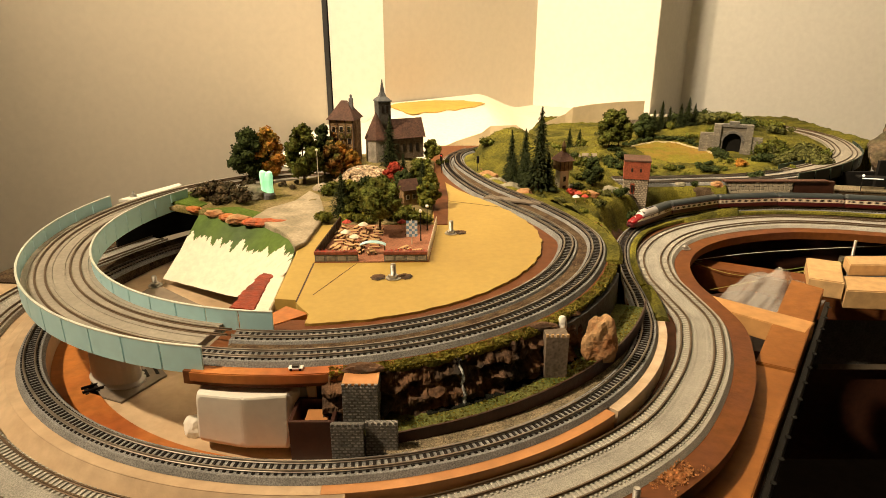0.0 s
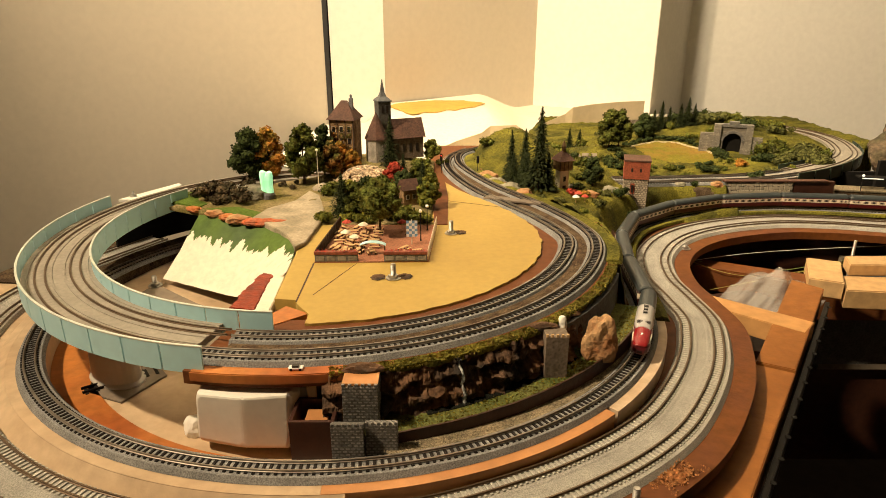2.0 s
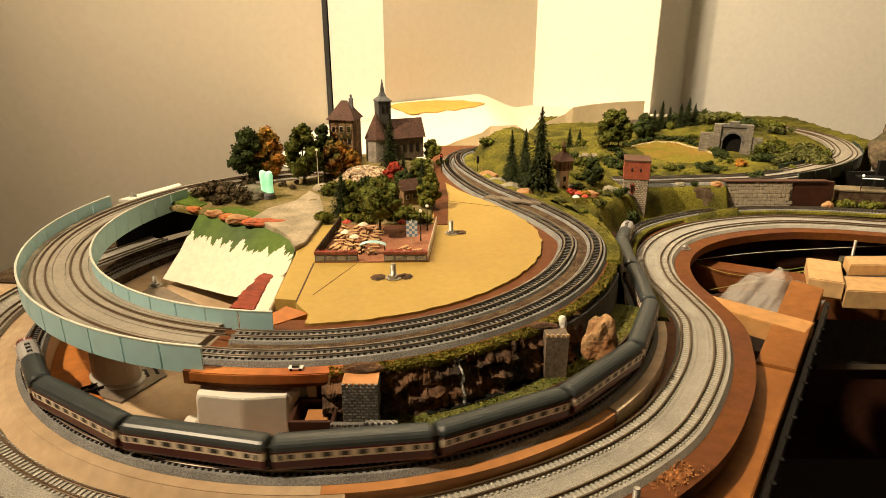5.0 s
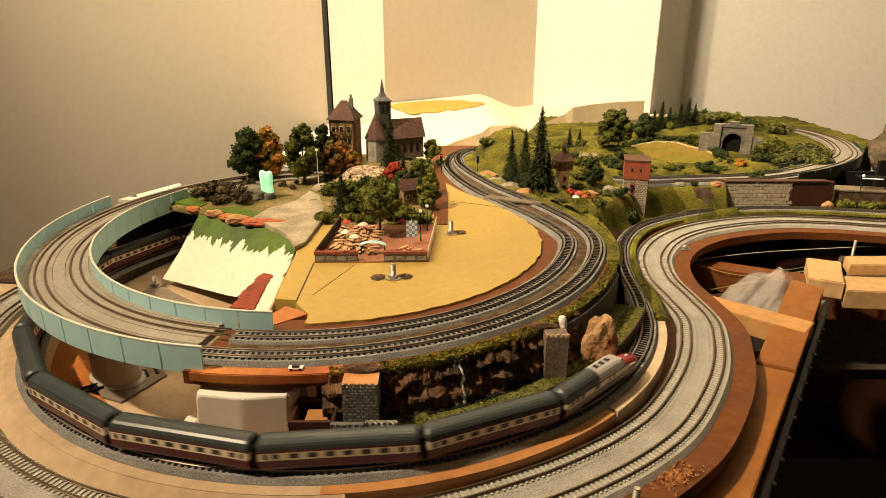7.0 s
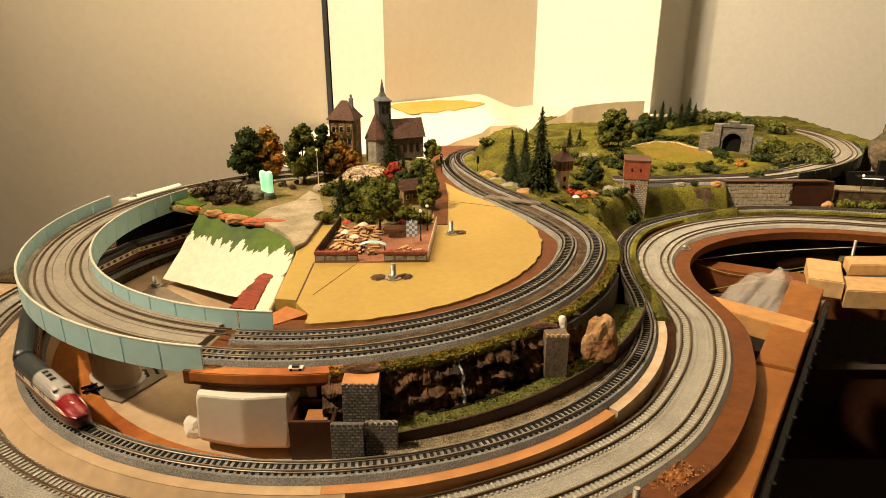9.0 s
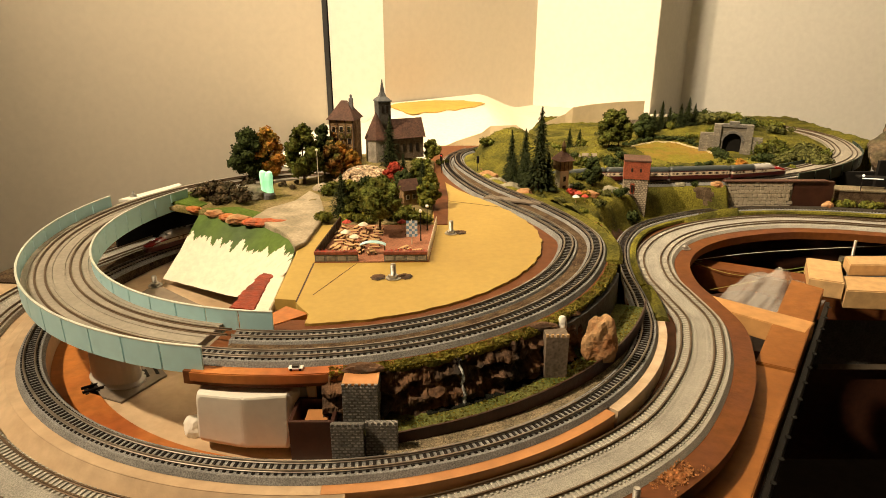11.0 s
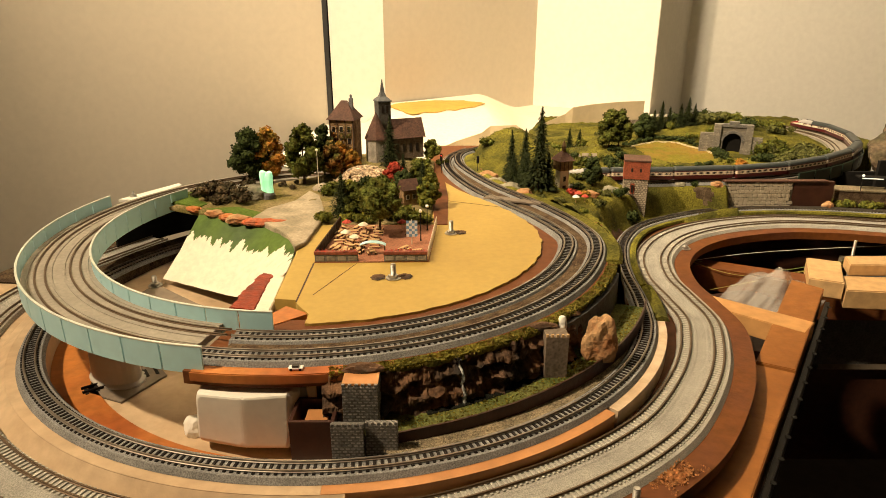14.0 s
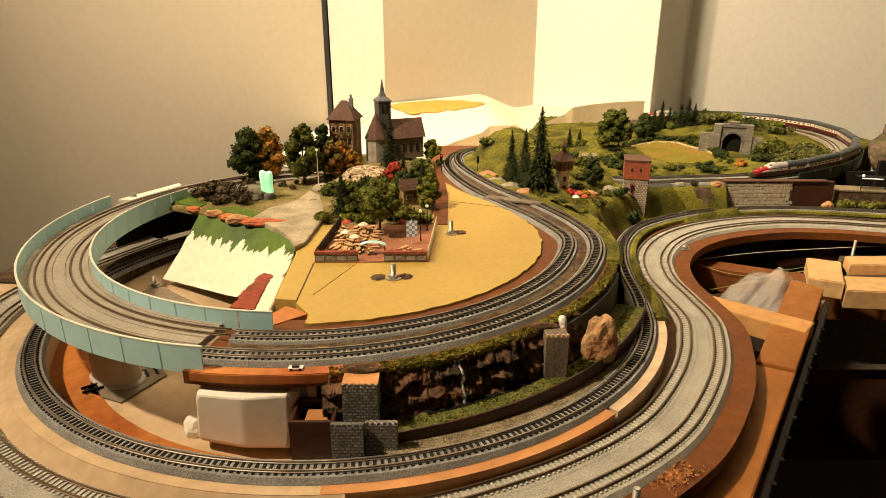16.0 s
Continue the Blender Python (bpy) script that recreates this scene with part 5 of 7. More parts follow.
fence_panel(-0.1425, -0.0945, 0.6655)
fence_panel(-0.0655, -0.0175, 0.6662)
pf = thing("picket_fence", Matrix(), "cream picket fence along the beer garden", "fence")
for k in range(20):
    y = 0.672 + k * 0.0063
    part("picket", box(-0.0006, -0.0014, 0, 0.0006, 0.0014, 0.0125, 0.0003, pose(-0.0165 + k * 0.00042, y, 0.0594)), M["cream"], pf)
part("fence_rail", box(-0.0004, 0, 0.004, 0.0004, 0.123, 0.0056, 0, pose(-0.0173, 0.670, 0.0594, 0, 0, -3.8)), M["cream"], pf)
bf = thing("wooden_fence", Matrix(), "dark brown board fence at the beer garden's side", "fence")
for k in range(14):
    part("board", box(-0.0006, -0.0042, 0, 0.0006, 0.0042, 0.0135, 0.0003, pose(-0.1415 + k * 0.00066, 0.672 + k * 0.009, 0.0590)), M["bark"], bf)


def beer_table(m):
    th = thing("beer_table", m, "tan beer table with two benches", "table", "beer tables")
    part("tabletop", box(-0.0065, -0.0022, 0.0046, 0.0065, 0.0022, 0.0051), M["pine"], th)
    for y in (-0.0042, 0.0042):
        part("bench", box(-0.0065, y - 0.0009, 0.0025, 0.0065, y + 0.0009, 0.0030), M["pine"], th)
    for x in (-0.005, 0.005):
        for y in (-0.0042, 0.0, 0.0042):
            part("leg", box(x - 0.0003, y - 0.0006, 0, x + 0.0003, y + 0.0006, 0.0025 if y else 0.0046), M["bark"], th)
    return th


rnd = random.Random(21)
bt = beer_table(pose(-0.122, 0.700, 0.0594, 0, 0, 70))
for k in range(1, 24):
    i, j = k % 4, k // 4
    copy_thing(bt, pose(-0.126 + i * 0.0150 + rnd.uniform(-0.003, 0.003), 0.692 + j * 0.0165 + rnd.uniform(-0.002, 0.002), 0.0594, 0, 0, rnd.choice((10, 70, 95, 150)) + rnd.uniform(-14, 14)))
for x, y in ((-0.030, 0.690), (-0.045, 0.700), (-0.040, 0.755)):
    copy_thing(bt, pose(x, y, 0.0594, 0, 0, rnd.uniform(0, 90)))


def parasol(x, y, z, material, label, r=0.007, h=0.014):
    th = thing("parasol", pose(x, y, z), label, "parasol", "parasols")
    part("pole", lathe([(0.0004, 0), (0.0004, h)], 6), M["pine"], th)
    part("canopy", lathe([(r, h - 0.0035), (r * 0.98, h - 0.0031), (r * 0.5, h - 0.001), (0.0004, h + 0.0004)], 8), M[material], th)


for x, y, c in ((-0.118, 0.735, "cream"), (-0.100, 0.765, "cream"), (-0.122, 0.775, "flower"), (-0.105, 0.718, "cream"), (-0.052, 0.775, "flower")):
    parasol(x, y, 0.0594, c, {"cream": "cream canvas parasol over a beer table", "flower": "reddish canvas parasol over a beer table"}[c], 0.0065)
cv = thing("entrance_canopy", pose(-0.080, 0.688, 0.0594), "pale blue arched canopy over the garden gate", "canopy")
verts, faces = [], []
for k in range(13):
    a = math.pi * (0.18 + 0.64 * k / 12)
    for y, r in ((-0.004, 0.0175), (0.004, 0.0175), (0.004, 0.0168), (-0.004, 0.0168)):
        verts.append((r * math.cos(a), y, 0.0045 + (r - 0.0095) * math.sin(a) + 0.003))
for i in range(12):
    for j in range(4):
        a, b = i * 4 + j, i * 4 + (j + 1) % 4
        faces.append((a, b, b + 4, a + 4))
raw("arch", verts, faces, M["blue"], cv)
for x in (-0.0135, 0.0135):
    part("post", lathe([(0.0007, 0), (0.0007, 0.011)], 8, pose(x, 0, 0)), M["bark"], cv)
bn = thing("banner", pose(-0.037, 0.722, 0.0594, 0, 0, 4), "blue and white checked hanging banner on a pole", "banner")
part("pole", lathe([(0.0006, 0), (0.0006, 0.031)], 8), M["cream"], bn)
for i in range(4):
    for j in range(6):
        part("check", box(-0.0066 + i * 0.0033, -0.0013, 0.0100 + j * 0.0033, -0.0033 + i * 0.0033, -0.0009, 0.0133 + j * 0.0033), M["check_blue" if (i + j) % 2 else "check_white"], bn)


def lamp_post(x, y, z, h, material="under", label="black lamp post with a white globe"):
    th = thing("lamp_post", pose(x, y, z), label, "lamp post", "lamp posts")
    part("pole", lathe([(0.0012, 0), (0.0008, 0.002), (0.0005, h * 0.5), (0.0005, h)], 8), M[material], th)
    bm = bmesh.new()
    bmesh.ops.create_uvsphere(bm, u_segments=10, v_segments=8, radius=0.0022)
    bmesh.ops.translate(bm, vec=(0, 0, h + 0.0015), verts=bm.verts)
    part("globe", bm, M["check_white"], th, "white globe")


lamp_post(-0.027, 0.735, 0.0594, 0.036)
lamp_post(-0.020, 0.775, 0.0594, 0.030)
lamp_post(-0.196, 0.985, 0.060, 0.058, "cream", "tall white lamp post in the village")
boulder(-0.188, 0.965, 0.060, 0.012, 0.010, 0.008, M["rubble"], "pale rubble stones at the footpath", 11, 3)


# ---- small castle at the front ----
def battlement(name, x0, x1, y0, y1, z0, z1, n, label, face="castle", crown="castle"):
    th = thing(name, Matrix(), label, "castle wall", "castle pieces")
    part("masonry", box(x0, y0, z0, x1, y1, z1, 0.0004), M[face], th)
    w = (x1 - x0) / (2 * n - 1)
    for k in range(n):
        part("merlon", box(x0 + 2 * k * w, y0, z1, x0 + (2 * k + 1) * w, y0 + 0.0022, z1 + 0.0024, 0.0002), M[crown], th)
    return th


ct = battlement("castle_tower", -0.0768, -0.0495, 0.418, 0.444, -0.0212, 0.0535, 6, "grey stone castle tower with battlements and orange top")
part("tower_top", box(-0.0768, 0.4205, 0.0536, -0.0495, 0.444, 0.0556), M["orange"], ct, "orange wooden top")
battlement("castle_wall", -0.0830, -0.0585, 0.3965, 0.4035, -0.0205, 0.0335, 6, "low grey stone castle wall by the track")
battlement("castle_wall", -0.0578, -0.0338, 0.4000, 0.4070, -0.0205, 0.0325, 6, "low grey stone castle wall by the track")
battlement("castle_tower", 0.0895, 0.1095, 0.494, 0.513, 0.0150, 0.0555, 5, "narrow plain grey-brown castle tower on the ledge", "stone_brown", "pine")
boulder(0.090, 0.514, 0.0530, 0.015, 0.005, 0.005, M["rock"], "dark rock edging on the cliff verge", 41, 3, 0.3)

# white foam block and brown box under the upper board
bm = bmesh.new()
low = [(-0.201, 0.440, -0.009), (-0.159, 0.428, -0.009), (-0.123, 0.428, -0.009), (-0.116, 0.440, -0.006), (-0.118, 0.490, -0.0212), (-0.205, 0.490, -0.0212), (-0.198, 0.452, -0.0212), (-0.125, 0.448, -0.0212)]
top = [(-0.1945, 0.432, 0.0390), (-0.156, 0.4245, 0.0400), (-0.1205, 0.4315, 0.0385), (-0.1160, 0.446, 0.0330), (-0.124, 0.490, 0.0410), (-0.193, 0.490, 0.0410)]
for p in low + top:
    bm.verts.new(p)
bmesh.ops.convex_hull(bm, input=list(bm.verts))
bmesh.ops.dissolve_limit(bm, angle_limit=radians(4), verts=list(bm.verts), edges=list(bm.edges))
bmesh.ops.bevel(bm, geom=list(bm.edges), offset=0.0022, segments=2, profile=0.5, affect="EDGES")
ob = tagged(part("foam_block", bm, M["foam"], smooth=False), "white carved foam block standing under the upper board", "foam block")
boulder(-0.214, 0.464, -0.0212, 0.009, 0.008, 0.012, M["foam"], "small white foam lump beside the block", 12, 3, 0.2)
bb = thing("brown_box", Matrix(), "dark brown open box under the upper board", "box")
for x0, y0, x1, y1 in ((-0.118, 0.412, -0.083, 0.415), (-0.118, 0.415, -0.115, 0.446), (-0.086, 0.415, -0.083, 0.446), (-0.115, 0.443, -0.086, 0.446)):
    part("side", box(x0, y0, -0.0210, x1, y1, 0.0270, 0.0004), M["brown_dark"], bb)
part("paper", box(-0.108, 0.418, 0.015, -0.090, 0.438, 0.0215, 0.001), M["orange"], bb)
part("plinth", box(-0.122, 0.404, -0.0211, -0.083, 0.4115, -0.012, 0.0005), M["plaster"], bb)
tagged(part("red_strut", box(-0.002, -0.002, 0, 0.002, 0.002, 0.066, 0.0003, pose(-0.182, 0.462, -0.021, 0, -16, 0)), M["redpaint"]), "rust red strut under the bridge end", "strut")
tagged(part("grey_plate", slab([(-0.275, 0.556), (-0.298, 0.508), (-0.340, 0.525), (-0.352, 0.590), (-0.300, 0.585)], -0.0211, -0.0190, 0.0004), M["greyboard"]), "grey plastic plate lying on the board", "plate")
sr = thing("spare_track", pose(-0.322, 0.540, -0.0200, 0, 0, 36), "short dark piece of spare track on the board", "track piece")
for o in (-0.0045, 0.0045):
    part("rail", box(-0.026, o - 0.0006, 0.0010, 0.030, o + 0.0006, 0.0036), M["under"], sr)
for k in range(8):
    part("sleeper", box(-0.024 + k * 0.009, -0.0078, 0, -0.021 + k * 0.009, 0.0078, 0.0016), M["under"], sr)

# screws and threaded rods
def rod(x, y, z, h, label="steel threaded rod with nut and washer", r=0.0031, bare=False):
    th = thing("threaded_rod", pose(x, y, z), label, "bolt", "threaded rods")
    prof = [(r, 0)]
    n = int(h / 0.0012)
    for k in range(n):
        prof += [(r, k * 0.0012 + 0.0004), (r * 0.86, k * 0.0012 + 0.0009)]
    part("shank", lathe(prof + [(r * 0.8, h)], 14), M["steel"], th)
    if bare:
        return
    part("washer", lathe([(r * 2.6, 0.0001), (r * 2.6, 0.0011), (r * 1.05, 0.0011)], 20), M["steel"], th)
    part("nut", lathe([(r * 1.75, 0.0012), (r * 1.75, 0.0040), (r * 1.05, 0.0042)], 6), M["steel"], th)


rod(-0.052, 0.620, 0.0581, 0.0165)
rod(0.010, 0.765, 0.0581, 0.017)
rod(-0.372, 0.762, -0.0120, 0.014, "steel threaded rod with nut in the hollow", 0.0034)
rod(0.1385, 0.3700, -0.0112, 0.0125, "bare steel threaded rod standing in the board", 0.0029, True)
rod(0.370, 0.920, -0.0193, 0.006, "low steel bolt end with washer on the brown board")
rod(0.625, 0.915, -0.070, 0.066, "long steel threaded rod at the pine block", 0.0024)
for k, (x, y, a) in enumerate(((-0.068, 0.622, 20), (0.022, 0.768, -12), (-0.04, 0.624, 70))):
    bm = bmesh.new()
    bmesh.ops.create_icosphere(bm, subdivisions=3, radius=0.0075)
    for v in bm.verts:
        v.co *= 1 + 0.4 * noise.noise(v.co * 260 + Vector((k, 0, 0)))
        v.co.z *= 0.12
    ob = tagged(part("plaster_chip", bm, M["rock"]), "ragged brown chip lying beside a rod", "chip", "plaster chips")
    ob.matrix_world = pose(x, y, 0.0587, 0, 0, a)
tri = part("white_board", slab([(-0.480, 0.915), (-0.452, 0.912), (-0.418, 1.0), (-0.428, 1.012)], 0.0560, 0.0605, 0.0006), M["white_wall_paint"])
tagged(tri, "white wedge-shaped board beside the far bridge end", "board")
rod(-0.464, 0.930, 0.0606, 0.008, "small steel bolt on the white board", 0.002)
mc = thing("model_car", pose(-0.1155, 0.4405, 0.0559, 0, 0, 2), "small red and white model car on the board edge", "car")
part("car_body", box(-0.0058, -0.0026, 0.0006, 0.0058, 0.0026, 0.0026, 0.0007), M["check_white"], mc)
part("cabin", box(-0.003, -0.0023, 0.0026, 0.0026, 0.0023, 0.0042, 0.0007), M["glass_dark"], mc)
for x in (-0.0036, 0.0036):
    for y in (-0.0025, 0.0025):
        part("wheel", lathe([(0.0011, -0.0003), (0.0011, 0.0003)], 10, pose(x, y, 0.0011, 90, 0, 0)), M["under"], mc)
part("bonnet_stripe", box(-0.0052, -0.0027, 0.0010, 0.0052, 0.0027, 0.0015, 0.0001), M["flower"], mc)
boulder(0.1095, 0.5285, 0.0480, 0.0042, 0.004, 0.008, M["foam"], "small white plaster lump on the cliff top", 17, 3, 0.25)
boulder(-0.063, 0.4395, 0.0533, 0.016, 0.005, 0.0055, M["rock"], "dark rock edging on the board lip", 19, 3, 0.3)
ruled("rock_slope", [(0.196, 0.655, 0.052), (0.206, 0.72, 0.054), (0.207, 0.78, 0.055), (0.192, 0.85, 0.056), (0.165, 0.905, 0.057), (0.145, 0.95, 0.057)],
      [(0.207, 0.640, -0.019), (0.222, 0.70, -0.019), (0.226, 0.77, -0.019), (0.235, 0.845, -0.019), (0.258, 0.92, -0.019), (0.30, 0.995, -0.019)], 110, 26, [M["rock"], M["grass"]],
      "steep dark rock slope with a green flocked top", "slope", -0.006, 0.009, lambda u, v: 1 if v < 0.34 + 0.4 * noise.noise(Vector((u * 16, v * 2, 3))) + 0.35 * max(0, u - 0.5) else 0)

# ---- hillside: towers, portal, plants ----
tw = thing("watch_tower", pose(0.193, 1.016, 0.046, 0, 0, 20), "slim plastered watch tower with timbered top storey", "tower")
part("shaft", box(-0.008, -0.008, 0, 0.008, 0.008, 0.036, 0.0004), M["cream"], tw)
up = part("top_storey", box(-0.0115, -0.0115, 0.036, 0.0115, 0.0115, 0.052, 0.0005), M["render_brown"], tw)
for x in (-0.011, -0.0037, 0.0037, 0.011):
    part("timber", box(x - 0.0005, -0.0120, 0.036, x + 0.0005, -0.0114, 0.052), M["bark"], up)
part("roof", hip(0.023, 0.023, 0.052, 0.068, 0.1, 0.003), M["roof_brown"], tw)
part("turret", lathe([(0.0032, 0.062), (0.0032, 0.073), (0.0042, 0.0732), (0.0003, 0.084)], 8), M["render_brown"], tw)
part("window", box(-0.002, -0.0087, 0.018, 0.002, -0.0079, 0.026), M["glass_dark"], tw)
part("door", box(-0.0028, -0.0087, 0.0, 0.0028, -0.0079, 0.011), M["bark"], tw)

bt2 = thing("gate_tower", pose(0.333, 1.083, -0.013, 0, 0, -14), "square grey stone tower with a red brick top", "tower")
sh = part("shaft", box(-0.020, -0.022, 0, 0.020, 0.022, 0.067, 0.0004), M["tower_stone"], bt2)
part("brick_top", box(-0.0212, -0.0232, 0.067, 0.0212, 0.0232, 0.097, 0.0004), M["brick"], bt2, "red brick top")
part("parapet", box(-0.0222, -0.0242, 0.0972, 0.0222, 0.0242, 0.0998, 0.0003), M["roof_brown"], bt2)
part("arched_window", box(-0.0085, -0.0227, 0.042, -0.0015, -0.0217, 0.060, 0.0016), M["brick"], sh)
part("pane", box(-0.0070, -0.0230, 0.044, -0.0030, -0.0226, 0.057, 0.001), M["glass_dark"], sh)
for x in (-0.008, 0.006):
    part("slit", box(x - 0.0014, -0.0236, 0.080, x + 0.0014, -0.0230, 0.086), M["glass_dark"], bt2)
for k in range(5):
    part("timber", box(0.0200, -0.020, 0.004 + k * 0.013, 0.0208, 0.020, 0.0065 + k * 0.013), M["cream"], sh)
for y in (-0.019, 0.0, 0.019):
    part("timber", box(0.0201, y - 0.0012, 0, 0.0210, y + 0.0012, 0.067), M["bark"], sh)

# stone faced retaining wall under the far track, stone by stone
sw = tagged(part("stone_wall", box(0.517, 1.1390, -0.021, 0.640, 1.146, 0.0305), M["mortar"]), "rough grey stone retaining wall under the far track", "wall", kind="structure")
rnd = random.Random(5)
shapes = []
for k in range(6):
    bm = bmesh.new()
    bmesh.ops.create_cube(bm, size=1)
    bmesh.ops.bevel(bm, geom=list(bm.edges), offset=0.16, segments=1, affect="EDGES")
    for v in bm.verts:
        v.co += Vector([rnd.uniform(-0.06, 0.06) for _ in range(3)])
    me = bpy.data.meshes.new("stone")
    bm.to_mesh(me)
    bm.free()
    me.materials.append(M["wallstone"])
    shapes.append(me)
for j in range(7):
    x = 0.518 + rnd.uniform(0, 0.004)
    while x < 0.634:
        w = rnd.uniform(0.006, 0.011)
        ob = new("stone", shapes[rnd.randrange(6)])
        ob.parent = sw
        ob.location = (x + w / 2, 1.1384, -0.0165 + j * 0.0070 + rnd.uniform(-0.0005, 0.0005))
        ob.scale = (w * 0.94, 0.004, 0.0066)
        x += w
tagged(part("wall_coping", box(0.512, 1.134, 0.0306, 0.700, 1.1465, 0.0335, 0.0005), M["roof_brown"]), "brown coping board over the stone wall", "coping", kind="structure")
tagged(part("brown_panel", box(0.641, 1.1385, -0.021, 0.715, 1.146, 0.0305), M["brown_dark"]), "dark brown panel beside the stone wall", "panel", kind="structure")

# far loop deck and its dark green parapets
tagged(sweep("far_slab", cut(branch, 5.05, 6.5), [(-0.0465, -0.0085), (-0.0465, -0.0021), (0.0135, -0.0021), (0.0135, -0.0085)], M["slab"]), "smooth beige slab of the far loop", "deck", kind="structure")
tagged(sweep("far_deck", cut(branch, 4.86, 5.052), [(-0.0465, -0.0085), (-0.0465, -0.0032), (0.0135, -0.0032), (0.0135, -0.0085)], M["slab"]), "beige deck of the far loop", "deck", kind="structure")
gp = thing("green_parapet", Matrix(), "dark green curved parapet outside the far loop", "parapet")
for k in range(9):
    sweep("panel", cut(branch, 5.015 + k * 0.05, 5.0645 + k * 0.05), [(0.0138, -0.020), (0.0138, 0.0045), (0.0156, 0.0045), (0.0156, -0.020)], M["green_dark"], gp)
gp2 = thing("green_parapet", Matrix(), "dark green curved parapet inside the far loop", "parapet")
for k in range(5):
    sweep("panel", cut(branch, 5.04 + k * 0.05, 5.0895 + k * 0.05), [(-0.0485, -0.020), (-0.0485, 0.0060), (-0.0467, 0.0060), (-0.0467, -0.020)], M["green_dark"], gp2)

# tunnel portal
pt = thing("tunnel_portal", pose(0.630, 1.392, 0.027, 0, 0, -18), "grey stone tunnel portal with towers and dark mouth", "tunnel portal")
verts, faces, R0, ZS, HH = [], [], 0.0190, 0.028, 0.060
outer = [(-0.026, 0), (-0.026, HH), (0.026, HH), (0.026, 0)]
inner = [(-R0, 0)] + [(-R0 * math.cos(math.pi * k / 12), ZS + R0 * math.sin(math.pi * k / 12)) for k in range(13)] + [(R0, 0)]
bm = bmesh.new()
loop = outer + inner[::-1]
f = bm.faces.new([bm.verts.new((x, 0, z)) for x, z in loop])
r = bmesh.ops.extrude_face_region(bm, geom=[f])
bmesh.ops.translate(bm, vec=(0, 0.012, 0), verts=[v for v in r["geom"] if isinstance(v, bmesh.types.BMVert)])
bmesh.ops.recalc_face_normals(bm, faces=bm.faces)
part("face", bm, M["castle_light"], pt)
bm = bmesh.new()
for k in range(11):
    a0, a1 = math.pi * k / 11 + 0.02, math.pi * (k + 1) / 11 - 0.02
    vs = [bm.verts.new((rr_ * math.cos(a), y, ZS + rr_ * math.sin(a))) for y in (-0.002, 0.0) for rr_, a in ((R0, a0), (R0 + 0.005, a0), (R0 + 0.005, a1), (R0, a1))]
    for q in ((0, 1, 2, 3), (4, 7, 6, 5), (0, 4, 5, 1), (1, 5, 6, 2), (2, 6, 7, 3), (3, 7, 4, 0)):
        bm.faces.new([vs[i] for i in q])
part("arch_ring", bm, M["castle"], pt)
for x, h in ((-0.032, 0.066), (0.032, 0.066)):
    part("turret", box(x - 0.007, -0.005, 0, x + 0.007, 0.012, h, 0.0006), M["castle_light"], pt)
part("parapet", box(-0.026, -0.003, HH, 0.026, 0.012, HH + 0.006, 0.0006), M["castle"], pt)
part("crest", box(-0.010, -0.003, HH + 0.0062, 0.010, 0.010, HH + 0.012, 0.0006), M["castle"], pt)
part("wing_wall", box(-0.066, 0.0, 0, -0.039, 0.008, 0.046, 0.0006), M["castle_light"], pt)
part("wing_wall", box(0.039, -0.002, 0, 0.060, 0.006, 0.040, 0.0006), M["castle_light"], pt)
part("dark_bore", box(-0.0205, 0.0125, 0, 0.0205, 0.060, 0.0485), M["under"], pt)

for x, y, h, w, s in ((0.152, 0.990, 0.128, 0.026, 61), (0.137, 1.055, 0.088, 0.021, 62), (0.117, 1.080, 0.086, 0.015, 63), (0.166, 0.990, 0.058, 0.014, 64), (0.134, 1.02, 0.062, 0.020, 65), (0.118, 1.05, 0.050, 0.016, 76),
        (0.279, 1.41, 0.048, 0.011, 66), (0.301, 1.41, 0.046, 0.013, 67), (0.528, 1.562, 0.070, 0.017, 68), (0.591, 1.562, 0.068, 0.016, 69), (0.550, 1.57, 0.052, 0.016, 70), (0.571, 1.555, 0.056, 0.016, 71),
        (0.505, 1.545, 0.052, 0.018, 72), (0.610, 1.57, 0.05, 0.016, 73), (0.160, 1.045, 0.07, 0.018, 74)):
    conifer(x, y, h, w * 1.12, "tall dark conifer on the hillside" if h > 0.1 else "dark model conifer on the hillside", s, n=1700)
tree(0.257, 1.072, 0.052, 0.018, "leaf_dark", "dark green model tree on the slope", 80, 0.12)
tree(0.352, 1.353, 0.082, 0.026, "leaf_green", "tall green model tree on the hill", 81, 0.1)
tree(0.374, 1.360, 0.080, 0.024, "leaf_green", "tall green model tree on the hill", 82, 0.1)
tree(0.47, 1.50, 0.055, 0.026, "leaf_dark", "dark green model tree on the hill", 83, 0.1)
HB = [(0.085, 1.20, 0.018, 0.02, "leaf_green"), (0.601, 1.268, 0.020, 0.016, "leaf_autumn"), (0.205, 0.985, 0.012, 0.016, "leaf_red"), (0.225, 0.995, 0.012, 0.014, "leaf_autumn"), (0.30, 1.045, 0.018, 0.018, "leaf_dark"),
      (0.315, 1.028, 0.022, 0.016, "leaf_dark"), (0.43, 1.150, 0.008, 0.02, "leaf_dark"), (0.46, 1.136, 0.010, 0.012, "leaf_dark"), (0.235, 1.10, 0.014, 0.02, "leaf_green"), (0.262, 1.135, 0.014, 0.03, "leaf_light")]
rnd = random.Random(77)
for k in range(15):
    HB.append((0.69 + rnd.uniform(-0.01, 0.13), 1.31 + rnd.uniform(-0.02, 0.08), rnd.uniform(0.02, 0.036), rnd.uniform(0.025, 0.04), rnd.choice(("leaf_olive", "leaf_olive", "leaf_green"))))
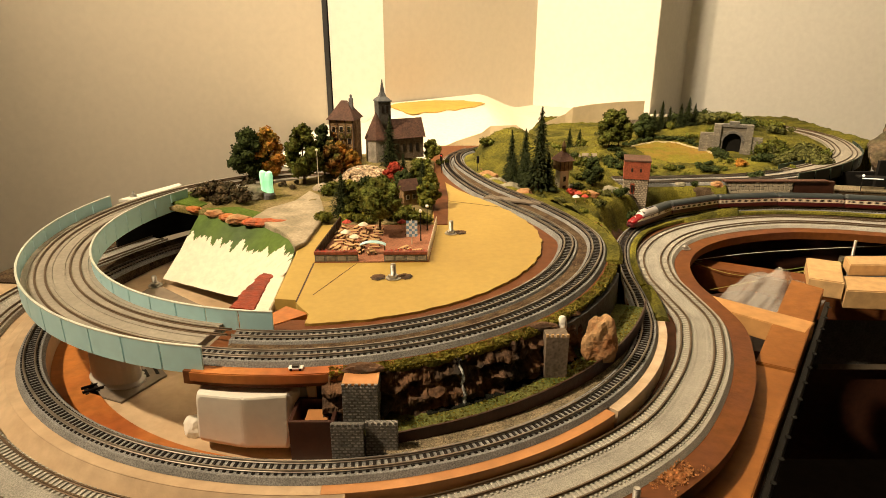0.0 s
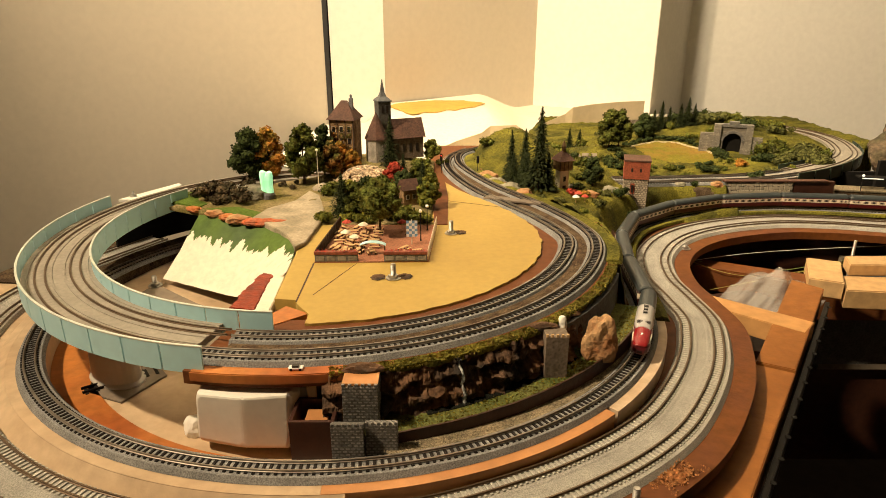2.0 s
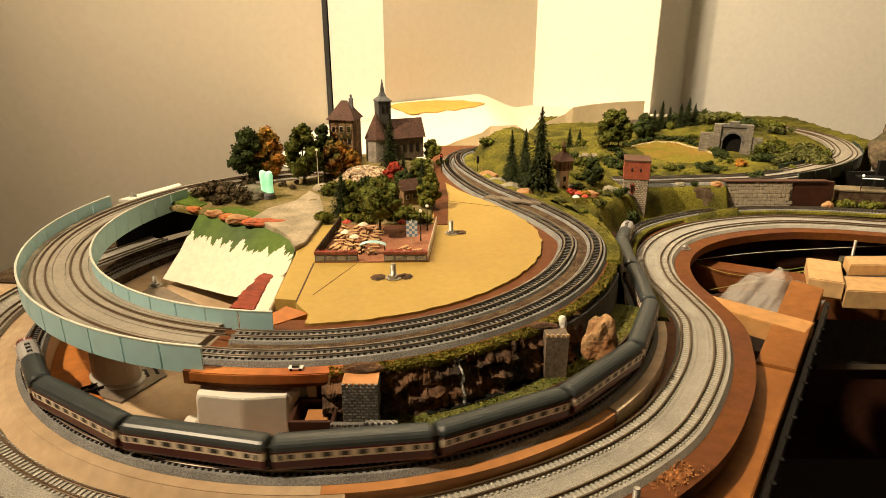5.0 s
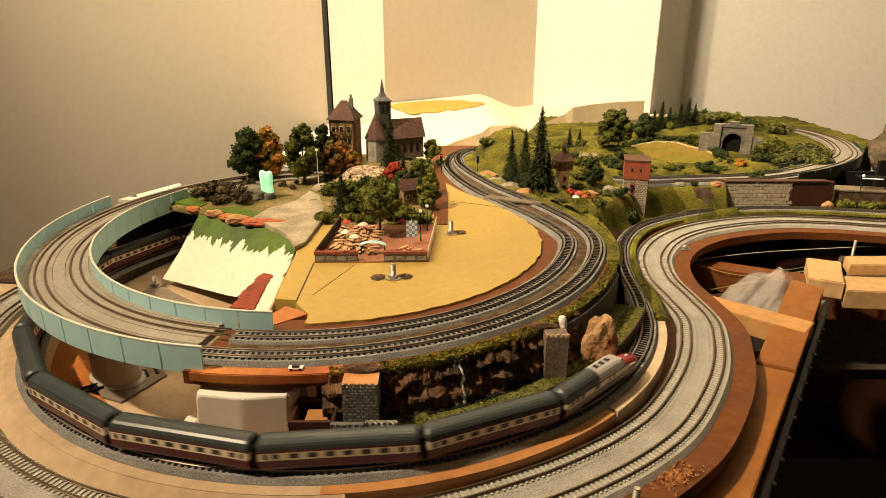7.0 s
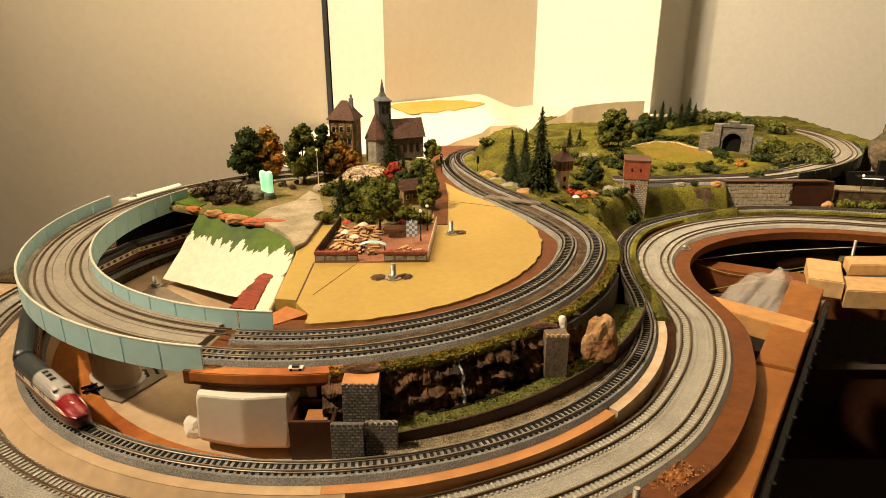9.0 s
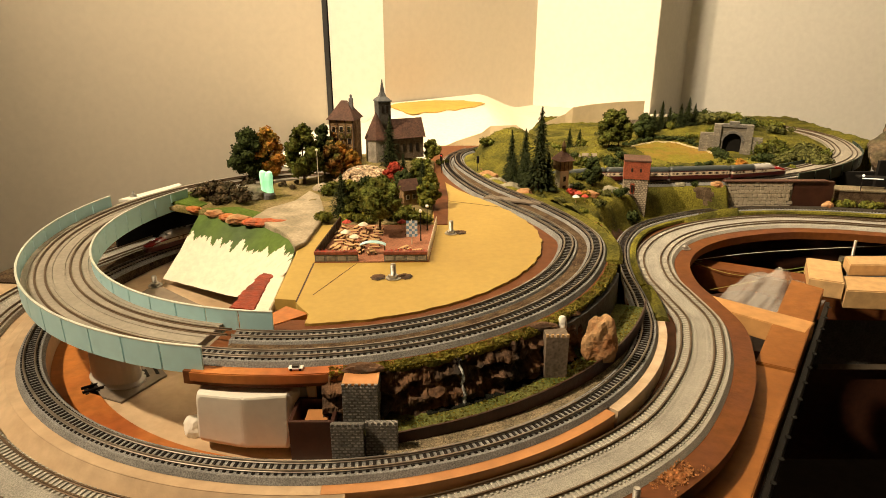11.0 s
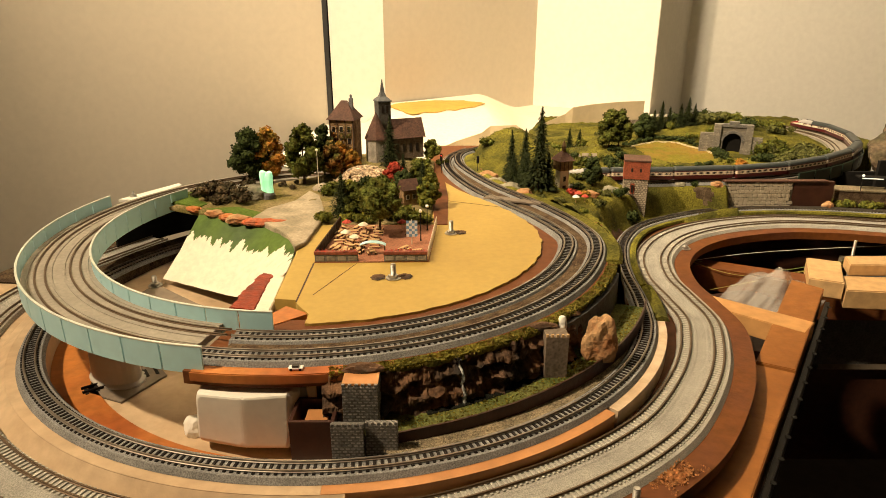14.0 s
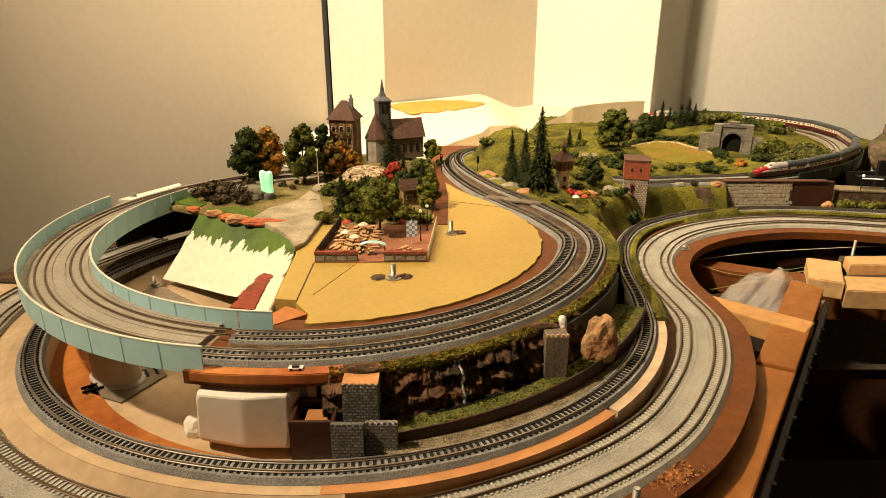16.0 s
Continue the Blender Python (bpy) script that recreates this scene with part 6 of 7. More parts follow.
for k in range(26):
    HB.append((0.40 + 0.018 * k + rnd.uniform(-0.01, 0.01), 1.575 + rnd.uniform(-0.03, 0.05), rnd.uniform(0.018, 0.032), rnd.uniform(0.02, 0.036), rnd.choice(("leaf_light", "leaf_light", "leaf_olive", "leaf_dark"))))
for k in range(14):
    a = radians(140 - 13 * k)
    HB.append((0.497 + 0.103 * math.cos(a), 1.386 + 0.102 * math.sin(a), rnd.uniform(0.010, 0.014), 0.022, "leaf_dark"))
for k in range(14):
    HB.append((0.395 + rnd.uniform(0, 0.17), 1.245 + rnd.uniform(-0.015, 0.012), rnd.uniform(0.006, 0.012), rnd.uniform(0.012, 0.022), rnd.choice(("leaf_dark", "leaf_green", "leaf_light"))))
for k in range(14):
    HB.append((0.20 + rnd.uniform(0, 0.17), 1.20 + rnd.uniform(0, 0.2), rnd.uniform(0.010, 0.020), rnd.uniform(0.016, 0.03), rnd.choice(("leaf_dark", "leaf_green", "leaf_light"))))
for k in range(10):
    HB.append((0.588 + rnd.uniform(0, 0.016), 1.30 + rnd.uniform(0, 0.12), rnd.uniform(0.010, 0.018), rnd.uniform(0.016, 0.03), rnd.choice(("leaf_dark", "leaf_green", "leaf_dark"))))
HB += [(0.529, 1.270, 0.012, 0.030, "leaf_dark"), (0.520, 1.231, 0.016, 0.030, "leaf_dark"), (0.591, 1.189, 0.016, 0.030, "leaf_dark"), (0.657, 1.303, 0.022, 0.028, "leaf_dark"), (0.678, 1.316, 0.024, 0.034, "leaf_olive"),
      (0.690, 1.293, 0.024, 0.034, "leaf_olive"), (0.725, 1.316, 0.022, 0.034, "leaf_olive"), (0.755, 1.328, 0.020, 0.030, "leaf_olive"), (0.647, 1.234, 0.014, 0.030, "leaf_olive"), (0.689, 1.255, 0.014, 0.030, "leaf_light"), (0.704, 1.411, 0.016, 0.026, "leaf_dark"),
      (0.718, 1.400, 0.012, 0.024, "leaf_dark"), (0.772, 1.428, 0.008, 0.026, "leaf_dark"), (0.580, 1.487, 0.014, 0.040, "leaf_light"), (0.640, 1.512, 0.018, 0.044, "leaf_light"), (0.713, 1.479, 0.016, 0.044, "leaf_light"), (0.688, 1.495, 0.014, 0.030, "leaf_dark"),
      (0.701, 1.583, 0.010, 0.030, "leaf_dark"), 
      (0.401, 1.191, 0.006, 0.030, "leaf_dark"), (0.423, 1.191, 0.007, 0.030, "leaf_dark"), (0.471, 1.201, 0.014, 0.022, "leaf_green"), (0.441, 1.181, 0.007, 0.020, "leaf_dark"), (0.344, 1.244, 0.020, 0.030, "leaf_dark"), (0.341, 1.278, 0.022, 0.032, "leaf_dark"),
      (0.358, 1.248, 0.018, 0.030, "leaf_dark"), (0.297, 1.203, 0.012, 0.020, "leaf_dark"), (0.072, 1.267, 0.014, 0.016, "leaf_dark"), (0.188, 1.324, 0.016, 0.020, "leaf_green")]
NAMES = {"leaf_light": "yellow-green flock bush on the hillside", "leaf_green": "green flock bush on the hillside", "leaf_dark": "dark green flock bush on the hillside", "leaf_autumn": "orange autumn bush on the hillside", "leaf_red": "red flowering bush on the hillside", "leaf_olive": "olive green flock bush near the portal"}
for k, (x, y, h, w, leaf) in enumerate(HB):
    bush(x, y, h, w, leaf, NAMES[leaf], 200 + k, n=200)
for x, y, c in ((0.205, 0.955, "check_white"), (0.222, 0.968, "flower"), (0.212, 0.972, "flower")):
    parasol(x, y, ground_at(x, y), c, {"check_white": "white parasol on the hillside terrace", "flower": "red parasol on the hillside terrace"}[c], 0.006, 0.012)
for k, (x, y) in enumerate(((0.30, 1.30), (0.262, 1.28))):
    hh = thing("shed", pose(x, y, ground_at(x, y) - 0.002, 0, 0, 30 * k - 10), "low pale grey roofed shed on the hill", "shed", "sheds on the hill")
    part("wall", box(-0.014, -0.007, 0, 0.014, 0.007, 0.008, 0.0003), M["rubble"], hh)
    part("roof", gable(0.028, 0.014, 0.008, 0.013, 0.001), M["greyboard"], hh)


for k, (x, y, s) in enumerate(((0.075, 1.085, 0.016), (0.090, 1.045, 0.015), (0.108, 1.005, 0.014), (0.125, 0.965, 0.012), (0.165, 0.905, 0.010), (0.212, 1.035, 0.010), (0.24, 1.01, 0.011), (0.285, 1.06, 0.012), (0.43, 1.135, 0.010), (0.50, 1.14, 0.010))):
    boulder(x, y, ground_at(x, y) - s * 0.4, s * 1.2, s * 0.8, s * 0.75, M["rock_grey" if k % 3 else "rock_tan"], "grey-brown rock outcrop on the hillside", 60 + k, 3, 0.35)
for k, (x, y, h, w, leaf) in enumerate(((0.163, 0.912, 0.010, 0.018, "leaf_light"), (0.195, 0.868, 0.009, 0.016, "leaf_light"), (0.150, 0.952, 0.010, 0.018, "leaf_olive"), (0.175, 0.94, 0.010, 0.02, "leaf_olive"), (0.225, 1.035, 0.016, 0.022, "leaf_dark"),
        (0.27, 1.035, 0.014, 0.018, "leaf_olive"), (0.245, 0.965, 0.012, 0.018, "leaf_olive"), (0.275, 1.165, 0.018, 0.026, "leaf_dark"), (0.21, 1.145, 0.018, 0.026, "leaf_dark"), (0.24, 1.19, 0.02, 0.03, "leaf_green"), (0.165, 1.10, 0.014, 0.02, "leaf_dark"))):
    bush(x, y, h, w, leaf, NAMES[leaf], 400 + k, z=ground_at(x, y) if y > 0.9 else 0.054)
rnd = random.Random(55)
ivy = [(rnd.uniform(-0.020, 0.020), -0.0195, rnd.uniform(0.005, 0.07)) for _ in range(46)]
part("ivy", join_leaves(bmesh.new(), *leaf_cloud(ivy, [0.0045] * 46, 900, 0.0012, rnd, 1.0)), M["leaf_ivy"], manor, "orange and green ivy on the wall")


def signal(x, y, z, h, lit):
    th = thing("railway_signal", pose(x, y, z), "black railway signal mast beside the upper track", "signal", "railway signals")
    part("mast", lathe([(0.0012, 0), (0.0006, 0.002), (0.0006, h)], 8), M["under"], th)
    hd = part("signal_head", box(-0.0022, -0.001, h, 0.0022, 0.001, h + 0.012, 0.0006), M["under"], th)
    part("lens", lathe([(0.0010, -0.0003), (0.0010, 0.0003)], 10, pose(0, -0.0012, h + 0.009, 90, 0, 0)), M["red_light" if lit else "glass_dark"], hd)


signal(-0.003, 1.085, 0.0592, 0.022, True)
signal(0.060, 1.09, 0.062, 0.014, False)
tagged(part("wood_crossing", slab([(0.060, 0.920), (0.138, 0.884), (0.146, 0.896), (0.068, 0.934)], 0.0600, 0.0622), M["greyboard"]), "brown plank level crossing on the upper tracks", "crossing")

# dark rock and station bits at the far side
boulder(1.09, 1.33, -0.02, 0.17, 0.10, 0.115, M["rock_brown"], "brown grey rock massif at the far loop", 23, 5, 0.3)
rnd = random.Random(88)
for k in range(26):
    d = Vector((rnd.uniform(-0.95, 0.1), rnd.uniform(-0.8, 0.1), rnd.uniform(0.15, 1.0))).normalized()
    bush(1.09 + 0.175 * d.x, 1.33 + 0.103 * d.y, rnd.uniform(0.012, 0.022), 0.024, rnd.choice(("leaf_olive", "leaf_light", "leaf_olive", "leaf_dark")), "olive flock bush growing on the rock massif", 600 + k, z=0.0375 + 0.112 * d.z - 0.006, n=160)
for x, y, h, z, s in ((0.975, 1.30, 0.05, 0.118, 91), (1.0, 1.28, 0.055, 0.128, 92), (1.03, 1.29, 0.05, 0.135, 93)):
    tree(x, y, h, 0.024, "leaf_dark", "dark tree on the rock massif", s, 0.1, z=z)
# added black panels in place of the shadow beneath the loop
tagged(part("loop_shade_panel", box(0.80, 1.262, -0.12, 1.9, 1.270, 0.019), M["under"]), "black panel added for the shade under the far loop", "panel", kind="structure")
tagged(part("platform_shade_panel", box(0.866, 1.250, -0.12, 1.9, 1.258, 0.044), M["under"]), "black panel added for the shade behind the station platform", "panel", kind="structure")
pl = thing("station_platform", pose(0.775, 1.155, 0.004, 0, 0, -12), "tan station platform with a lit white canopy edge", "platform")
part("slab", box(-0.05, -0.018, 0.0065, 0.16, 0.018, 0.010, 0.0008), M["gravel"], pl)
part("base", box(-0.048, -0.016, -0.0232, 0.158, 0.016, 0.0065), M["soil"], pl, "dark soil base")
cn = part("canopy", box(-0.01, -0.010, 0.030, 0.10, 0.010, 0.033, 0.0005), M["under"], pl)
part("light_strip", box(-0.005, -0.0106, 0.0302, 0.03, -0.0100, 0.0318), M["lamp_glass"], cn)
for x in (0.0, 0.04, 0.08):
    part("column", lathe([(0.0012, 0.010), (0.0012, 0.030)], 8, pose(x, 0, 0)), M["under"], pl)
for k, (x, y) in enumerate(((0.735, 1.145), (0.755, 1.142), (0.78, 1.138), (0.80, 1.134), (0.83, 1.130), (0.86, 1.126))):
    bush(x, y, 0.020, 0.03, "leaf_light", "yellow-green flock bush by the platform", 300 + k, z=-0.019)
boulder(0.703, 1.128, -0.019, 0.010, 0.008, 0.010, M["rock_tan"], "tan rock beside the far track", 31, 3, 0.3)
ml = thing("platform_lamp", pose(0.7625, 1.136, 0.014), "small lit white globe lamp on the platform", "lamp post")
part("pole", lathe([(0.0007, 0), (0.0005, 0.026)], 6), M["under"], ml)
part("globe", lathe([(0.0006, 0.0255), (0.0024, 0.0275), (0.0024, 0.0290), (0.0008, 0.0310)], 10), M["lamp_glass"], ml)
tagged(part("valley_ground", slab([(0.70, 1.115), (1.9, 1.06), (1.9, 1.5), (0.98, 1.40), (0.84, 1.25), (0.715, 1.185)], -0.030, -0.0192), M["soil"]), "dark brown soil beside the far rock", "ground", kind="structure")

# ---- timber frame and clutter beside the layout ----
fr = thing("timber_frame", Matrix(), "orange stained timber table frame with a slotted rail", "table frame")
part("long_beam", slab([(0.492, 0.835), (0.520, 0.802), (0.372, 0.590), (0.338, 0.608)], -0.075, -0.034, 0.001), M["orange_beam"], fr)
part("cross_beam", slab([(0.318, 0.768), (0.345, 0.790), (0.452, 0.700), (0.425, 0.672)], -0.058, -0.0335, 0.001), M["orange_light"], fr)
part("lower_beam", slab([(0.3365, 0.607), (0.371, 0.588), (0.236, 0.395), (0.178, 0.395), (0.300, 0.585)], -0.075, -0.0365, 0.001), M["orange_beam"], fr)
rl = part("slotted_rail", slab([(0.524, 0.800), (0.529, 0.797), (0.245, 0.392), (0.240, 0.395)], -0.083, -0.052, 0.0008), M["steel_dark"], fr)
for k in range(13):
    u = (k + 0.5) / 13
    x, y = 0.531 + (0.247 - 0.531) * u, 0.798 + (0.393 - 0.798) * u
    part("slot", lathe([(0.0028, -0.0002), (0.0028, 0.0002)], 10, pose(x - 0.002, y - 0.002, -0.0517)), M["under"], rl)
tagged(part("pine_block", slab([(0.520, 0.840), (0.560, 0.822), (0.602, 0.904), (0.560, 0.922)], -0.060, -0.034, 0.0015), M["pine"]), "pale pine timber block with end grain", "timber block")
tagged(part("pine_beam", slab([(0.560, 0.815), (0.585, 0.868), (1.2, 0.812), (1.2, 0.745)], -0.070, -0.042, 0.0015), M["pine"]), "pale pine beam leading to the table edge", "timber beam")
tagged(part("pine_offcut", slab([(0.592, 0.866), (0.605, 0.902), (1.0, 0.905), (1.0, 0.860)], -0.0418, -0.024, 0.0012), M["pine"]), "pale pine board lying on the beam", "timber board")
for pts, z0, z1, lab in (([(0.355, 0.950), (0.372, 0.985), (0.565, 0.892), (0.548, 0.855)], -0.090, -0.052, "brown stained beam under the loop"), ([(0.55, 0.96), (0.57, 1.0), (1.3, 0.98), (1.3, 0.94)], -0.16, -0.10, "brown stained rear beam under the loop")):
    tagged(part("under_beam", slab(pts, z0, z1, 0.002), M["brown"]), lab, "timber beam")
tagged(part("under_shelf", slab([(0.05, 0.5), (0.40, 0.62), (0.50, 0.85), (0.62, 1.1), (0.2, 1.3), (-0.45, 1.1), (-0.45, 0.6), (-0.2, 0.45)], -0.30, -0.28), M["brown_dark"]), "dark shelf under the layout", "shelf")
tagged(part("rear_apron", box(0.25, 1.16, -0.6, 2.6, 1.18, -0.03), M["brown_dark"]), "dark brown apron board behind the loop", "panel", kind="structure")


def wire(pts, material, label, r=0.00042):
    p = spline(pts, 0.01)
    ob = sweep("wire", p, [(r * math.cos(a), r * math.sin(a)) for a in np.linspace(0, 2 * math.pi, 7)[:-1]], M[material])
    tagged(ob, label, "wire", "wires under the loop")


wire([(0.36, 0.955, -0.040), (0.45, 0.90, -0.055), (0.58, 0.92, -0.052), (0.80, 0.97, -0.030)], "wire_yellow", "thin yellow wire under the loop")
wire([(0.40, 0.88, -0.070), (0.52, 0.90, -0.055), (0.66, 0.94, -0.045), (0.85, 0.96, -0.040)], "wire_yellow", "thin yellow wire under the loop")
wire([(0.36, 0.965, -0.046), (0.50, 0.93, -0.060), (0.64, 0.95, -0.050), (0.82, 0.955, -0.036)], "wire_green", "thin green wire under the loop")
wire([(0.34, 0.93, -0.05), (0.5, 0.97, -0.045), (0.8, 1.0, -0.04)], "check_white", "thin white wire under the loop")

# crumpled clear bag
verts, faces, N = [], [], 44
for i in range(N):
    for j in range(N):
        u, v = i / (N - 1) - 0.5, j / (N - 1) - 0.5
        p = Vector((u * 0.175, v * 0.105, 0.040 * math.exp(-((u - 0.15) ** 2 + v * v) * 7)))
        p.z += 0.012 * noise.noise(Vector((u * 4, v * 6, 2))) + 0.007 * abs(noise.noise(Vector((u * 6 + v * 5, v * 15, 5))))
        verts.append(p)
for i in range(N - 1):
    for j in range(N - 1):
        a = i * N + j
        faces.append((a, a + N, a + N + 1, a + 1))
bag = tagged(raw("plastic_bag", verts, faces, M["clear_plastic"], smooth=True), "crumpled clear plastic bag between the beams", "plastic bag")
bag.matrix_world = pose(0.452, 0.812, -0.064, 8, 0, 46)
tagged(part("bag_shelf", slab([(0.35, 0.72), (0.42, 0.70), (0.52, 0.83), (0.47, 0.90), (0.36, 0.87)], -0.090, -0.078), M["brown_dark"]), "dark board carrying the plastic bag", "board")
# added grey panels in place of the dimly lit wall and floor
tagged(part("rear_grey_filler", box(0.765, 1.145, -0.365, 1.9, 1.157, -0.12), M["greyboard"]), "grey panel added under the rear of the table", "board")
tagged(part("grey_filler", box(0.655, 1.004, -0.27, 1.6, 1.020, -0.105), M["stone_dark"]), "grey panel added for the dim surface under the table", "panel")
# added black boxes that hide the lit floor and stand for shade
tagged(part("shade_filler", box(0.55, 0.25, -1.0, 0.95, 0.62, -0.42, 0.01), M["under"]), "black box added to keep the space below the table dark", "case")
tagged(part("shade_filler", box(1.05, 0.45, -1.0, 1.45, 0.75, -0.50, 0.01), M["under"]), "black box added to keep the space below the table dark", "case")

# sawdust on the brown board
rnd = random.Random(9)
cs = [(0.176 + rnd.gauss(0, 0.010), 0.399 + rnd.gauss(0, 0.008), -0.0108) for _ in range(60)]
ob = part("sawdust", join_leaves(bmesh.new(), *leaf_cloud(cs, [0.004] * 60, 1500, 0.0008, rnd, 0.15)), M["sawdust"])
tagged(ob, "heap of orange wood shavings on the brown board", "shavings", kind="stuff")

# pale chips along the sawn edge of the brown board
rnd = random.Random(19)
rimline = shifted(cut(main_line, 1.9, 3.1), 0.0445)
cs = []
for k in range(120):
    p = rimline[rnd.randrange(len(rimline))]
    if math.sin(p[0] * 60) + math.sin(p[1] * 85) > -0.2:
        cs.append((p[0] + rnd.gauss(0, 0.0006), p[1] + rnd.gauss(0, 0.0006), p[2] - 0.0078))
ob = part("edge_chips", join_leaves(bmesh.new(), *leaf_cloud(cs, [0.0009] * len(cs), 420, 0.0008, rnd, 0.3)), M["pine"])
tagged(ob, "pale splinters along the sawn edge of the board", "splinters", kind="stuff")

# loose gravel stones beside the single track
rnd = random.Random(23)
verts, faces = [], []
strip = cut(branch, 2.72, 3.09)
side = frames_of(strip)
for _ in range(4200):
    k = rnd.randrange(len(strip))
    o, z = rnd.uniform(0.0125, 0.0355), strip[k][2] - 0.0054
    c = Vector(strip[k]) + Vector(side[k]) * o + Vector((rnd.uniform(-0.002, 0.002), rnd.uniform(-0.002, 0.002), 0))
    c.z = z
    q, b = rnd.uniform(0.0004, 0.0010), len(verts)
    a = rnd.uniform(0, 6.28)
    for t in range(3):
        verts.append(c + Vector((math.cos(a + t * 2.1) * q, math.sin(a + t * 2.1) * q, -0.0004)))
    verts.append(c + Vector((rnd.uniform(-0.3, 0.3) * q, rnd.uniform(-0.3, 0.3) * q, q * rnd.uniform(0.6, 1.1))))
    faces += [(b, b + 1, b + 3), (b + 1, b + 2, b + 3), (b + 2, b, b + 3)]
tagged(raw("gravel_stones", verts, faces, M["gravel_stone"]), "loose tan and grey gravel stones beside the single track", "gravel", kind="stuff")

# loose flock tufts over the hillside and verges
rnd = random.Random(31)
verts, faces = [], []


def tuft(x, y, z, s):
    a = rnd.uniform(0, math.pi)
    u = Vector((math.cos(a), math.sin(a), rnd.uniform(-0.2, 0.2))) * s
    w = Vector((rnd.uniform(-0.4, 0.4), rnd.uniform(-0.4, 0.4), 1)) * s * 1.2
    b = len(verts)
    c = Vector((x, y, z - s * 0.3))
    verts.extend([c - u, c + u, c + u * 0.5 + w, c - u * 0.6 + w])
    faces.append((b, b + 1, b + 2, b + 3))


while len(faces) < 8000:
    x, y = rnd.uniform(0.04, 0.62), rnd.uniform(0.60, 1.5)
    if hill_in2(x, y) and hill_zone(x, y) == 0 and y > 0.9 and ground_hill(x, y) > -0.012 and min(np.hypot(pth[::6, 0] - x, pth[::6, 1] - y).min() for pth, _ in SETS[:6]) > 0.015:
        tuft(x, y, ground_hill(x, y), rnd.uniform(0.0006, 0.0016))
tagged(raw("grass_tufts", verts, faces, M["tuft"]), "loose yellow-green flock tufts on the hillside", "grass", kind="stuff")
verts, faces = [], []
for _ in range(5200):
    a = radians(rnd.uniform(-82, -9))
    r = rnd.uniform(0.3425, 0.3535)
    tuft(-0.138 + r * math.cos(a), 0.783 + r * math.sin(a), 0.0556 - max(0, r - 0.352) * 1.5, rnd.uniform(0.0005, 0.0013))
for _ in range(1500):
    a = radians(rnd.uniform(-79, -23))
    r = rnd.uniform(0.367, 0.386)
    tuft(-0.138 + r * math.cos(a), 0.783 + r * math.sin(a), 0.0155, rnd.uniform(0.0006, 0.0014))
tagged(raw("grass_tufts", verts, faces, M["tuft_light"]), "loose flock tufts on the cliff and ledge", "grass", kind="stuff")


# ---- the train ----
LC, LM, WC = 0.1115, 0.1215, 0.0093
GAP = 0.0036


def skin(prof, xs, material, name, parent, label=""):
    """A section of (y, z) pairs drawn along x; each station may scale and lift it: (x, scale_y, scale_z, z0)."""
    verts, faces, k = [], [], len(prof)
    for x, sy, sz, z0 in xs:
        for y, z in prof:
            verts.append((x, y * sy, z0 + (z - z0) * sz))
    for i in range(len(xs) - 1):
        for j in range(k):
            a, b = i * k + j, i * k + (j + 1) % k
            faces.append((a, a + k, b + k, b))
    faces += [tuple(range(k)), tuple((len(xs) - 1) * k + j for j in range(k))[::-1]]
    return raw(name, verts, faces, material, parent, label)


def roof_prof(w, z0, z1, n=10):
    return [(-w * math.cos(math.pi * k / n) * (1 if k in (0, n) else 0.985), z0 + (z1 - z0) * math.sin(math.pi * k / n) ** 0.75) for k in range(n + 1)]


def bogie(parent, x):
    bm = bmesh.new()
    for y in (-0.0062, 0.0062):
        add_box(bm, -0.0085, y - 0.0007, 0.0016, 0.0085, y + 0.0007, 0.0042, 0.0004)
    add_box(bm, -0.002, -0.006, 0.002, 0.002, 0.006, 0.0038)
    b = part("bogie", bm, M["under"], parent)
    b.location = (x, 0, 0)
    for dx in (-0.0058, 0.0058):
        w = part("wheelset", lathe([(0.0026, -0.0056), (0.0030, -0.0052), (0.0030, -0.0042), (0.0010, -0.0040), (0.0010, 0.0040), (0.0030, 0.0042), (0.0030, 0.0052), (0.0026, 0.0056)], 12, Matrix.Rotation(math.pi / 2, 4, "X")), M["rail"], b)
        w.location = (dx, 0, 0.0030)


PANE = {}


def pane(parent, x, y, w, h, z, material="glass_dark"):
    key = (round(w, 5), round(h, 5), material)
    if key not in PANE:
        bm = box(-w / 2, -0.00018, -h / 2, w / 2, 0.00018, h / 2)
        me = bpy.data.meshes.new("pane")
        bm.to_mesh(me)
        bm.free()
        me.materials.append(M[material])
        PANE[key] = me
    ob = new("pane", PANE[key])
    ob.parent, ob.location = parent, (x, y, z)


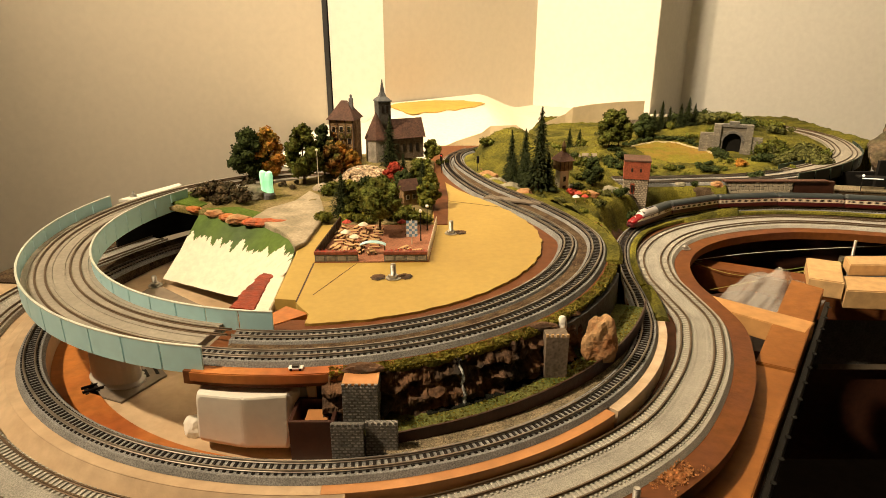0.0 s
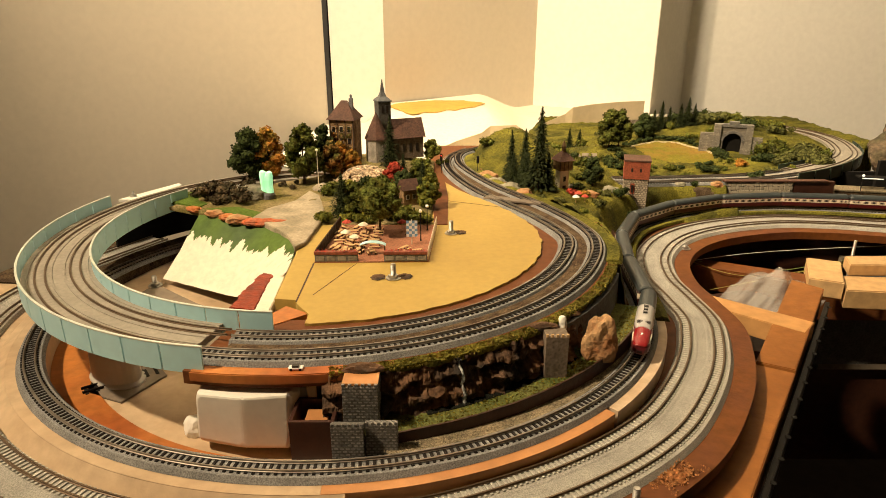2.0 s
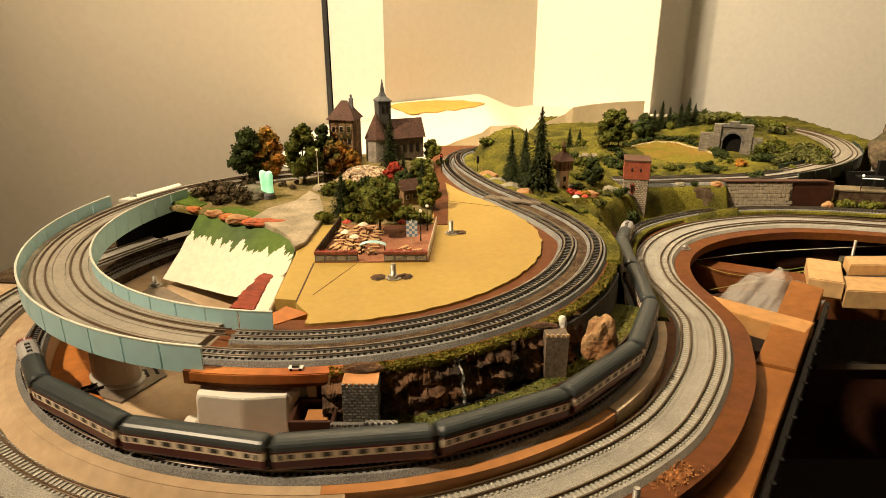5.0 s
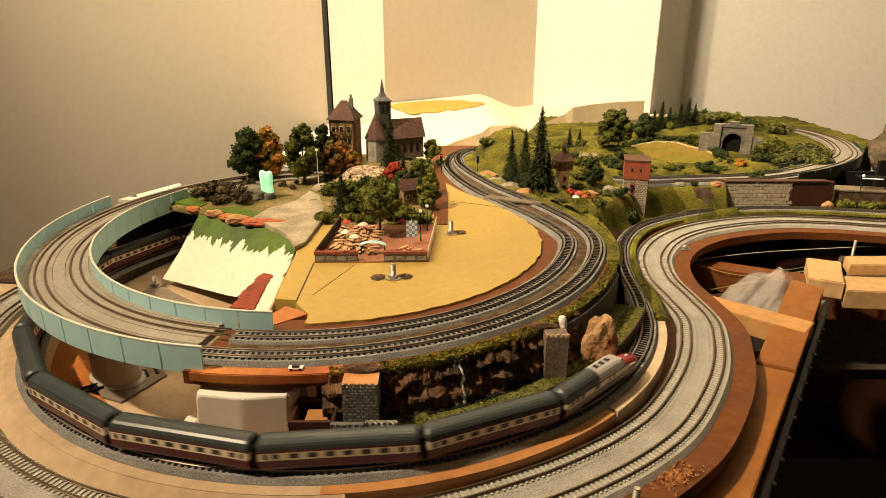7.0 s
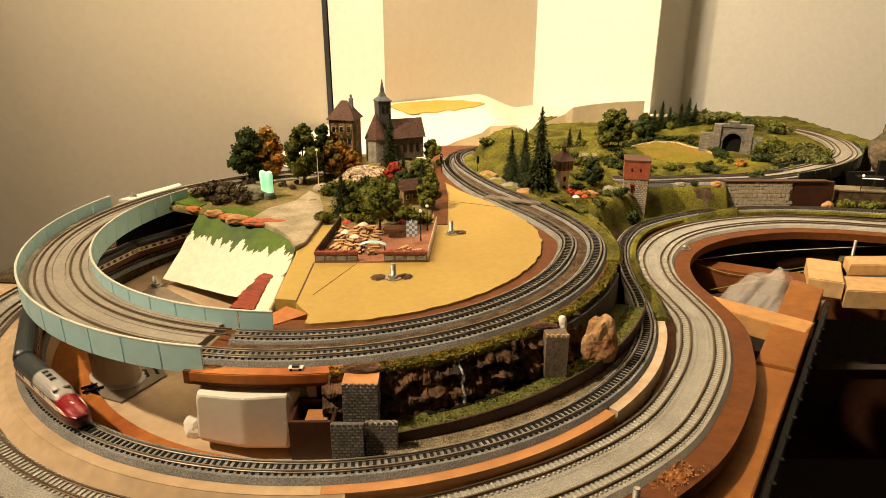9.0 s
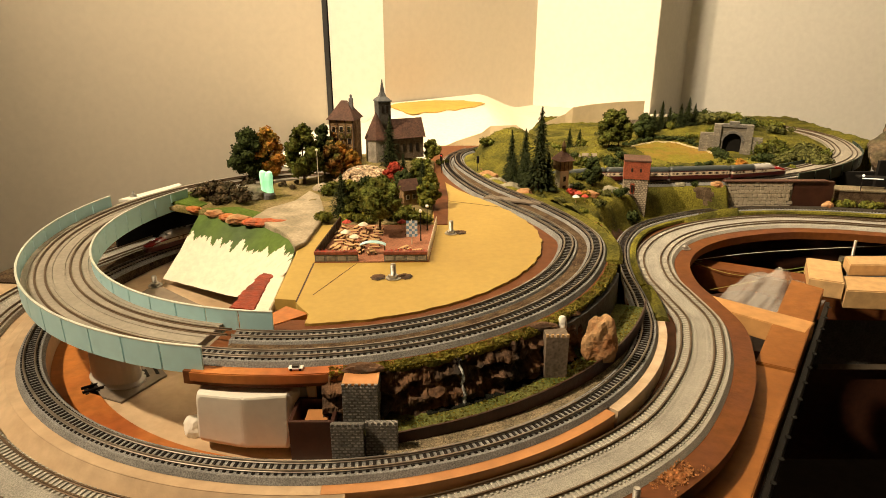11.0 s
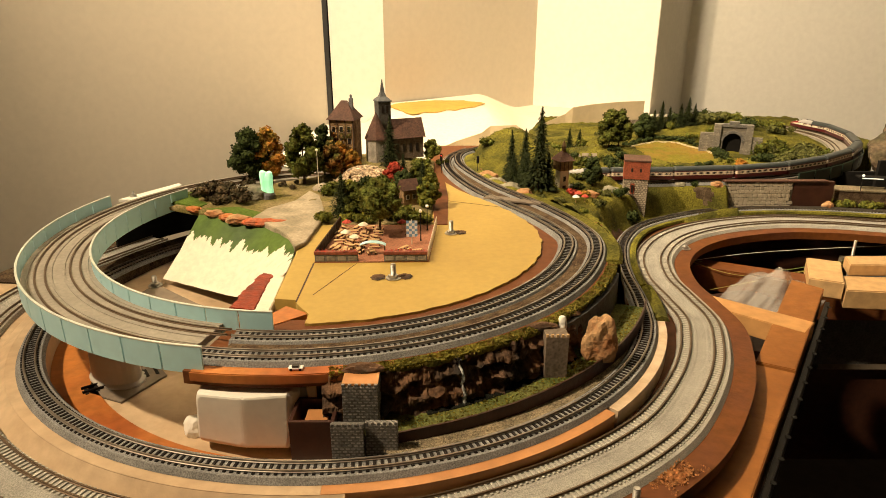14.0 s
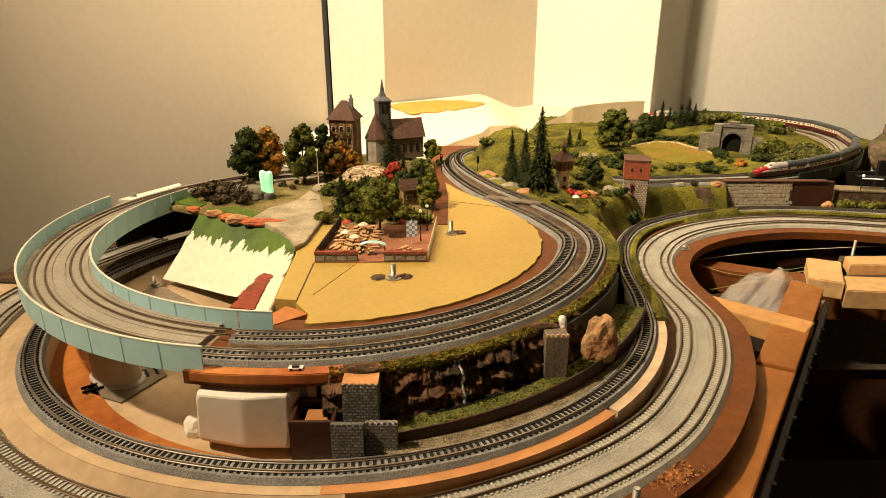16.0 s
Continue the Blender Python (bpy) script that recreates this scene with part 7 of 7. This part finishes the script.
def coach(lab):
    th = thing("railway_coach", Matrix(), lab, "train coach", "coaches of the train")
    h, ev = LC / 2, [(-LC / 2, 0.97, 1, 0.01), (-LC / 2 + 0.0008, 1, 1, 0.01), (LC / 2 - 0.0008, 1, 1, 0.01), (LC / 2, 0.97, 1, 0.01)]
    skin([(-WC * 0.93, 0.0036), (-WC, 0.0058), (-WC, 0.0112), (WC, 0.0112), (WC, 0.0058), (WC * 0.93, 0.0036)], ev, M["train_red"], "body", th)
    skin([(-WC, 0.0113), (-WC * 0.985, 0.0174), (WC * 0.985, 0.0174), (WC, 0.0113)], ev, M["cream"], "window_band", th, "cream window band")
    skin([(-WC * 0.99, 0.0175), (-WC * 0.975, 0.0188), (WC * 0.975, 0.0188), (WC * 0.99, 0.0175)], ev, M["train_red"], "cornice", th)
    skin(roof_prof(WC * 0.97, 0.0189, 0.0258), [(-h, 0.9, 0.8, 0.0189), (-h + 0.002, 1, 1, 0.0189), (h - 0.002, 1, 1, 0.0189), (h, 0.9, 0.8, 0.0189)], M["roof"], "roof", th, "dark grey roof")
    for x in (-h - 0.0014, h + 0.0014):
        part("gangway", box(x - 0.0016, -0.0055, 0.0045, x + 0.0016, 0.0055, 0.0205, 0.0006), M["under"], th)
    part("underframe", box(-h * 0.62, -0.0066, 0.0024, h * 0.62, 0.0066, 0.0040, 0.0005), M["under"], th)
    for x in (-h * 0.72, h * 0.72):
        bogie(th, x)
    n = 8
    for k in range(n):
        x = (k - (n - 1) / 2) * LC * 0.112
        for y in (-WC * 0.997, WC * 0.997):
            pane(th, x, y, 0.0068 if 0 < k < n - 1 else 0.0046, 0.0036, 0.0146)
    for x in (-h + 0.005, h - 0.005):
        for y in (-WC * 0.997, WC * 0.997):
            pane(th, x, y, 0.0028, 0.0040, 0.0144)
    return th


def motor_car(lab):
    """Power car with a low rounded nose at +x."""
    th = thing("power_car", Matrix(), lab, "train power car", "power cars of the train")
    h = LM / 2
    low = [(-WC * 0.93, 0.0036), (-WC, 0.0058), (-WC, 0.0108), (-WC * 0.9, 0.0115), (WC * 0.9, 0.0115), (WC, 0.0108), (WC, 0.0058), (WC * 0.93, 0.0036)]
    nose = [(h - 0.030, 1, 1, 0.0036), (h - 0.016, 0.98, 0.99, 0.0036), (h - 0.008, 0.90, 0.93, 0.0036), (h - 0.003, 0.74, 0.82, 0.0036), (h - 0.0006, 0.5, 0.66, 0.0036), (h, 0.32, 0.5, 0.0036)]
    skin(low, [(-h, 0.97, 1, 0.0036), (-h + 0.001, 1, 1, 0.0036)] + nose, M["train_red"], "body", th)
    skin([(-WC * 0.985, 0.0159), (-WC * 0.975, 0.0172), (WC * 0.975, 0.0172), (WC * 0.985, 0.0159)], [(-h, 0.97, 1, 0.0113), (-h + 0.001, 1, 1, 0.0113), (h - 0.036, 1, 1, 0.0113), (h - 0.024, 0.97, 0.6, 0.0113)], M["train_red"], "cornice", th)
    band = [(-WC, 0.0116), (-WC * 0.988, 0.0158), (WC * 0.988, 0.0158), (WC, 0.0116)]
    skin(band, [(-h, 0.97, 1, 0.0113), (-h + 0.001, 1, 1, 0.0113), (h - 0.034, 1, 1, 0.0113), (h - 0.018, 0.975, 0.55, 0.0113), (h - 0.010, 0.88, 0.12, 0.0113)], M["cream"], "side_band", th, "cream side band tapering to the nose")
    bon = roof_prof(WC * 0.965, 0.0112, 0.0205)
    skin(bon, [(h - 0.040, 1, 1.0, 0.0112), (h - 0.032, 1.0, 0.98, 0.0112), (h - 0.022, 0.97, 0.84, 0.0112), (h - 0.012, 0.90, 0.62, 0.0112), (h - 0.005, 0.76, 0.36, 0.0112), (h - 0.0012, 0.52, 0.12, 0.0112)], M["nose_red"], "bonnet", th, "bright red rounded bonnet")
    roof = roof_prof(WC * 0.975, 0.0171, 0.0258)
    skin(roof, [(-h, 0.9, 0.8, 0.0171), (-h + 0.002, 1, 1, 0.0171), (-h + 0.048, 1, 1, 0.0171)], M["roof"], "rear_roof", th, "dark grey roof")
    skin(roof, [(-h + 0.0482, 1.005, 1.01, 0.0171), (h - 0.042, 1.005, 1.02, 0.0171), (h - 0.037, 0.98, 0.93, 0.0171), (h - 0.031, 0.86, 0.52, 0.0171), (h - 0.028, 0.75, 0.25, 0.0171)], M["silver"], "cab_roof", th, "silver grey roof hood")
    bm = bmesh.new()
    for y in (-0.0038, 0.0038):
        add_box(bm, -0.0022, y - 0.0026, -0.0016, 0.0003, y + 0.0026, 0.0016, 0.0003)
    ws = part("windscreen", bm, M["glass_dark"], th)
    ws.matrix_basis = pose(h - 0.0335, 0, 0.0226, 0, -48, 0)
    for k in range(3):
        part("vent", box(-h + 0.052 + k * 0.0085, -0.0022, 0.0256, -h + 0.0565 + k * 0.0085, 0.0022, 0.0264, 0.0002), M["under"], th)
    for y in (-1, 1):
        for k in range(4):
            part("grille", box(-h + 0.050 + k * 0.0062, y * WC * 0.955 - 0.0003, 0.0183, -h + 0.0552 + k * 0.0062, y * WC * 0.955 + 0.0003, 0.0196), M["grille"], th)
        for x, w in ((-h + 0.008, 0.0045), (-h + 0.0155, 0.0045), (-h + 0.023, 0.0045), (-h + 0.045, 0.006), (-h + 0.064, 0.0022), (-h + 0.071, 0.0022)):
            pane(th, x, y * WC * 0.997, w, 0.0036, 0.0143)
        part("headlight", lathe([(0.0011, -0.0006), (0.0011, 0.0003), (0.0007, 0.0006)], 10, pose(h - 0.0045, y * 0.0050, 0.0092, 0, 80, y * 30)), M["lamp_glass"], th)
        part("trim", box(-h + 0.002, y * WC * 1.0 - 0.0002, 0.0109, h - 0.024, y * WC * 1.0 + 0.0002, 0.0113), M["silver"], th, "thin silver trim line")
    part("headlight", lathe([(0.0009, -0.0006), (0.0009, 0.0003), (0.0006, 0.0005)], 10, pose(h - 0.0155, 0, 0.0176, 0, 60, 0)), M["lamp_glass"], th)
    part("coupler_flap", box(h - 0.0012, -0.0022, 0.0042, h + 0.0003, 0.0022, 0.0066, 0.0004), M["under"], th)
    part("gangway", box(-h - 0.003, -0.0055, 0.0045, -h + 0.0002, 0.0055, 0.0205, 0.0006), M["under"], th)
    part("underframe", box(-h * 0.55, -0.0066, 0.0024, h * 0.5, 0.0066, 0.0040, 0.0005), M["under"], th)
    for x in (-h * 0.66, h * 0.62):
        bogie(th, x)
    return th


lead = motor_car("wine red and cream streamlined power car with silver hood")
first = coach("wine red coach with cream window band and grey roof")
cars = [lead, first] + [copy_thing(first, Matrix()) for _ in range(7)] + [copy_thing(lead, Matrix())]

# distance of the train's front along the branch line, by time
CLOCK = [(0.0, 2.355), (1.0, 2.582), (2.0, 2.808), (3.0, 3.045), (4.0, 3.283), (6.5, 3.885), (7.0, 3.996), (8.0, 4.243), (9.0, 4.505), (11.5, 5.113), (12.5, 5.355), (13.5, 5.583), (14.5, 5.795), (15.0, 5.895), (16.0, 6.088)]


def front_at(t):
    """Eased reading of CLOCK."""
    k = max(i for i in range(len(CLOCK) - 1) if CLOCK[i][0] <= t or i == 0)
    (t0, s0), (t1, s1) = CLOCK[k], CLOCK[k + 1]
    m = (s1 - s0) / (t1 - t0)
    a = m if k == 0 else (m + (s0 - CLOCK[k - 1][1]) / (t0 - CLOCK[k - 1][0])) / 2
    b = m if k + 2 >= len(CLOCK) else (m + (CLOCK[k + 2][1] - s1) / (CLOCK[k + 2][0] - t1)) / 2
    u, d = (t - t0) / (t1 - t0), t1 - t0
    return (2 * u ** 3 - 3 * u ** 2 + 1) * s0 + (u ** 3 - 2 * u ** 2 + u) * d * a + (-2 * u ** 3 + 3 * u ** 2) * s1 + (u ** 3 - u ** 2) * d * b


def on_line(s):
    return Vector([float(np.interp(s, s_br, branch[:, k])) for k in range(3)])


def motions():
    off = 0.0
    for i, car in enumerate(cars):
        length = LM if i in (0, 9) else LC
        rows = []
        for k in range(81):
            t = k * 0.2
            mid_s = front_at(t) - off - length / 2
            a, b = on_line(mid_s + length * 0.35), on_line(mid_s - length * 0.35)
            d = (a - b).normalized() * (-1 if i == 9 else 1)
            side = Vector((0, 0, 1)).cross(d).normalized()
            m = Matrix((d, side, d.cross(side))).transposed().to_4x4()
            m.translation = (a + b) / 2 + Vector((0, 0, 0.0002))
            rows.append((t, m))
        walk(car, rows)
        off += length + GAP


motions()
